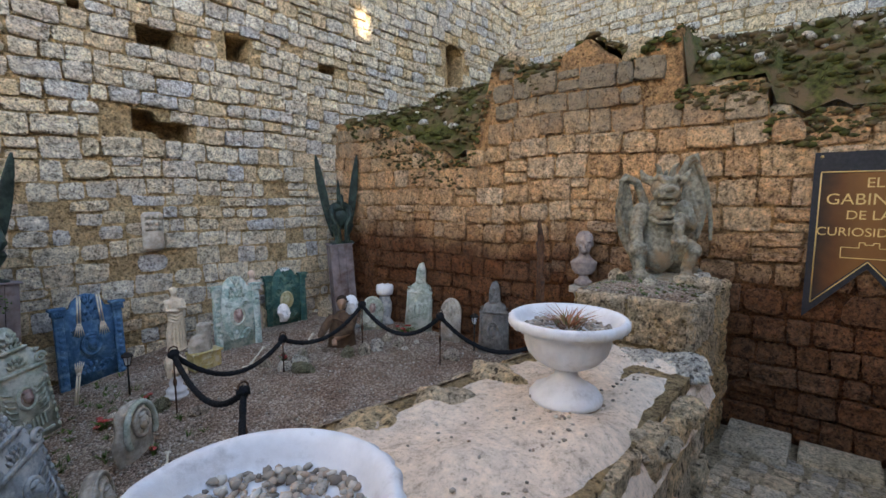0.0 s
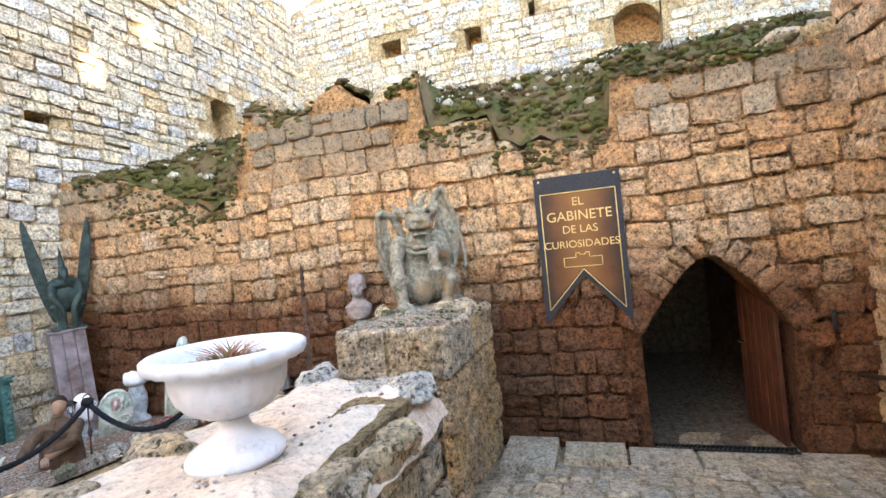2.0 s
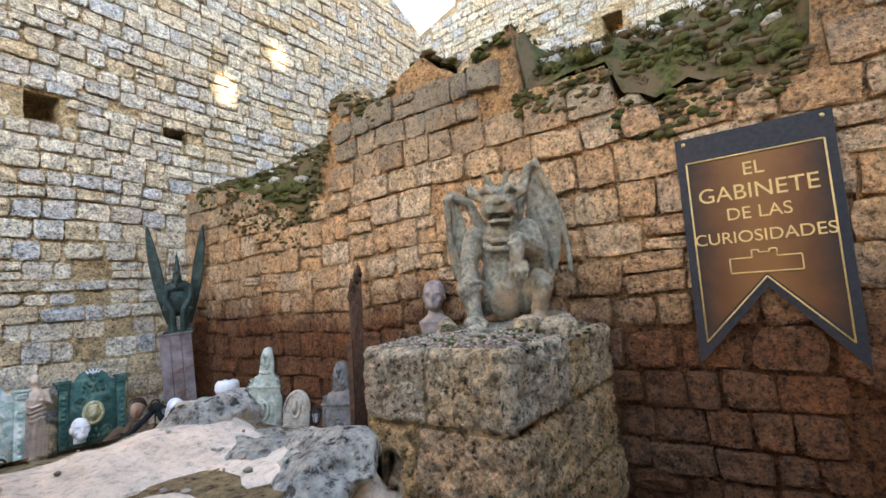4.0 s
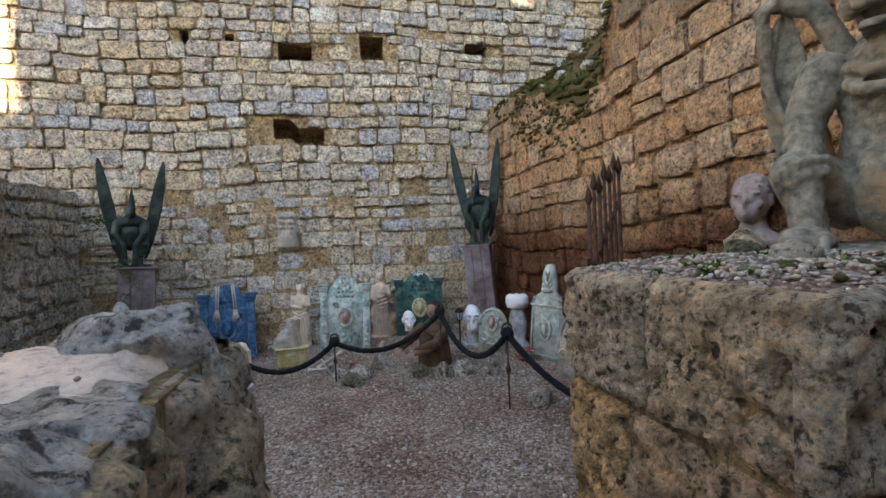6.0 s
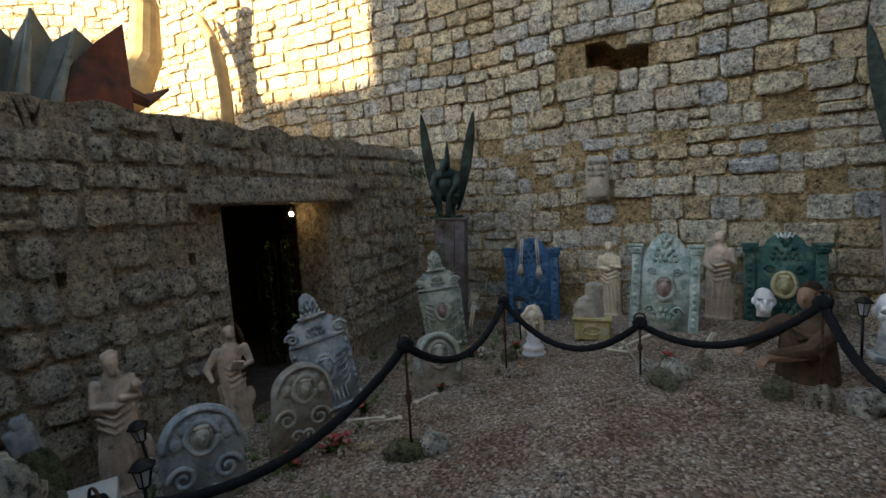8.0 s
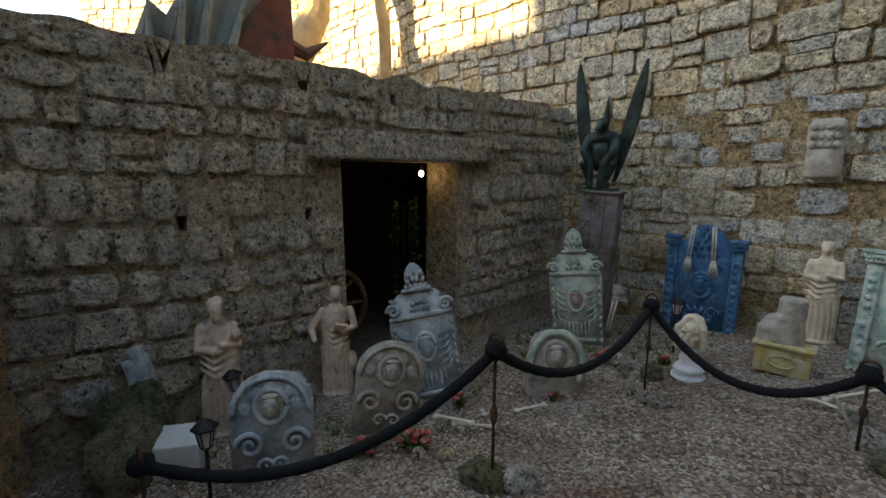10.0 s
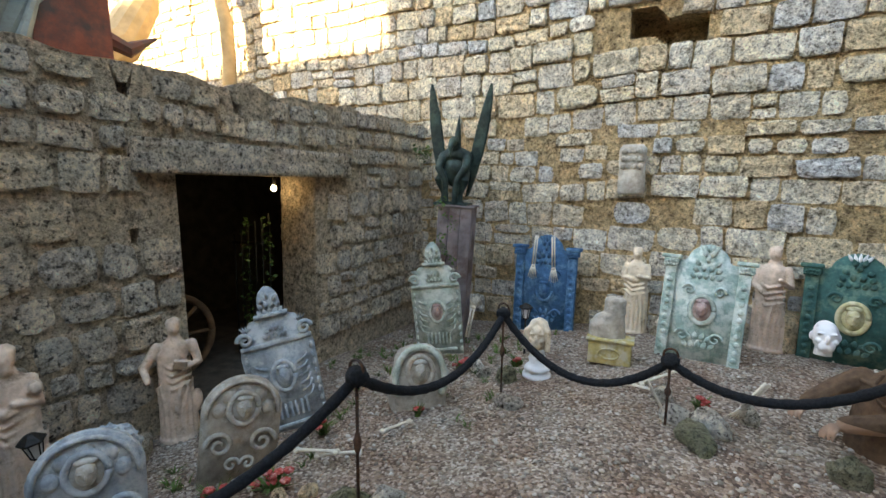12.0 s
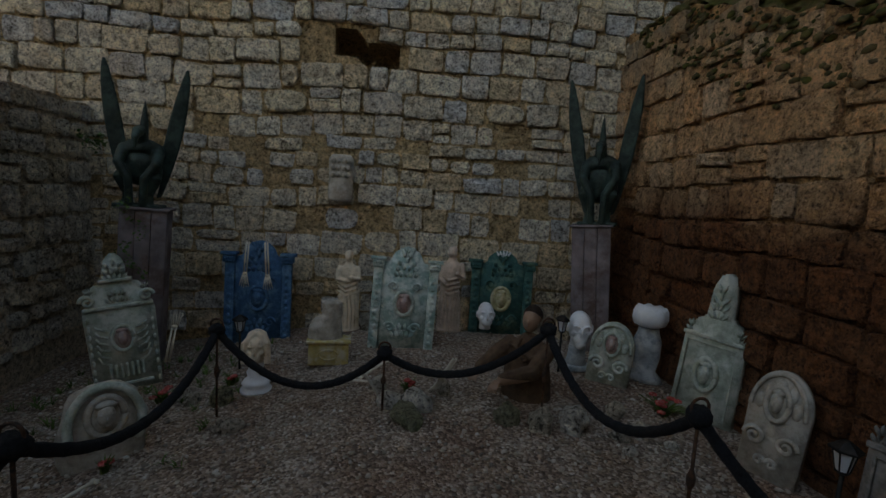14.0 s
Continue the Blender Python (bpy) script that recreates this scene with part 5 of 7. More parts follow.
def plinth(x, y, z0, z1, rz, w, label, tilt=0):
    e = thing("plinth", label, "plinth", pose(x, y, z0, 0, tilt, rz))
    h = z1 - z0
    for i in range(3):
        for s in (-1, 1):
            bm = bmesh.new()
            add_box(bm, (-w / 2 + w / 6 + i * w / 3, s * (w / 2 - 0.015), h / 2), (w / 3 - 0.006, 0.03, h), 0.004)
            part("board", bm, PLANK, e)
            bm = bmesh.new()
            add_box(bm, (s * (w / 2 - 0.015), -w / 2 + 0.045 + w / 6 - 0.03 + i * (w - 0.06) / 3, h / 2), (0.03, (w - 0.06) / 3 - 0.006, h), 0.004)
            part("board", bm, PLANK, e)
    bm = bmesh.new()
    add_box(bm, (0, 0, h + 0.012), (w + 0.04, w + 0.04, 0.025), 0.004)
    part("top_board", bm, PLANK, e)
    return e


plinth(2.97, 8.6, 0.17, 1.6, -25, 0.42, "tall box plinth of weathered grey boards", -4)
fused("winged_statue", winged_bm(), BRONZE, "dark green winged figure on a board plinth", "statue", pose(2.92, 8.6, 1.62, 0, -2, -28) @ Matrix.Diagonal((1, 1, 1.12, 1)), 0.013, 0.004, "winged statues")
plinth(-2.08, 8.5, -0.22, 1.52, 18, 0.42, "tall box plinth of weathered grey boards with ivy", 3)
fused("winged_statue", winged_bm(), BRONZE, "dark green winged figure with a sprig of ivy", "statue", pose(-2.05, 8.5, 1.54, 0, 2, 14) @ Matrix.Diagonal((0.98, 1, 0.98, 1)), 0.013, 0.004, "winged statues")


def ivy(name, spots, size, label):
    """Many small leaves, each a bent leaf of four faces."""
    rnd = random.Random(len(spots))
    vs, fs = [], []
    for x, y, z in spots:
        m = Matrix.LocRotScale((x, y, z), Euler((rnd.uniform(-1, 1), rnd.uniform(-1, 1), rnd.uniform(0, 6.3))), Vector((1, 1, 1)) * size * rnd.uniform(0.6, 1.3))
        k = len(vs)
        vs += [tuple(m @ Vector(p)) for p in ((0, -0.5, 0), (0.45, -0.1, 0.1), (0, 0.6, 0.02), (-0.45, -0.1, 0.1), (0, 0, -0.06))]
        fs += [(k, k + 1, k + 4), (k + 1, k + 2, k + 4), (k + 2, k + 3, k + 4), (k + 3, k, k + 4)]
    me = bpy.data.meshes.new(name)
    me.from_pydata(vs, [], fs)
    me.materials.append(IVY)
    return tagged(new(name, me), label, "ivy", kind="stuff")


ivy("ivy", [(-1.98 + 0.1 * math.sin(i * 0.11) + rng.uniform(-0.07, 0.07), 8.23 + rng.uniform(-0.04, 0.02), 0.3 + 1.35 * i / 170) for i in range(170)], 0.035, "ivy trailing down the board plinth")
ivy("ivy", [(-2.38 + rng.uniform(-0.12, 0.14), 8.27 + rng.uniform(-0.04, 0.04), 2.16 + 0.06 * math.sin(i) + rng.uniform(-0.05, 0.05)) for i in range(70)], 0.04, "ivy sprig on the winged figure")


# ---- headstones ----
def stone_paint(name, base, worn, scale=7.0, at=0.52):
    return plain_mat(name, base, 0.3, 18, 0.85, grit=0.6, second=worn, second_scale=scale, second_at=at)


HS_GREY = stone_paint("pale_blue_grey_headstone", (0.3, 0.33, 0.35), (0.5, 0.52, 0.52))
HS_GREEN = stone_paint("lichen_green_headstone", (0.34, 0.38, 0.32), (0.56, 0.58, 0.52))
HS_BLUE = stone_paint("blue_painted_headstone", (0.045, 0.13, 0.25), (0.12, 0.24, 0.36), 9, 0.56)
HS_MINT = stone_paint("mint_white_headstone", (0.28, 0.38, 0.34), (0.58, 0.63, 0.58), 10, 0.5)
HS_TEAL = stone_paint("dark_teal_headstone", (0.035, 0.105, 0.095), (0.14, 0.22, 0.17), 6, 0.56)
HS_WARM = stone_paint("warm_grey_headstone", (0.36, 0.32, 0.27), (0.5, 0.46, 0.4))
HS_DARK = stone_paint("dark_grey_headstone", (0.15, 0.14, 0.13), (0.26, 0.24, 0.22))
HS_OCHRE = stone_paint("ochre_medallion", (0.4, 0.36, 0.2), (0.55, 0.5, 0.34))
HS_PINK = stone_paint("pinkish_medallion", (0.36, 0.24, 0.22), (0.5, 0.4, 0.36))


def outline_bm(pts, thick, bevel=0.012):
    """A slab with the given outline of (x, z), face at -y."""
    bm = bmesh.new()
    a = [bm.verts.new((x, -thick / 2, z)) for x, z in pts]
    f = bm.faces.new(a)
    r = bmesh.ops.extrude_face_region(bm, geom=[f])
    for v in [g for g in r["geom"] if isinstance(g, bmesh.types.BMVert)]:
        v.co.y += thick
    bmesh.ops.recalc_face_normals(bm, faces=bm.faces)
    bmesh.ops.bevel(bm, geom=bm.edges[:], offset=bevel, segments=2, affect="EDGES")
    return bm


def both(half):
    """A mirrored outline from its right half, from the foot up."""
    return [(x, z) for x, z in half] + [(-x, z) for x, z in half[::-1] if abs(x) > 1e-6]


def medallion(e, x, z, w, h, y, ring, face, seed=1):
    bm = bmesh.new()
    pts = [(x + w * math.cos(a), y - 0.012, z + h * math.sin(a)) for a in (2 * math.pi * i / 28 for i in range(29))]
    tube(bm, pts, 0.1 * (w + h), 8)
    ob = part("medallion_ring", bm, ring, e)
    bm = bmesh.new()
    blob(bm, (x, y, z), (w * 0.95, 0.025, h * 0.95), 0, 1, 0, 2)
    blob(bm, (x, y - 0.03, z + h * 0.05), (w * 0.5, 0.045, h * 0.62), 0.05, 3, seed, 3)
    blob(bm, (x, y - 0.065, z - h * 0.02), (w * 0.1, 0.02, h * 0.18), 0, 1, 0, 2)
    for s in (-1, 1):
        blob(bm, (x + s * w * 0.22, y - 0.06, z + h * 0.2), (w * 0.17, 0.014, h * 0.07), 0, 1, 0, 2)
    blob(bm, (x, y - 0.055, z - h * 0.32), (w * 0.2, 0.015, h * 0.06), 0, 1, 0, 2)
    blob(bm, (x, y - 0.025, z + h * 0.62), (w * 0.6, 0.03, h * 0.22), 0.3, 5, seed, 2)
    part("medallion_face", bm, face, ob)


def scroll(e, x, z, r, y, s, material, turns=1.4, thick=0.02):
    bm = bmesh.new()
    n = 34
    pts = [(x + s * r * (1 - 0.85 * i / n) * math.cos(i / n * 6.28 * turns), y - 0.01, z + r * (1 - 0.85 * i / n) * math.sin(i / n * 6.28 * turns)) for i in range(n + 1)]
    tube(bm, pts, [thick * (1 - 0.3 * i / n) for i in range(n + 1)], 8)
    part("scroll", bm, material, e)


LEAF = {}


def petals(e, material, x, y, z, w, h, rows=3, seed=0):
    """A crest of carved leaves, taller in the middle; each leaf is a piece."""
    if material.name not in LEAF:
        bm = bmesh.new()
        blob(bm, (0, 0, 0), (1, 1, 1), 0.25, 2, 2, 2)
        for v in bm.verts:
            v.co.x *= 1 - 0.55 * max(0, v.co.z)
            v.co.y += 0.25 * math.cos(v.co.x * 5)
        me = mesh_of("leaf", bm)
        me.materials.append(material)
        me.polygons.foreach_set("use_smooth", [True] * len(me.polygons))
        LEAF[material.name] = me
    for r in range(rows):
        n = 5 - r
        for k in range(n):
            f = (k - (n - 1) / 2) / max(1, (n - 1) / 2) if n > 1 else 0
            ob = new("leaf", LEAF[material.name])
            ob.parent = e
            ob.matrix_basis = Matrix.LocRotScale((x + f * w * 0.42 * (1 - r / rows * 0.5), y - 0.004 * r, z + h * (r + 0.5) / rows * (1 - 0.18 * abs(f))), Euler((0, f * 0.6, 0)), (w * 0.085, 0.02, h * 0.5 / rows))


def ornate_headstone(at, mat, face, label, w=0.52, h=0.95, palms=False):
    e = thing("headstone", label, "headstone", at, "headstones in the court")
    b = h * 0.66
    part("slab", outline_bm(both([(w * 0.46, -0.12), (w * 0.5, b * 0.9), (w * 0.46, b), (w * 0.36, b * 1.02), (w * 0.34, b * 1.22), (w * 0.2, b * 1.25), (w * 0.19, h * 0.86)]), 0.09), mat, e)
    bm = bmesh.new()
    add_box(bm, (0, -0.03, h * 0.84), (w * 0.46, 0.09, 0.03), 0.008)
    petals(e, mat, 0, -0.035, h * 0.84, w * 0.34, h * 0.17, 3, 3)
    part("palmette", outline_bm(both([(w * 0.13, h * 0.85), (w * 0.16, h * 0.92), (w * 0.13, h * 0.99), (w * 0.07, h * 1.03), (0.0, h * 1.05)]), 0.06), mat, e)
    part("crest", bm, mat, e)
    for s in (-1, 1):
        scroll(e, s * w * 0.4, b * 1.06, w * 0.1, -0.05, s, mat)
        petals(e, mat, s * w * 0.36, -0.03, b * 1.14, w * 0.14, h * 0.05, 1, 5)
        for k in range(9):
            bm = bmesh.new()
            blob(bm, (s * w * 0.44, -0.05, b * (0.05 + 0.1 * k)), (0.018, 0.014, b * 0.045), 0, 1, 0, 1)
            part("bead", bm, mat, e)
        for k in range(6):
            bm = bmesh.new()
            tube(bm, [(s * w * 0.2, -0.048, b * (0.3 + 0.08 * k)), (s * w * 0.32, -0.055, b * (0.34 + 0.08 * k)), (s * w * 0.36, -0.048, b * (0.42 + 0.07 * k))], 0.011, 6)
            part("carved_stem", bm, mat, e)
    bm = bmesh.new()
    add_box(bm, (0, -0.05, b * 0.97), (w * 0.96, 0.03, 0.035), 0.008)
    part("cornice", bm, mat, e)
    bm = bmesh.new()
    add_box(bm, (0, -0.05, b * 0.06), (w * 0.7, 0.02, 0.03), 0.006)
    part("foot_band", bm, mat, e)
    for k in range(7):
        bm = bmesh.new()
        add_box(bm, ((k - 3) * w * 0.075, -0.05, b * 0.22), (w * 0.04, 0.018, b * 0.16), 0.005)
        part("flute", bm, mat, e)
    petals(e, mat, 0, -0.05, b * 1.02, w * 0.34, h * 0.11, 2, 9)
    medallion(e, 0, b * 0.6, w * 0.15, w * 0.21, -0.05, mat, face)
    return e


def pillared_headstone(at, mat, med_ring, face, label, w=0.74, h=1.1, top=None):
    e = thing("headstone", label, "headstone", at, "headstones in the court")
    part("slab", outline_bm(both([(w * 0.42, -0.12), (w * 0.42, h * 0.86), (w * 0.24, h * 0.88), (w * 0.2, h * 0.96), (w * 0.1, h * 1.02), (0.0, h * 1.04)]), 0.1), mat, e)
    for s in (-1, 1):
        bm = bmesh.new()
        add_box(bm, (s * w * 0.4, -0.04, h * 0.4), (w * 0.13, 0.09, h * 0.86), 0.012)
        part("pilaster", bm, mat, e)
        bm = bmesh.new()
        add_box(bm, (s * w * 0.41, -0.045, h * 0.9), (w * 0.22, 0.14, h * 0.035), 0.008)
        add_box(bm, (s * w * 0.405, -0.045, h * 0.85), (w * 0.17, 0.12, h * 0.06), 0.012)
        petals(e, mat, s * w * 0.41, -0.1, h * 0.81, w * 0.16, h * 0.07, 2, 2)
        part("capital", bm, mat, e)
        for k in range(10):
            bm = bmesh.new()
            blob(bm, (s * w * 0.4, -0.088, h * (0.06 + 0.07 * k)), (w * 0.035, 0.014, h * 0.026), 0.2, 3, k, 2)
            part("carved_knob", bm, mat, e)
        scroll(e, s * w * 0.17, h * 0.62, w * 0.07, -0.06, s, mat, 1.3, 0.014)
        scroll(e, s * w * 0.18, h * 0.2, w * 0.08, -0.06, s, mat, 1.3, 0.014)
    petals(e, mat, 0, -0.05, h * 0.72, w * 0.36, h * 0.3, 4, 1)
    petals(e, top or mat, 0, -0.05, h * 0.96, w * 0.2, h * 0.09, 1, 1)
    petals(e, mat, 0, -0.05, h * 0.1, w * 0.36, h * 0.16, 2, 6)
    medallion(e, 0, h * 0.45, w * 0.13, w * 0.17, -0.06, med_ring, face, 3)
    return e


def round_headstone(at, mat, face, label, w=0.46, h=0.55, tall=1.0):
    e = thing("headstone", label, "headstone", at, "headstones in the court")
    r = w / 2
    half = [(r * 0.94, -0.12), (r * 0.98, h - r * tall)]
    half += [(r * math.cos(a), h - r * tall + r * tall * math.sin(a)) for a in (math.pi / 2 * k / 10 for k in range(1, 11))]
    half[-1] = (0.0, h)
    part("slab", outline_bm(both(half), 0.075), mat, e)
    bm = bmesh.new()
    tube(bm, [(r * 0.88 * math.cos(a), -0.045, h - r * tall + r * tall * 0.9 * math.sin(a)) for a in (math.pi * k / 24 for k in range(25))], 0.014, 8)
    part("rim", bm, mat, e)
    zc = h - r * tall
    for s in (-1, 1):
        scroll(e, s * r * 0.52, zc * 0.55, r * 0.34, -0.04, s, mat, 1.5, 0.018)
        scroll(e, s * r * 0.2, zc * 0.22, r * 0.2, -0.04, -s, mat, 1.2, 0.014)
    for k in range(5):
        a = math.pi * (0.08 + 0.21 * k)
        bm = bmesh.new()
        blob(bm, (r * 0.62 * math.cos(a), -0.035, zc + r * tall * 0.62 * math.sin(a)), (r * 0.17, 0.025, r * 0.2 * tall), 0.05, 2, k, 2)
        part("petal", bm, mat, e)
    medallion(e, 0, zc + r * 0.2 * tall, r * 0.36, r * 0.42 * tall, -0.04, mat, face)
    return e


def obelisk_headstone(at, mat, label, w=0.44, h=1.15):
    e = thing("headstone", label, "headstone", at, "headstones in the court")
    b = h * 0.58
    part("slab", outline_bm(both([(w * 0.5, -0.1), (w * 0.46, b * 0.98), (w * 0.36, b), (w * 0.34, b * 1.16), (w * 0.18, b * 1.2), (w * 0.16, h * 0.9), (w * 0.06, h)]), 0.16, 0.016), mat, e)
    petals(e, mat, 0, -0.08, b * 1.2, w * 0.3, h * 0.26, 4, 4)
    for s in (-1, 1):
        petals(e, mat, s * w * 0.36, -0.05, b * 0.98, w * 0.2, h * 0.1, 2, 7)
    bm = bmesh.new()
    add_box(bm, (0, -0.085, b * 0.98), (w * 0.94, 0.03, 0.03), 0.008)
    part("cornice", bm, mat, e)
    bm = bmesh.new()
    tube(bm, [(w * 0.4 * sx, -0.085, b * z) for sx, z in ((-1, 0.08), (1, 0.08), (0.95, 0.9), (-0.95, 0.9), (-1, 0.08))], 0.01, 6)
    part("panel_line", bm, mat, e)
    medallion(e, 0, b * 0.55, w * 0.17, w * 0.27, -0.085, mat, mat)
    return e


ornate_headstone(pose(-2.0, 5.9, -0.17, -9, -10, 52), HS_GREY, HS_GREY, "pale blue-grey ornate headstone leaning back", 0.56, 1.12)
ornate_headstone(pose(-1.8, 7.84, -0.12, -4, -6, 28), HS_GREEN, HS_PINK, "lichened ornate headstone with a leafy crest", 0.56, 1.22)
pillared_headstone(pose(-1.0, 9.02, -0.03, -4, 0, 3), HS_BLUE, HS_BLUE, HS_BLUE, "deep blue painted headstone with pilasters", 0.82, 1.17)
pillared_headstone(pose(0.72, 8.38, 0.17, -8, 2, -2), HS_MINT, HS_GREEN, HS_PINK, "mint-white headstone with pilasters and a shell crest", 0.76, 1.06)
pillared_headstone(pose(1.95, 9.04, 0.15, -3, 0, -6), HS_TEAL, HS_OCHRE, HS_OCHRE, "dark teal headstone with an ochre medallion", 0.82, 1.02, WHITE)
round_headstone(pose(-1.8, 5.22, -0.13, -5, 8, 62), HS_WARM, HS_WARM, "rounded warm grey headstone with scrolls", 0.5, 0.66)
round_headstone(pose(-1.82, 4.42, -0.13, -6, 0, 62), HS_GREY, HS_WARM, "rounded pale grey headstone with scrolls", 0.5, 0.66)
round_headstone(pose(2.68, 7.5, 0.17, -3, 4, -38), HS_GREEN, HS_PINK, "rounded lichened headstone with scrolls", 0.4, 0.6, 1.3)
round_headstone(pose(3.1, 6.05, 0.17, -10, 0, -66), HS_WARM, HS_WARM, "tall oval headstone leaning on the wall", 0.36, 0.7, 1.5)
obelisk_headstone(pose(3.2, 6.85, 0.17, -3, 3, -58), HS_GREEN, "tall pale stepped headstone with an oval medallion", 0.48, 1.2)
obelisk_headstone(pose(3.12, 5.2, 0.17, -2, 0, -66), HS_DARK, "dark grey stepped headstone by the wall", 0.46, 1.08)


def bow_stone(at):
    e = thing("headstone", "rough bowed headstone with a hooded face", "headstone", at, "headstones in the court")
    bm = bmesh.new()
    blob(bm, (0, 0.03, 0.2), (0.25, 0.09, 0.36), 0.18, 2, 5, 4)
    for v in bm.verts:
        v.co += noise.noise_vector(v.co * 12) * 0.01
    part("slab", bm, HS_WARM, e)
    bm = bmesh.new()
    tube(bm, [(0.2 * math.cos(a), -0.06, 0.28 + 0.26 * math.sin(a)) for a in (math.pi * k / 18 for k in range(-3, 22))], 0.028, 8)
    part("hood", bm, HS_GREEN, e)
    medallion(e, 0, 0.34, 0.1, 0.13, -0.06, HS_WARM, HS_WARM, 6)
    return e


bow_stone(pose(-1.2, 6.5, -0.06, -4, 0, 38))


# ---- statues ----
def robed_bm(h, lean=0.0, arm="across", wide=1.0, beard=False):
    """A robed standing figure, facing -y."""
    bm = bmesh.new()
    k = h
    prof = [(0, 0, 0.0, 0.15, 0.12), (0, 0, 0.03, 0.15, 0.125), (0, 0, 0.05, 0.12, 0.1), (0, 0, 0.25, 0.105, 0.095), (lean * 0.02, 0, 0.45, 0.11, 0.095), (lean * 0.03, 0, 0.6, 0.1, 0.085), (lean * 0.02, 0, 0.72, 0.112, 0.085), (lean * 0.01, 0, 0.79, 0.1, 0.07), (0, 0, 0.84, 0.05, 0.045), (0, 0, 0.87, 0.04, 0.04)]
    loft(bm, [(x * k, y * k, z * k, a * k * wide, b * k) for x, y, z, a, b in prof], 18)
    for i in range(11):
        a = math.pi * (0.95 + 0.12 * i + 0.05)
        x, y = math.cos(a) * 0.125 * wide, math.sin(a) * 0.1
        tube(bm, [(x * k, y * k, 0.04 * k), (x * 0.98 * k, y * 1.02 * k, 0.28 * k), (x * 0.85 * k + lean * 0.05 * k * math.sin(i), y * 1.0 * k, (0.45 + 0.02 * (i % 3)) * k)], [0.018 * k, 0.017 * k, 0.008 * k], 6)
    for i in range(4):
        z = 0.46 + 0.055 * i
        tube(bm, [(-0.12 * wide * k, -0.03 * k, (z + 0.05) * k), (-0.03 * k, -0.1 * k, (z - 0.01) * k), (0.1 * wide * k, -0.06 * k, (z + 0.03) * k)], 0.014 * k, 6)
    blob(bm, (0, -0.01 * k, 0.925 * k), (0.048 * k, 0.055 * k, 0.066 * k), 0.05, 3, 1, 3)
    blob(bm, (0, 0.012 * k, 0.95 * k), (0.054 * k, 0.056 * k, 0.055 * k), 0.25, 5, 2, 3)
    blob(bm, (0, -0.065 * k, 0.92 * k), (0.009 * k, 0.012 * k, 0.018 * k), 0, 1, 0, 2)
    if beard:
        blob(bm, (0, -0.045 * k, 0.875 * k), (0.032 * k, 0.03 * k, 0.045 * k), 0.2, 5, 3, 2)
    for s in (-1, 1):
        if arm == "across":
            pts = [(s * 0.1 * wide, 0, 0.78), (s * 0.125 * wide, -0.04, 0.65), (s * 0.03, -0.1, 0.66 + 0.02 * s)]
        elif arm == "book":
            pts = [(s * 0.12 * wide, 0, 0.78), (s * (0.16 + (0.06 if s < 0 else 0)) * wide, -0.03, 0.63), (s * (0.05 if s > 0 else 0.19), -0.12, 0.62 if s > 0 else 0.55)]
        else:
            pts = [(s * 0.1 * wide, 0, 0.78), (s * 0.13 * wide, -0.03, 0.63), (s * 0.06, -0.1, 0.7 if s > 0 else 0.56)]
        limb(bm, [tuple(c * k for c in p) for p in pts], [0.04 * k, 0.036 * k, 0.022 * k])
    if arm == "book":
        add_box(bm, (0.03 * k, -0.13 * k, 0.66 * k), (0.1 * k, 0.03 * k, 0.09 * k), turn=Euler((0.5, 0.2, 0)).to_quaternion())
        blob(bm, (0.13 * k, -0.02 * k, 0.3 * k), (0.05 * k, 0.06 * k, 0.1 * k), 0.1, 2, 3, 2)
    if beard:
        blob(bm, (0.12 * k, -0.08 * k, 0.75 * k), (0.035 * k, 0.035 * k, 0.05 * k), 0.3, 4, 4, 2)
        blob(bm, (0.15 * k, -0.04 * k, 0.25 * k), (0.04 * k, 0.06 * k, 0.12 * k), 0.2, 3, 4, 2)
    return bm


fused("robed_statue", robed_bm(1.08, 1, "across", 0.98, True), TERRA, "pinkish stone statue of a bearded robed figure", "statue", pose(-2.82, 4.42, -0.28, 0, 0, 72), 0.009, 0.006, "statues in the court")
fused("robed_statue", robed_bm(1.0, -1, "book", 1.0), TERRA, "pinkish stone statue of a robed figure with a book", "statue", pose(-2.82, 5.42, -0.28, 0, 0, 62), 0.009, 0.006, "statues in the court")
fused("robed_statue", robed_bm(0.98, 0.5, "across", 1.05), CREAM, "cream stone statue of a robed figure", "statue", pose(0.06, 9.02, 0.14, 0, 0, 4), 0.009, 0.006, "statues in the court")
fused("robed_statue", robed_bm(1.06, -0.8, "other", 1.05), TERRA, "pinkish stone statue of a draped figure", "statue", pose(1.32, 9.05, 0.17, 0, 0, -5), 0.009, 0.006, "statues in the court")


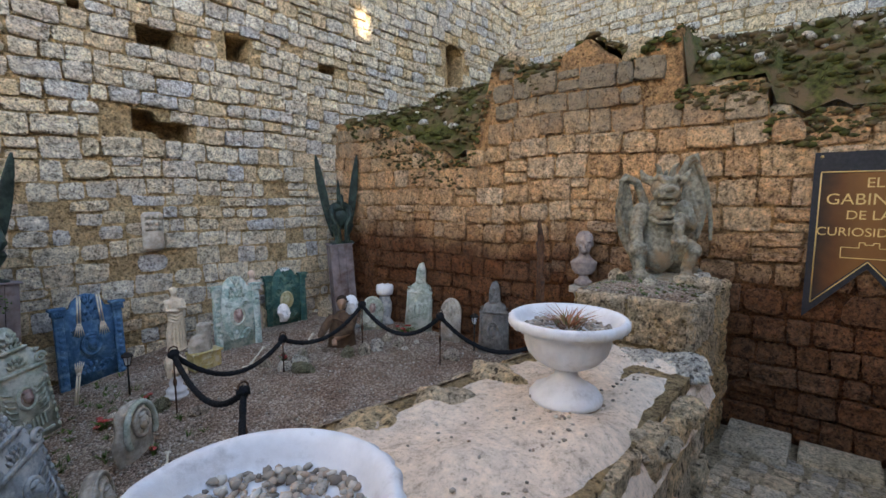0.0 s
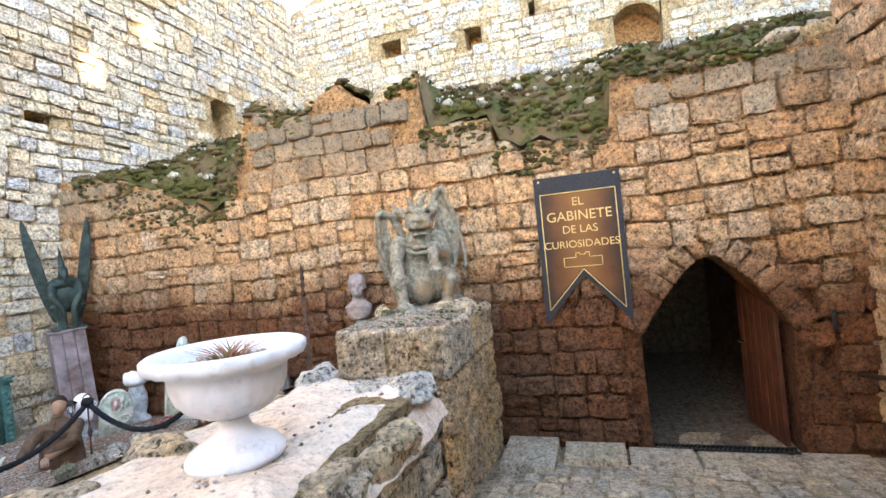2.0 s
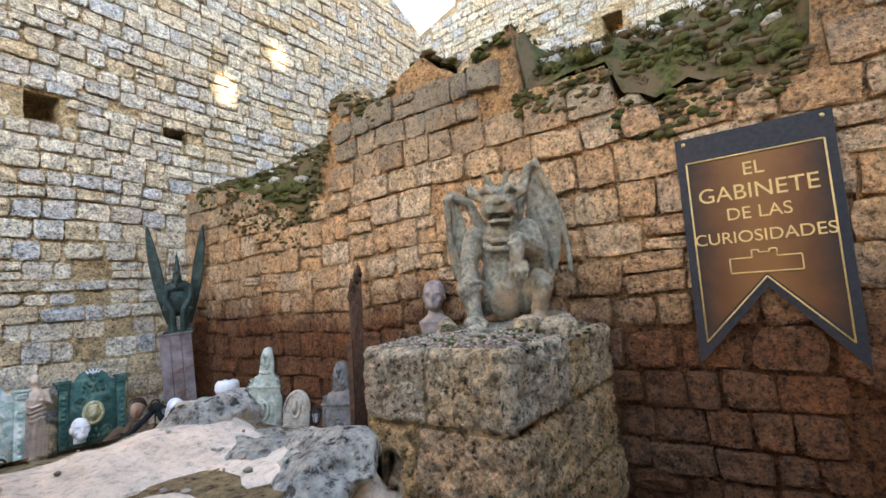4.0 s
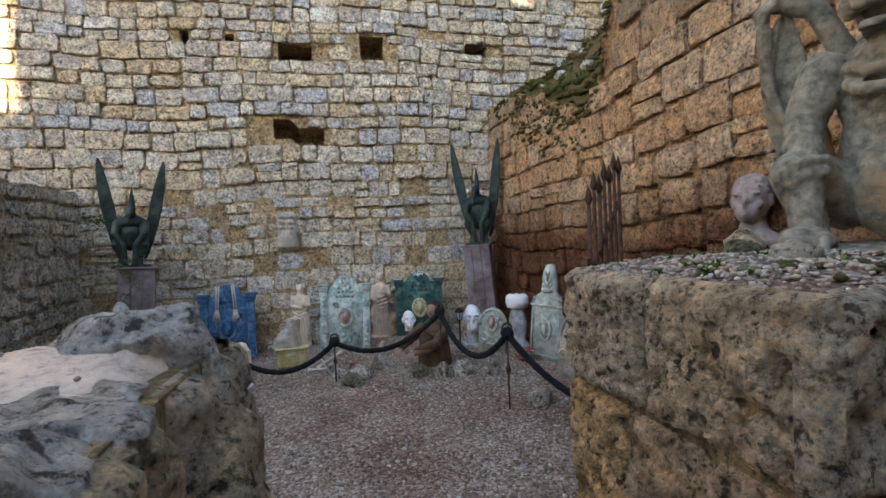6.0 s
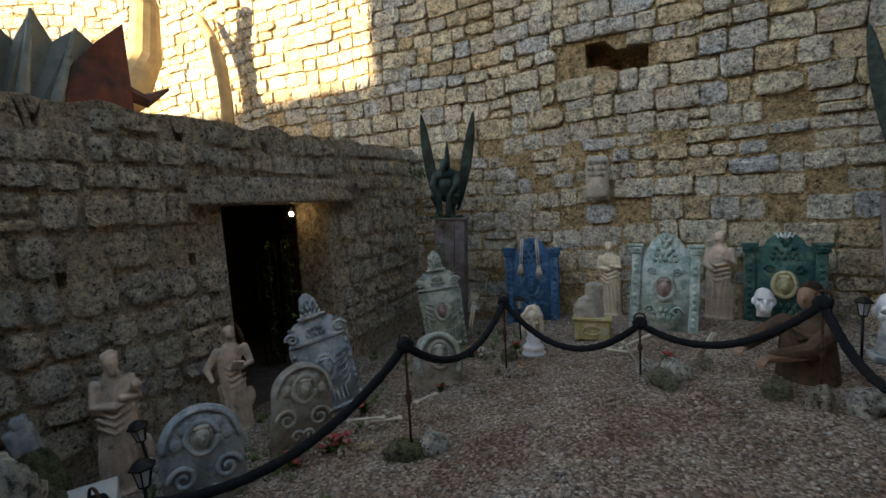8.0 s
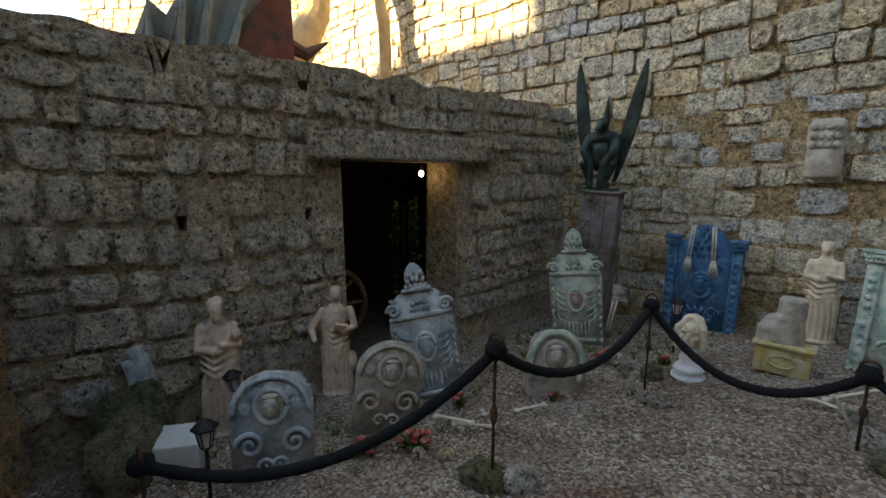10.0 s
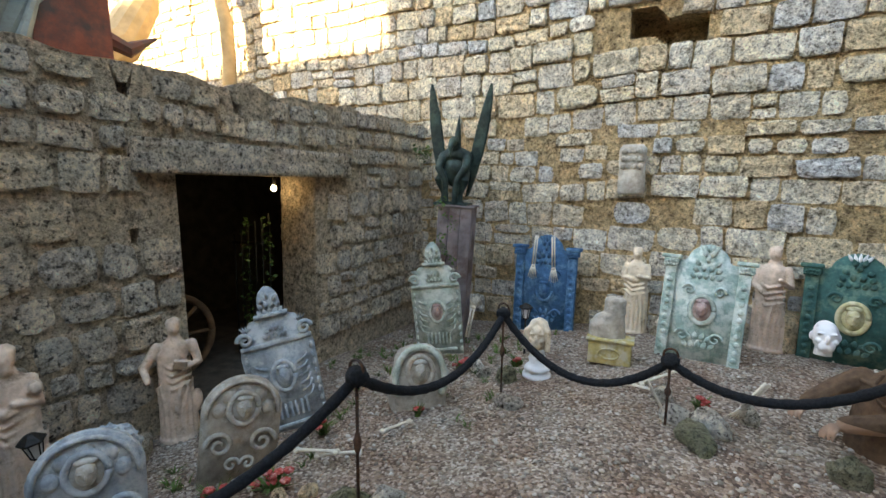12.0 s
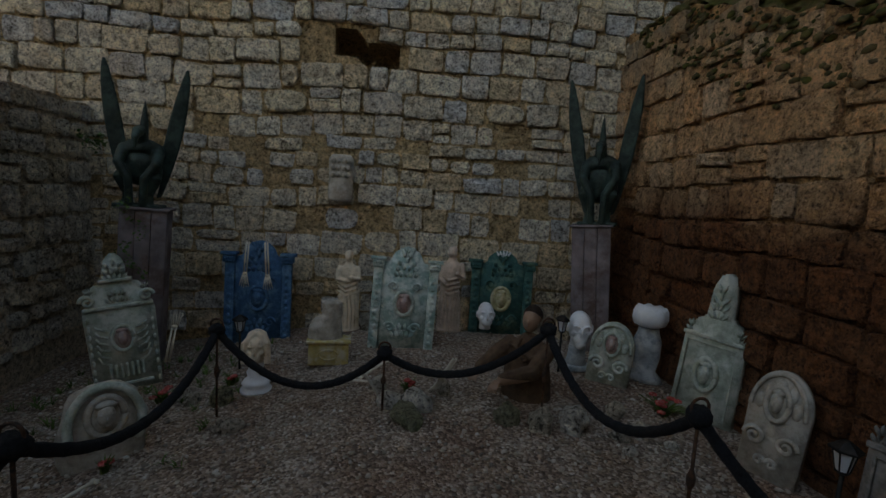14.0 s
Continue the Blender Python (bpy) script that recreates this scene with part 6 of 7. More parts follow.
def head_bm(s, style="bald"):
    bm = bmesh.new()
    blob(bm, (0, 0, 0.16 * s), (0.085 * s, 0.105 * s, 0.12 * s), 0.04, 2, 1, 4)
    blob(bm, (0, -0.06 * s, 0.09 * s), (0.06 * s, 0.06 * s, 0.06 * s), 0.05, 2, 2, 3)
    blob(bm, (0, -0.115 * s, 0.14 * s), (0.016 * s, 0.025 * s, 0.035 * s), 0, 1, 0, 2)
    for k in (-1, 1):
        blob(bm, (k * 0.038 * s, -0.085 * s, 0.185 * s), (0.03 * s, 0.02 * s, 0.012 * s), 0, 1, 0, 2)
        blob(bm, (k * 0.05 * s, -0.075 * s, 0.125 * s), (0.025 * s, 0.025 * s, 0.025 * s), 0, 1, 0, 2)
        blob(bm, (k * 0.088 * s, 0.0, 0.15 * s), (0.013 * s, 0.025 * s, 0.035 * s), 0, 1, 0, 2)
    blob(bm, (0, -0.105 * s, 0.085 * s), (0.03 * s, 0.014 * s, 0.01 * s), 0, 1, 0, 2)
    tube(bm, [(0, 0.02 * s, 0.1 * s), (0, 0.02 * s, 0.0)], [0.055 * s, 0.06 * s], 14)
    if style == "curly":
        blob(bm, (0, 0.02 * s, 0.2 * s), (0.1 * s, 0.11 * s, 0.1 * s), 0.35, 6, 3, 4)
    if style == "bust":
        blob(bm, (0, 0.02 * s, 0.205 * s), (0.092 * s, 0.108 * s, 0.09 * s), 0.2, 6, 3, 4)
        loft(bm, [(0, 0.02 * s, -0.2 * s, 0.09 * s, 0.07 * s), (0, 0.02 * s, -0.15 * s, 0.13 * s, 0.08 * s), (0, 0.02 * s, -0.06 * s, 0.15 * s, 0.09 * s), (0, 0.02 * s, 0.0, 0.07 * s, 0.065 * s), (0, 0.02 * s, 0.05 * s, 0.055 * s, 0.055 * s)], 18)
        lathe(bm, [(0.1 * s, -0.32 * s), (0.1 * s, -0.28 * s), (0.06 * s, -0.25 * s), (0.05 * s, -0.21 * s), (0.08 * s, -0.18 * s)], 18, (0, 0.02 * s, 0))
    if style == "glasses":
        for k in (-1, 1):
            tube(bm, [(k * 0.04 * s + 0.03 * s * math.cos(a), -0.112 * s, 0.165 * s + 0.026 * s * math.sin(a)) for a in (6.28 * i / 12 for i in range(13))], 0.006 * s, 6)
        blob(bm, (0, -0.08 * s, 0.05 * s), (0.045 * s, 0.04 * s, 0.045 * s), 0.2, 5, 1, 2)
    if style == "veil":
        blob(bm, (0, 0.03 * s, 0.17 * s), (0.11 * s, 0.1 * s, 0.15 * s), 0.1, 3, 3, 3)
        for k in (-1, 1):
            tube(bm, [(0, -0.02 * s, 0.3 * s), (k * 0.1 * s, -0.05 * s, 0.2 * s), (k * 0.1 * s, -0.05 * s, 0.02 * s)], 0.03 * s, 8)
    return bm


# column under the mauve bust, beside the pier
col = thing("column", "squat grey stone column against the brown wall", "column", pose(3.2, 3.86, 0.09))
bm = bmesh.new()
add_box(bm, (0, 0, 0.08), (0.3, 0.3, 0.16), 0.015)
part("base", bm, HS_WARM, col)
bm = bmesh.new()
lathe(bm, [(0.13, 0.16), (0.11, 0.22), (0.1, 1.1), (0.13, 1.18)], 20)
part("shaft", bm, HS_WARM, col)
bm = bmesh.new()
add_box(bm, (0, 0, 1.22), (0.28, 0.28, 0.09), 0.012)
part("capital", bm, HS_WARM, col)
fused("bust", head_bm(1.15, "bust"), BUSTMAT, "mauve-grey plaster bust of a young man on a column", "bust", pose(3.2, 3.86, 1.73, 0, 0, -62), 0.007, 0.002)

# white heads and masks
ped = thing("pedestal", "small white turned pedestal on the gravel", "pedestal", pose(-0.52, 7.42, 0.05))
bm = bmesh.new()
lathe(bm, [(0.13, 0), (0.13, 0.03), (0.1, 0.05), (0.12, 0.08), (0.1, 0.11), (0.07, 0.13), (0.08, 0.18), (0.06, 0.22), (0.075, 0.26)], 24)
part("foot", bm, WHITE, ped)
fused("veiled_head", head_bm(0.95, "veil"), CREAM, "cream veiled head on a white pedestal", "bust", pose(-0.52, 7.42, 0.3, 0, 0, 8), 0.007, 0.002)
fused("plaster_mask", head_bm(1.15, "bald"), WHITE, "white plaster mask face leaning at the teal headstone", "bust", pose(1.72, 8.72, 0.3, -6, 0, 0), 0.006, 0.002)
fused("white_bust", head_bm(1.35, "glasses"), WHITE, "white plaster head of a bald man with glasses", "bust", pose(2.52, 7.85, 0.4, 0, 0, -12), 0.006, 0.002)
block = thing("pedestal", "small grey stone base under the white head", "base", pose(2.52, 7.87, 0.17))
bm = bmesh.new()
add_box(bm, (0, 0, 0.03), (0.26, 0.24, 0.06), 0.015)
loft(bm, [(0, 0, 0.05, 0.11, 0.1), (0, 0, 0.14, 0.09, 0.08), (0, 0, 0.25, 0.08, 0.075)], 16)
part("block", bm, HS_GREY, block)
fused("stone_bust", head_bm(1.5, "curly"), HS_GREY, "grey stone curly head on the ground", "bust", pose(-2.4, 4.75, -0.22, 0, 0, 50), 0.008, 0.004)
neck = thing("torso_stand", "grey plaster neck and shoulders on the gravel", "stand", pose(3.12, 7.62, 0.17, 0, 0, -45))
bm = bmesh.new()
loft(bm, [(0, 0, 0, 0.17, 0.13), (0, 0, 0.05, 0.15, 0.12), (0, 0, 0.1, 0.1, 0.09), (0, 0, 0.25, 0.13, 0.1), (0, 0, 0.4, 0.13, 0.1), (0, 0, 0.48, 0.1, 0.09), (0, 0, 0.54, 0.09, 0.085)], 20)
part("neck", bm, HS_GREY, neck)
bm = bmesh.new()
lathe(bm, [(0.09, 0), (0.14, 0.02), (0.16, 0.08), (0.155, 0.15), (0.13, 0.19), (0.0, 0.19)], 32, (0, 0, 0), None)
for v in bm.verts:
    a = math.atan2(v.co.y, v.co.x)
    v.co.x *= 1 + 0.04 * math.sin(a * 9)
    v.co.y *= 1 + 0.04 * math.sin(a * 9)
    v.co.z += 0.012 * math.sin(a * 7) * (v.co.z > 0.1)
bowl = part("bowl", bm, WHITE, neck, "white crimped plaster bowl")
bowl.matrix_basis = pose(0, 0, 0.54)

# white block bust on a yellow plaster box
box = thing("plaster_box", "yellow ochre plaster box with a carved oval", "box", pose(0.02, 7.92, 0.14, 0, 0, 6))
YEL = plain_mat("yellow_ochre_plaster", (0.45, 0.36, 0.15), 0.3, 14, 0.85, grit=0.4, second=(0.5, 0.46, 0.34), second_scale=8)
bm = bmesh.new()
add_box(bm, (0, 0, 0.12), (0.38, 0.2, 0.24), 0.012)
part("body", bm, YEL, box)
bm = bmesh.new()
tube(bm, [(0.09 * math.cos(a), -0.105, 0.11 + 0.05 * math.sin(a)) for a in (6.28 * i / 20 for i in range(21))], 0.01, 6)
part("carved_oval", bm, YEL, box)
bm = bmesh.new()
add_box(bm, (0, -0.01, 0.235), (0.42, 0.22, 0.03), 0.008)
part("lid_moulding", bm, YEL, box)
bm = bmesh.new()
loft(bm, [(0, 0, 0, 0.17, 0.1), (0, 0, 0.12, 0.16, 0.1), (0.02, 0, 0.2, 0.13, 0.09), (0.06, 0, 0.24, 0.1, 0.08), (0.06, 0, 0.36, 0.095, 0.08), (0.06, 0, 0.38, 0.07, 0.06)], 14)
tagged(fused("torso_cast", bm, HS_WARM, "pale plaster torso cast standing on the yellow box", "cast", pose(-0.02, 7.93, 0.385, 0, 0, 6), 0.01, 0.004))

# marble block and leaning post in the corner
bm = bmesh.new()
add_box(bm, (0, 0, 0.14), (0.5, 0.26, 0.26), 0.015, rough=0.006)
ob = part("stone_block", bm, plain_mat("white_marble", (0.6, 0.58, 0.55), 0.12, 6, 0.6, grit=0.2))
ob.matrix_basis = pose(-2.5, 3.95, -0.25, 4, 0, 62)
tagged(ob, "white marble block lying in the corner", "block")
bm = bmesh.new()
add_box(bm, (0, 0, 0.36), (0.15, 0.12, 0.72), 0.02, rough=0.012)
add_box(bm, (0.03, 0, 0.74), (0.08, 0.1, 0.1), 0.02)
ob = part("stone_post", bm, HS_GREY)
ob.matrix_basis = pose(-2.9, 4.05, -0.28, 0, -14, 60)
tagged(ob, "grey stone post leaning in the corner", "post")

# plaque on the great wall
plaque = thing("wall_plaque", "weathered grey carved plaque on the great wall", "plaque", pose(-0.1, 9.2, 1.7))
bm = bmesh.new()
loft(bm, [(0, 0.02, 0, 0.13, 0.06), (0, 0.02, 0.04, 0.15, 0.075), (0, 0.02, 0.22, 0.15, 0.07), (0, 0.02, 0.26, 0.14, 0.06), (0, 0.02, 0.4, 0.15, 0.06), (0, 0.02, 0.52, 0.15, 0.055), (0, 0.02, 0.57, 0.11, 0.04)], 20)
part("block", bm, HS_WARM, plaque)
for i in range(12):
    bm = bmesh.new()
    blob(bm, (-0.09 + 0.06 * (i % 4), -0.035, 0.32 + 0.085 * (i // 4)), (0.034, 0.02, 0.036), 0.3, 4, i, 2)
    part("carving", bm, HS_WARM, plaque)

# ---- iron gate beside the pier ----
gate = thing("iron_gate", "rusty iron gate with spear tips beside the pier", "gate", pose(2.06, 3.85, 0.17, 0, 0, 35))
for i in range(7):
    x = 0.06 + i * 0.075
    top = 1.86 + 0.035 * i + 0.05 * (i % 2)
    bm = bmesh.new()
    tube(bm, [(x, 0, 0.05), (x, 0, top - 0.12)], 0.011, 8)
    lathe(bm, [(0.011, top - 0.12), (0.024, top - 0.09), (0.0, top)], 8, (x, 0, 0))
    part("bar", bm, RUST, gate)
for z in (0.15, 1.2):
    bm = bmesh.new()
    add_box(bm, (0.27, 0, z), (0.56, 0.014, 0.035), 0.003)
    part("cross_bar", bm, RUST, gate)
bm = bmesh.new()
tube(bm, [(0.0, 0.012, 1.3), (0.54, 0.012, 1.78)], 0.014, 8)
part("brace", bm, RUST, gate)
bm = bmesh.new()
add_box(bm, (0.0, 0, 0.72), (0.05, 0.04, 1.44), 0.004)
part("post", bm, RUST, gate)

# ---- room of the low building: bulb, iron gate with ivy, cart wheel ----
lamp = thing("light_bulb", "small lit bulb hanging in the dark doorway", "bulb", pose(-3.5, 6.98, 1.72))
BULB, nt, b = nodes("lit_bulb", 0.4)
b.inputs["Emission Color"].default_value = (1.0, 0.8, 0.5, 1)
b.inputs["Emission Strength"].default_value = 7.0
bm = bmesh.new()
blob(bm, (0, 0, 0), (0.03, 0.03, 0.035), 0, 1, 0, 3)
part("globe", bm, BULB, lamp)
bm = bmesh.new()
tube(bm, [(0, 0, 0.03), (0, 0, 0.1), (0.0, 0.02, 0.42)], [0.016, 0.016, 0.005])
part("socket", bm, IRON, lamp)
gate2 = thing("iron_gate", "dark iron gate with ivy inside the low doorway", "gate", pose(-3.62, 7.02, -0.32, 0, 0, 200))
for i in range(6):
    bm = bmesh.new()
    x = 0.03 + i * 0.09
    tube(bm, [(x, 0, 0.05), (x, 0, 1.75 - 0.05 * i)], 0.011, 8)
    part("bar", bm, IRON, gate2)
for z in (0.2, 1.4):
    bm = bmesh.new()
    add_box(bm, (0.25, 0, z), (0.52, 0.014, 0.035), 0.003)
    part("cross_bar", bm, IRON, gate2)
ivy("ivy", [(-3.6 - 0.25 * ((i * 7) % 2) + rng.uniform(-0.05, 0.05), 6.95 - 0.1 * ((i * 7) % 2) + rng.uniform(-0.06, 0.06), -0.2 + 1.6 * rng.random()) for i in range(220)], 0.045, "ivy climbing the iron gate")
OLDWOOD = plain_mat("old_brown_wood", (0.16, 0.1, 0.06), 0.4, 8, 0.85, grit=0.4)
wheel = thing("cart_wheel", "old wooden cart wheel in the dark room", "wheel", pose(-4.2, 6.1, 0.1, 90, 0, 80))
bm = bmesh.new()
tube(bm, [(0.45 * math.cos(a), 0.45 * math.sin(a), 0) for a in (6.2832 * i / 32 for i in range(33))], 0.04, 8)
part("rim", bm, OLDWOOD, wheel)
for i in range(8):
    bm = bmesh.new()
    a = 6.2832 * i / 8
    tube(bm, [(0.06 * math.cos(a), 0.06 * math.sin(a), 0), (0.43 * math.cos(a), 0.43 * math.sin(a), 0)], 0.022, 8)
    part("spoke", bm, OLDWOOD, wheel)
bm = bmesh.new()
lathe(bm, [(0.07, -0.06), (0.08, 0), (0.07, 0.06)], 16)
part("hub", bm, OLDWOOD, wheel)

# ---- stakes and the black rope ----
ROPE = plain_mat("black_plush_rope", (0.012, 0.013, 0.016), 0.5, 60, 0.95, grit=1.0)
STAKES = [(-1.62, 3.72, 0.36), (-0.74, 5.22, 0.8), (-0.68, 6.98, 0.72), (0.6, 6.86, 0.62), (1.8, 6.68, 0.9), (2.16, 5.45, 0.86), (3.05, 4.4, 0.5)]
knots = []
for i, (x, y, z) in enumerate(STAKES):
    g = G(x, y)
    e = thing("rope_stake", "thin rusty iron stake holding the black rope", "stake", pose(x, y, g), "stakes of the rope barrier")
    h = z - g
    bm = bmesh.new()
    tube(bm, [(0, 0, -0.06), (0, 0, h + 0.02)], 0.009, 8)
    part("rod", bm, RUST, e)
    bm = bmesh.new()
    lathe(bm, [(0.008, h * 0.45), (0.02, h * 0.5), (0.022, h * 0.55), (0.008, h * 0.62)], 10)
    part("collar", bm, RUST, e)
    bm = bmesh.new()
    tube(bm, [(0.045 * math.cos(a), 0, h + 0.05 + 0.045 * math.sin(a)) for a in (6.2832 * k / 16 for k in range(17))], 0.008, 8)
    part("ring", bm, RUST, e)
    bm = bmesh.new()
    blob(bm, (0, 0, h + 0.005), (0.06, 0.06, 0.055), 0.25, 4, i, 3)
    ob = part("rope_knot", bm, ROPE)
    ob.matrix_basis = pose(x, y, g)
    tagged(ob, "fat black rope knot on a stake", "knot", "knots of the rope barrier")
    knots.append(Vector((x, y, z)))
for i, (a, b2) in enumerate(zip(knots, knots[1:])):
    sag = (0.3, 0.3, 0.34, 0.24, 0.34, 0.3)[i]
    pts = []
    for k in range(41):
        f = k / 40
        p = a.lerp(b2, f)
        p.z -= sag * 4 * f * (1 - f)
        pts.append(p)
    for p in pts:
        p.z = max(p.z, G(p.x, p.y) + 0.035)
    bm = bmesh.new()
    tube(bm, pts, [0.03 + 0.0025 * math.sin(k * 2.4) for k in range(41)], 10)
    tagged(part("barrier_rope", bm, ROPE), "thick black plush rope sagging between stakes", "rope", "ropes of the barrier")

# ---- lanterns on spikes ----
GLASS, nt, b = nodes("milky_lantern_glass", 0.2)
b.inputs["Base Color"].default_value = (0.75, 0.8, 0.85, 1)
b.inputs["Transmission Weight"].default_value = 0.3


def lantern(x, y, h, label, tilt=0):
    e = thing("garden_lantern", label, "lantern", pose(x, y, G(x, y), tilt, 0, 20), "garden lanterns")
    bm = bmesh.new()
    tube(bm, [(0, 0, -0.05), (0, 0, h)], 0.011, 8)
    part("spike", bm, IRON, e)
    bm = bmesh.new()
    lathe(bm, [(0.028, h), (0.05, h + 0.11)], 6)
    glass = part("glass", bm, GLASS, e, "milky glass", smooth=False)
    bm = bmesh.new()
    lathe(bm, [(0.012, h - 0.02), (0.034, h - 0.005), (0.034, h + 0.004)], 6)
    part("cup", bm, IRON, e, smooth=False)
    bm = bmesh.new()
    lathe(bm, [(0.072, h + 0.11), (0.072, h + 0.122), (0.05, h + 0.14), (0.02, h + 0.16), (0.0, h + 0.165)], 6)
    part("cap", bm, IRON, e, smooth=False)
    for k in range(6):
        a = 6.2832 * k / 6
        bm = bmesh.new()
        tube(bm, [(0.03 * math.cos(a), 0.03 * math.sin(a), h), (0.052 * math.cos(a), 0.052 * math.sin(a), h + 0.11)], 0.004, 6)
        part("rib", bm, IRON, glass)


lantern(-1.82, 4.05, 0.36, "black six-sided garden lantern on a spike")
lantern(-2.62, 4.52, 0.4, "black six-sided garden lantern leaning by a statue", 10)
lantern(-0.86, 8.0, 0.4, "black six-sided garden lantern near the blue headstone")
lantern(2.3, 7.75, 0.42, "black six-sided garden lantern behind the figure")
lantern(2.96, 5.45, 0.42, "black six-sided garden lantern by the dark headstone")

# ---- the figure rising from the ground: a plain dummy ----


def dummy_mat():
    """Brown cloth, with tan clay on the face and on the hands, dark hair on the crown."""
    m, nt, b = nodes("brown_cloth_and_clay", 0.9)
    tc = nt.nodes.new("ShaderNodeTexCoord")
    sep = nt.nodes.new("ShaderNodeSeparateXYZ")
    nt.links.new(tc.outputs["Object"], sep.inputs[0])
    x, y, z = sep.outputs
    face = calc(nt, "MULTIPLY", calc(nt, "GREATER_THAN", z, 0.63), calc(nt, "LESS_THAN", calc(nt, "MULTIPLY_ADD", y, 0.8, z), 0.79))
    hand = calc(nt, "MULTIPLY", calc(nt, "LESS_THAN", z, 0.285), calc(nt, "LESS_THAN", y, -0.335))
    cloth = ramp(nt, noise_tex(nt, tc.outputs["Object"], 14, 5), [(0.3, (0.06, 0.035, 0.022)), (0.7, (0.13, 0.08, 0.05))])
    cloth = mix(nt, "MIX", calc(nt, "GREATER_THAN", z, 0.63), cloth, (0.03, 0.018, 0.012))
    nt.links.new(mix(nt, "MIX", calc(nt, "MAXIMUM", face, hand), cloth, (0.32, 0.2, 0.14)), b.inputs["Base Color"])
    bump(nt, b, noise_tex(nt, tc.outputs["Object"], 40, 5), 0.4, 0.01)
    return m


HABIT = dummy_mat()
bm = bmesh.new()
loft(bm, [(0, 0, 0, 0.27, 0.21), (0, 0, 0.2, 0.25, 0.2), (0, -0.02, 0.36, 0.23, 0.17), (0, -0.02, 0.5, 0.22, 0.14), (0, 0, 0.57, 0.12, 0.1), (0, 0, 0.62, 0.07, 0.07)], 20)
blob(bm, (0, -0.02, 0.76), (0.085, 0.1, 0.12), 0.05, 2, 1, 3)
blob(bm, (0.01, 0.03, 0.8), (0.1, 0.1, 0.1), 0.15, 4, 2, 3)
blob(bm, (0, -0.12, 0.75), (0.016, 0.02, 0.03), 0, 1, 0, 2)
limb(bm, [(-0.2, -0.02, 0.5), (-0.32, -0.12, 0.4), (-0.42, -0.3, 0.3)], [0.085, 0.08, 0.06])
limb(bm, [(0.2, -0.04, 0.48), (0.12, -0.28, 0.34), (-0.14, -0.38, 0.26)], [0.085, 0.08, 0.06])
for bx, by, bz in ((-0.44, -0.35, 0.26), (-0.2, -0.42, 0.22)):
    blob(bm, (bx, by, bz), (0.045, 0.055, 0.03), 0.1, 3, 1, 2)
    for k in range(4):
        tube(bm, [(bx - 0.035 + 0.023 * k, by - 0.03, bz), (bx - 0.04 + 0.026 * k, by - 0.09, bz - 0.02), (bx - 0.04 + 0.026 * k, by - 0.105, bz - 0.06)], [0.013, 0.012, 0.008], 6)
for v, turns in ((0.0, 1),):
    tube(bm, [(0.19 * math.cos(a), -0.03 + 0.17 * math.sin(a), 0.47 + 0.05 * math.sin(a * 2)) for a in (6.2832 * i / 24 for i in range(25))], 0.016, 8)
    tube(bm, [(-0.05, -0.13, 0.6), (-0.1, -0.19, 0.48), (0.0, -0.2, 0.4), (0.1, -0.18, 0.46)], 0.014, 8)
dummy = fused("kneeling_dummy", bm, HABIT, "brown-robed dummy rising out of the ground", "dummy", pose(1.82, 7.2, 0.16, 0, 0, -30) @ Matrix.Diagonal((0.82, 0.82, 0.9, 1)), 0.008, 0.004)

# ---- bones, flowers ----
BONE = plain_mat("old_bone", (0.6, 0.54, 0.44), 0.15, 16, 0.7, grit=0.2)


def bone(x, y, z, length, rx, rz, label="old ivory bone lying on the stones"):
    bm = bmesh.new()
    tube(bm, [(-length / 2, 0, 0), (-length / 4, 0, 0.004), (length / 4, 0, 0.004), (length / 2, 0, 0)], [0.016, 0.011, 0.011, 0.016], 8)
    for s in (-1, 1):
        for k in (-1, 1):
            blob(bm, (s * length / 2, k * 0.013, 0), (0.018, 0.016, 0.016), 0.1, 3, 1, 2)
    ob = part("bone", bm, BONE)
    ob.matrix_basis = pose(x, y, z, 0, rx, rz)
    tagged(ob, label, "bone", "bones in the court")


bone(0.52, 7.4, 0.3, 0.34, -22, 30)
bone(0.42, 7.28, 0.22, 0.3, 0, -8)
bone(0.5, 7.1, 0.26, 0.26, 60, 20)
bone(-1.35, 5.5, 0.04, 0.3, -8, 15)
bone(-1.25, 5.6, 0.0, 0.28, 0, 40)
bone(-1.1, 6.05, 0.03, 0.24, 0, 70)


def skeleton_arm(at, label, h=0.5):
    e = thing("skeleton_arm", label, "skeleton arm", at, "skeleton arms")
    for s in (-1, 1):
        bm = bmesh.new()
        tube(bm, [(s * 0.014, 0, h), (s * 0.016, 0, h * 0.35)], [0.011, 0.009], 8)
        part("forearm_bone", bm, BONE, e)
    bm = bmesh.new()
    blob(bm, (0, 0, h * 0.32), (0.03, 0.014, 0.02), 0.2, 4, 1, 2)
    part("wrist", bm, BONE, e)
    for k in range(5):
        bm = bmesh.new()
        x = (k - 2) * 0.016
        tube(bm, [(x * 0.7, 0, h * 0.31), (x * 1.2, -0.006, h * 0.18), (x * 1.7, 0, h * (0.02 + 0.02 * abs(k - 2)))], [0.007, 0.007, 0.004], 6)
        part("finger", bm, BONE, e)
    return e


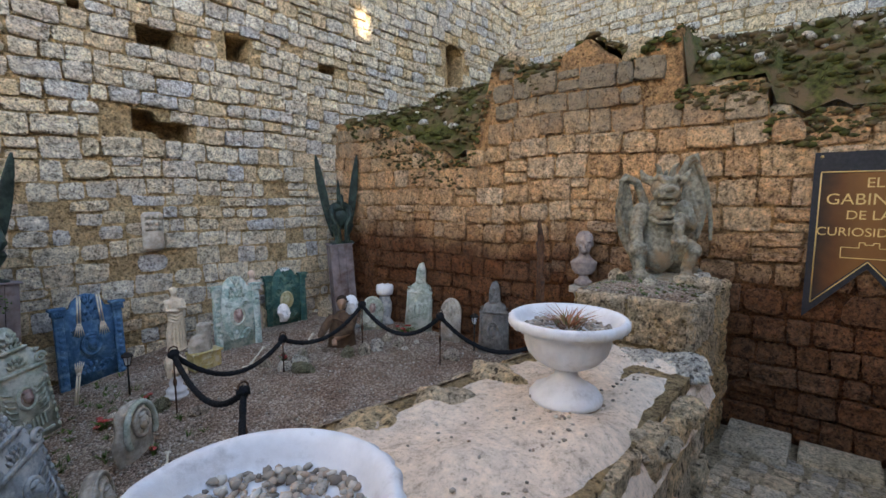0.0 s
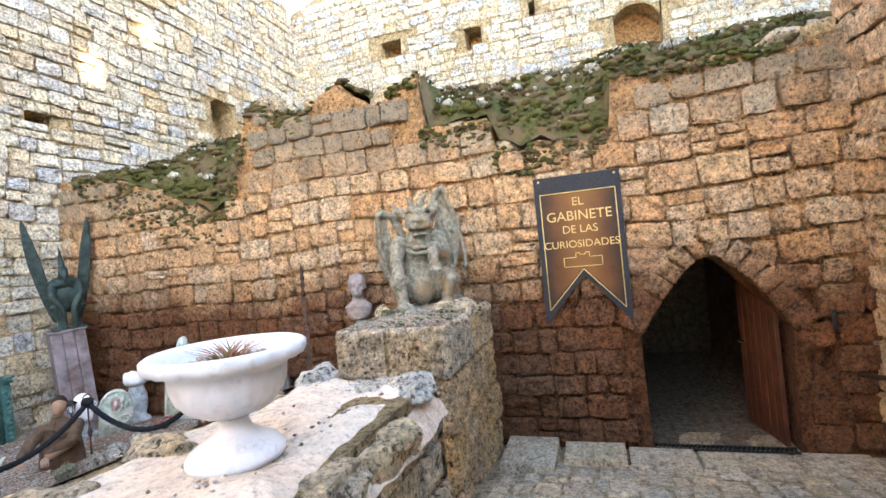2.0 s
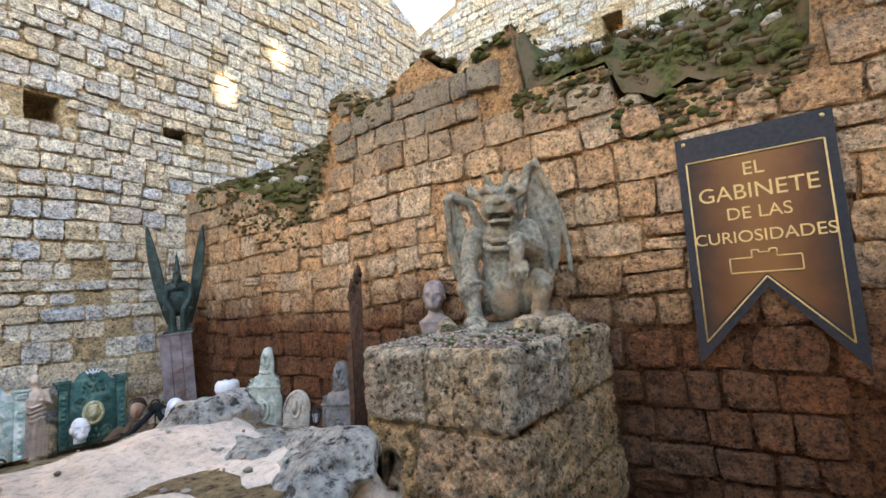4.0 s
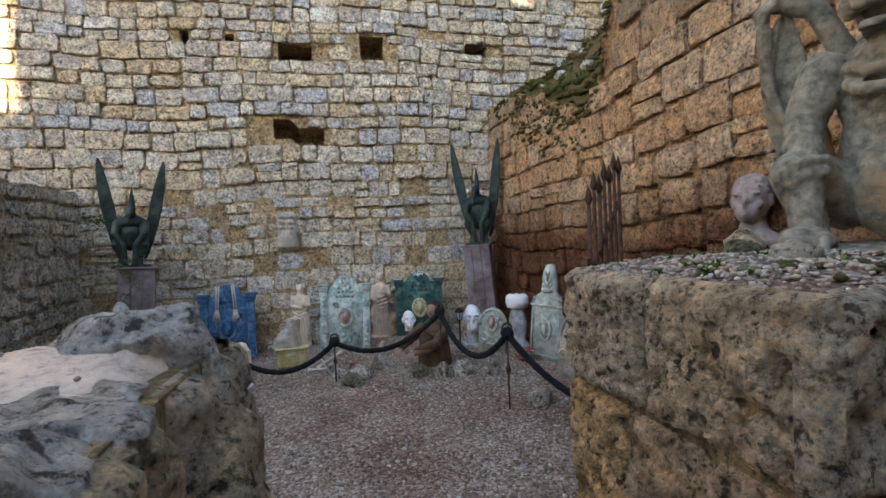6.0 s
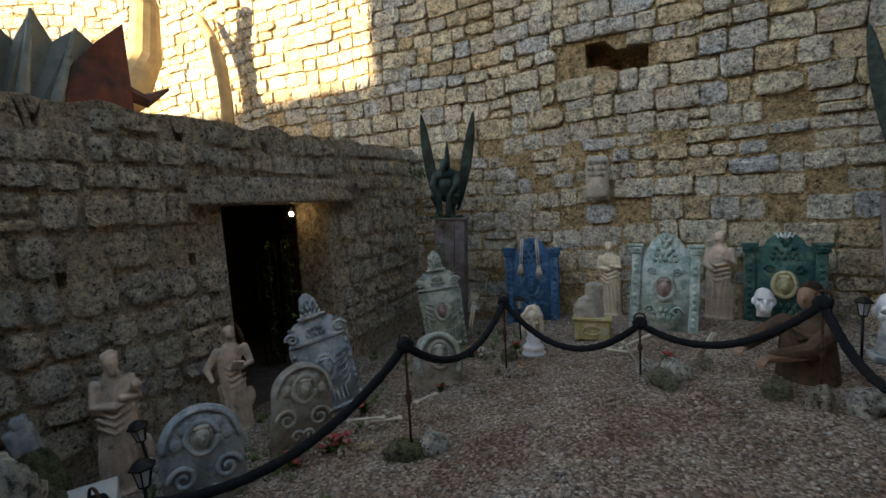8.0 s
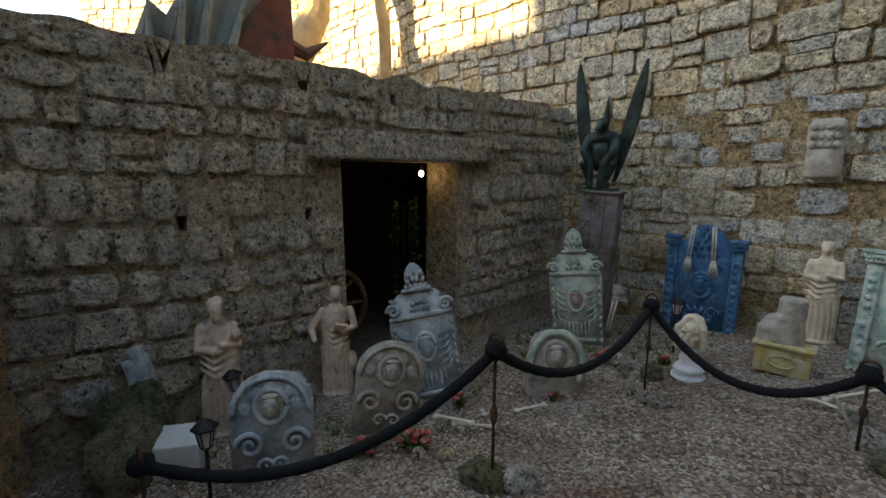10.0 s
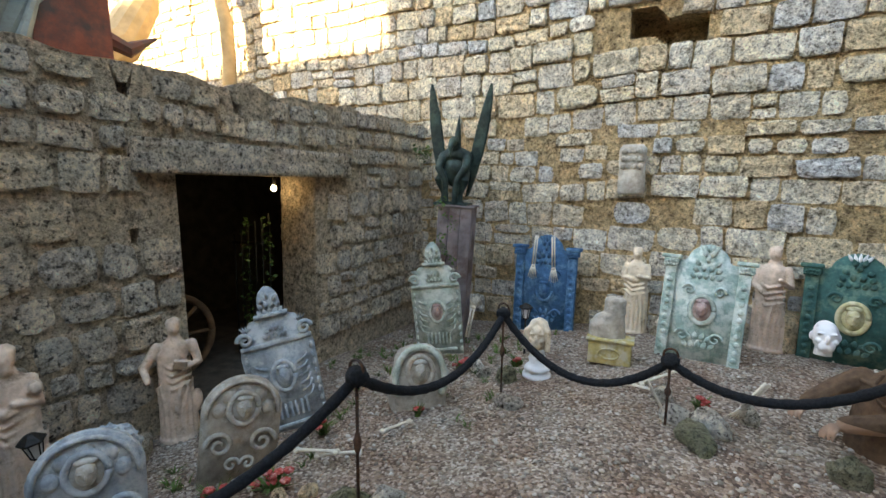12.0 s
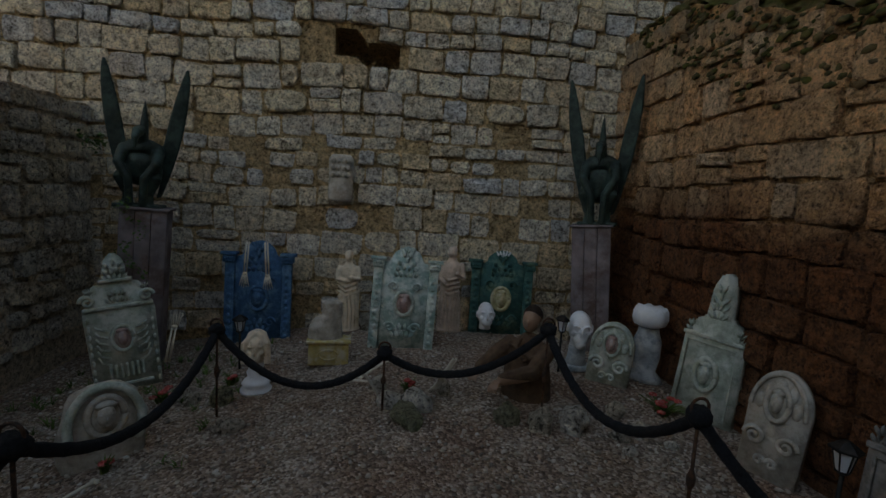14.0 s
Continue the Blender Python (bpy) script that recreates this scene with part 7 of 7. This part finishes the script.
skeleton_arm(pose(-1.14, 8.92, 0.62, -4, 3, 0), "ivory skeleton arm hanging over the blue headstone", 0.56)
skeleton_arm(pose(-0.86, 8.92, 0.6, -4, -4, 0), "ivory skeleton arm hanging over the blue headstone", 0.58)
skeleton_arm(pose(-1.42, 7.78, 0.25, 180, 10, 30) @ Matrix.Translation((0, 0, -0.4)), "ivory skeleton arm reaching up beside the headstone", 0.5)
skeleton_arm(pose(1.0, 7.15, 0.19, 30, 10, 30), "ivory skeleton arm lying by the rocks", 0.42)

RED = plain_mat("faded_red_petals", (0.4, 0.06, 0.05), 0.4, 30, 0.8, second=(0.5, 0.25, 0.22), second_scale=25)


def flowers(x, y, z, n, spread, label, seed):
    rnd = random.Random(seed)
    e = thing("flower_bunch", label, "flowers", pose(x, y, z), "artificial flowers")
    for i in range(n):
        a, r = rnd.uniform(0, 6.28), rnd.uniform(0, spread)
        h = rnd.uniform(0.05, 0.13)
        cx, cy = math.cos(a) * r, math.sin(a) * r
        bm = bmesh.new()
        for k in range(6):
            t = 6.2832 * k / 6
            blob(bm, (cx + 0.018 * math.cos(t), cy + 0.018 * math.sin(t), h), (0.02, 0.016, 0.013), 0.3, 5, i + k, 1)
        blob(bm, (cx, cy, h + 0.008), (0.015, 0.015, 0.012), 0.3, 5, i, 1)
        part("blossom", bm, RED, e)
        bm = bmesh.new()
        tube(bm, [(cx * 0.3, cy * 0.3, 0), (cx, cy, h)], 0.004, 6)
        part("stem", bm, GRASS, e)
    v, f = tuft_mesh(40, 0.12, spread, seed, 0.01)
    me = bpy.data.meshes.new("leaves")
    me.from_pydata(v, [], f)
    me.materials.append(GRASS)
    ob = new("leaves", me)
    ob.parent = e


flowers(-1.42, 5.2, -0.08, 8, 0.12, "faded red artificial flowers by the rounded headstone", 1)
flowers(-1.62, 4.95, -0.1, 4, 0.08, "small red artificial flowers on the gravel", 2)
flowers(-1.3, 7.4, -0.06, 5, 0.1, "red artificial flowers before the lichened headstone", 3)
flowers(-0.8, 7.6, 0.0, 3, 0.05, "red artificial flower near the pedestal", 4)
flowers(2.9, 6.9, 0.17, 8, 0.14, "faded red flowers before the stepped headstone", 5)
flowers(-1.65, 5.85, -0.1, 4, 0.08, "dark red flowers at the leaning headstone", 6)
flowers(0.8, 7.2, 0.17, 3, 0.06, "pink artificial flowers by the rope stake", 7)
flowers(-1.12, 6.35, -0.04, 2, 0.04, "red artificial flower on the bowed headstone", 8)

# ---- dragon on the roof, its tail and the far chimney ----
DRAGON = plain_mat("painted_grey_green_hide", (0.2, 0.23, 0.22), 0.4, 3, 0.7, grit=0.3, second=(0.1, 0.09, 0.08), second_scale=1.5)
DRED = plain_mat("dark_red_hide", (0.16, 0.05, 0.035), 0.4, 3, 0.7, second=(0.05, 0.04, 0.04), second_scale=1.2)
DTAN = plain_mat("tan_horn", (0.42, 0.3, 0.16), 0.25, 4, 0.7)
bm = bmesh.new()
tips = [(-6.3, 3.6, 2.7), (-6.2, 3.75, 3.5), (-6.1, 4.1, 3.95), (-6.0, 4.5, 4.2), (-6.0, 4.85, 4.5), (-6.0, 5.3, 4.4), (-6.0, 5.86, 4.62)]
foot = [(-6.3, 3.6 + 0.22 * k, 2.5) for k in range(7)]
for i in range(6):
    mid_t = (Vector(tips[i]) + Vector(tips[i + 1])) / 2 - Vector((0.12, 0, 0.25))
    a = [bm.verts.new(p) for p in (tips[i], mid_t, tips[i + 1], foot[i + 1], foot[i])]
    bm.faces.new(a)
    tube(bm, [foot[i], (Vector(foot[i]) + Vector(tips[i])) / 2 + Vector((0.15, 0, 0)), tips[i]], [0.09, 0.07, 0.02], 8)
n_wing = len(bm.faces)
hang = [(-6.0, 5.86, 4.62), (-6.03, 5.5, 4.28), (-6.08, 5.15, 3.85), (-6.1, 5.0, 2.5), (-6.0, 5.9, 2.5)]
bm.faces.new([bm.verts.new((x + 0.06, y, z)) for x, y, z in hang])
n_body = len(bm.faces)
tube(bm, [(-7.2, 6.0, 3.6), (-7.3, 6.6, 4.0), (-7.4, 7.0, 4.7), (-7.4, 7.1, 5.6), (-7.4, 6.9, 6.4)], [0.3, 0.3, 0.26, 0.22, 0.2], 14)
n_neck = len(bm.faces)
tube(bm, [(-6.1, 5.8, 3.75), (-6.0, 6.1, 3.62), (-6.0, 6.45, 3.85)], [0.12, 0.1, 0.02], 8)
me = mesh_of("dragon_statue", bm)
for mt in (DRAGON, DRED, DTAN):
    me.materials.append(mt)
me.polygons.foreach_set("material_index", [0 if i < n_wing else (1 if i < n_body or i >= n_neck else 2) for i in range(len(me.polygons))])
dragon = tagged(new("dragon_statue", me), "large painted dragon sculpture behind the low building", "statue")
dragon.matrix_basis = Matrix.Translation((0, 0.7, -0.15))
sol = dragon.modifiers.new("thickness", "SOLIDIFY")
sol.thickness = 0.02
bm = bmesh.new()
tube(bm, [(-7.0, 8.9, 2.6), (-7.0, 8.95, 4.0), (-7.05, 8.95, 4.6), (-7.25, 8.95, 5.2), (-7.5, 8.95, 5.6), (-7.7, 8.95, 5.85)], [0.13, 0.12, 0.12, 0.11, 0.09, 0.02], 12)
tagged(fused("dragon_tail", bm, DTAN, "brown curved dragon tail before the sunlit wall", "statue", Matrix.Identity(4), 0.03, 0.02))
for x, y, z in ((-7.0, 2.95, 3.55), (-7.0, 3.25, 3.55)):
    bm = bmesh.new()
    tube(bm, [(0, 0, -0.9), (0, 0, 0), (0, 0.12, 0.28), (0, 0.32, 0.5)], [0.09, 0.08, 0.07, 0.015], 10)
    ob = part("dragon_claw", bm, BRONZE)
    ob.matrix_basis = pose(x, y, z)
    tagged(ob, "dark curved claw tip rising behind the roof", "statue", "dragon claws")

lay_all_stones()
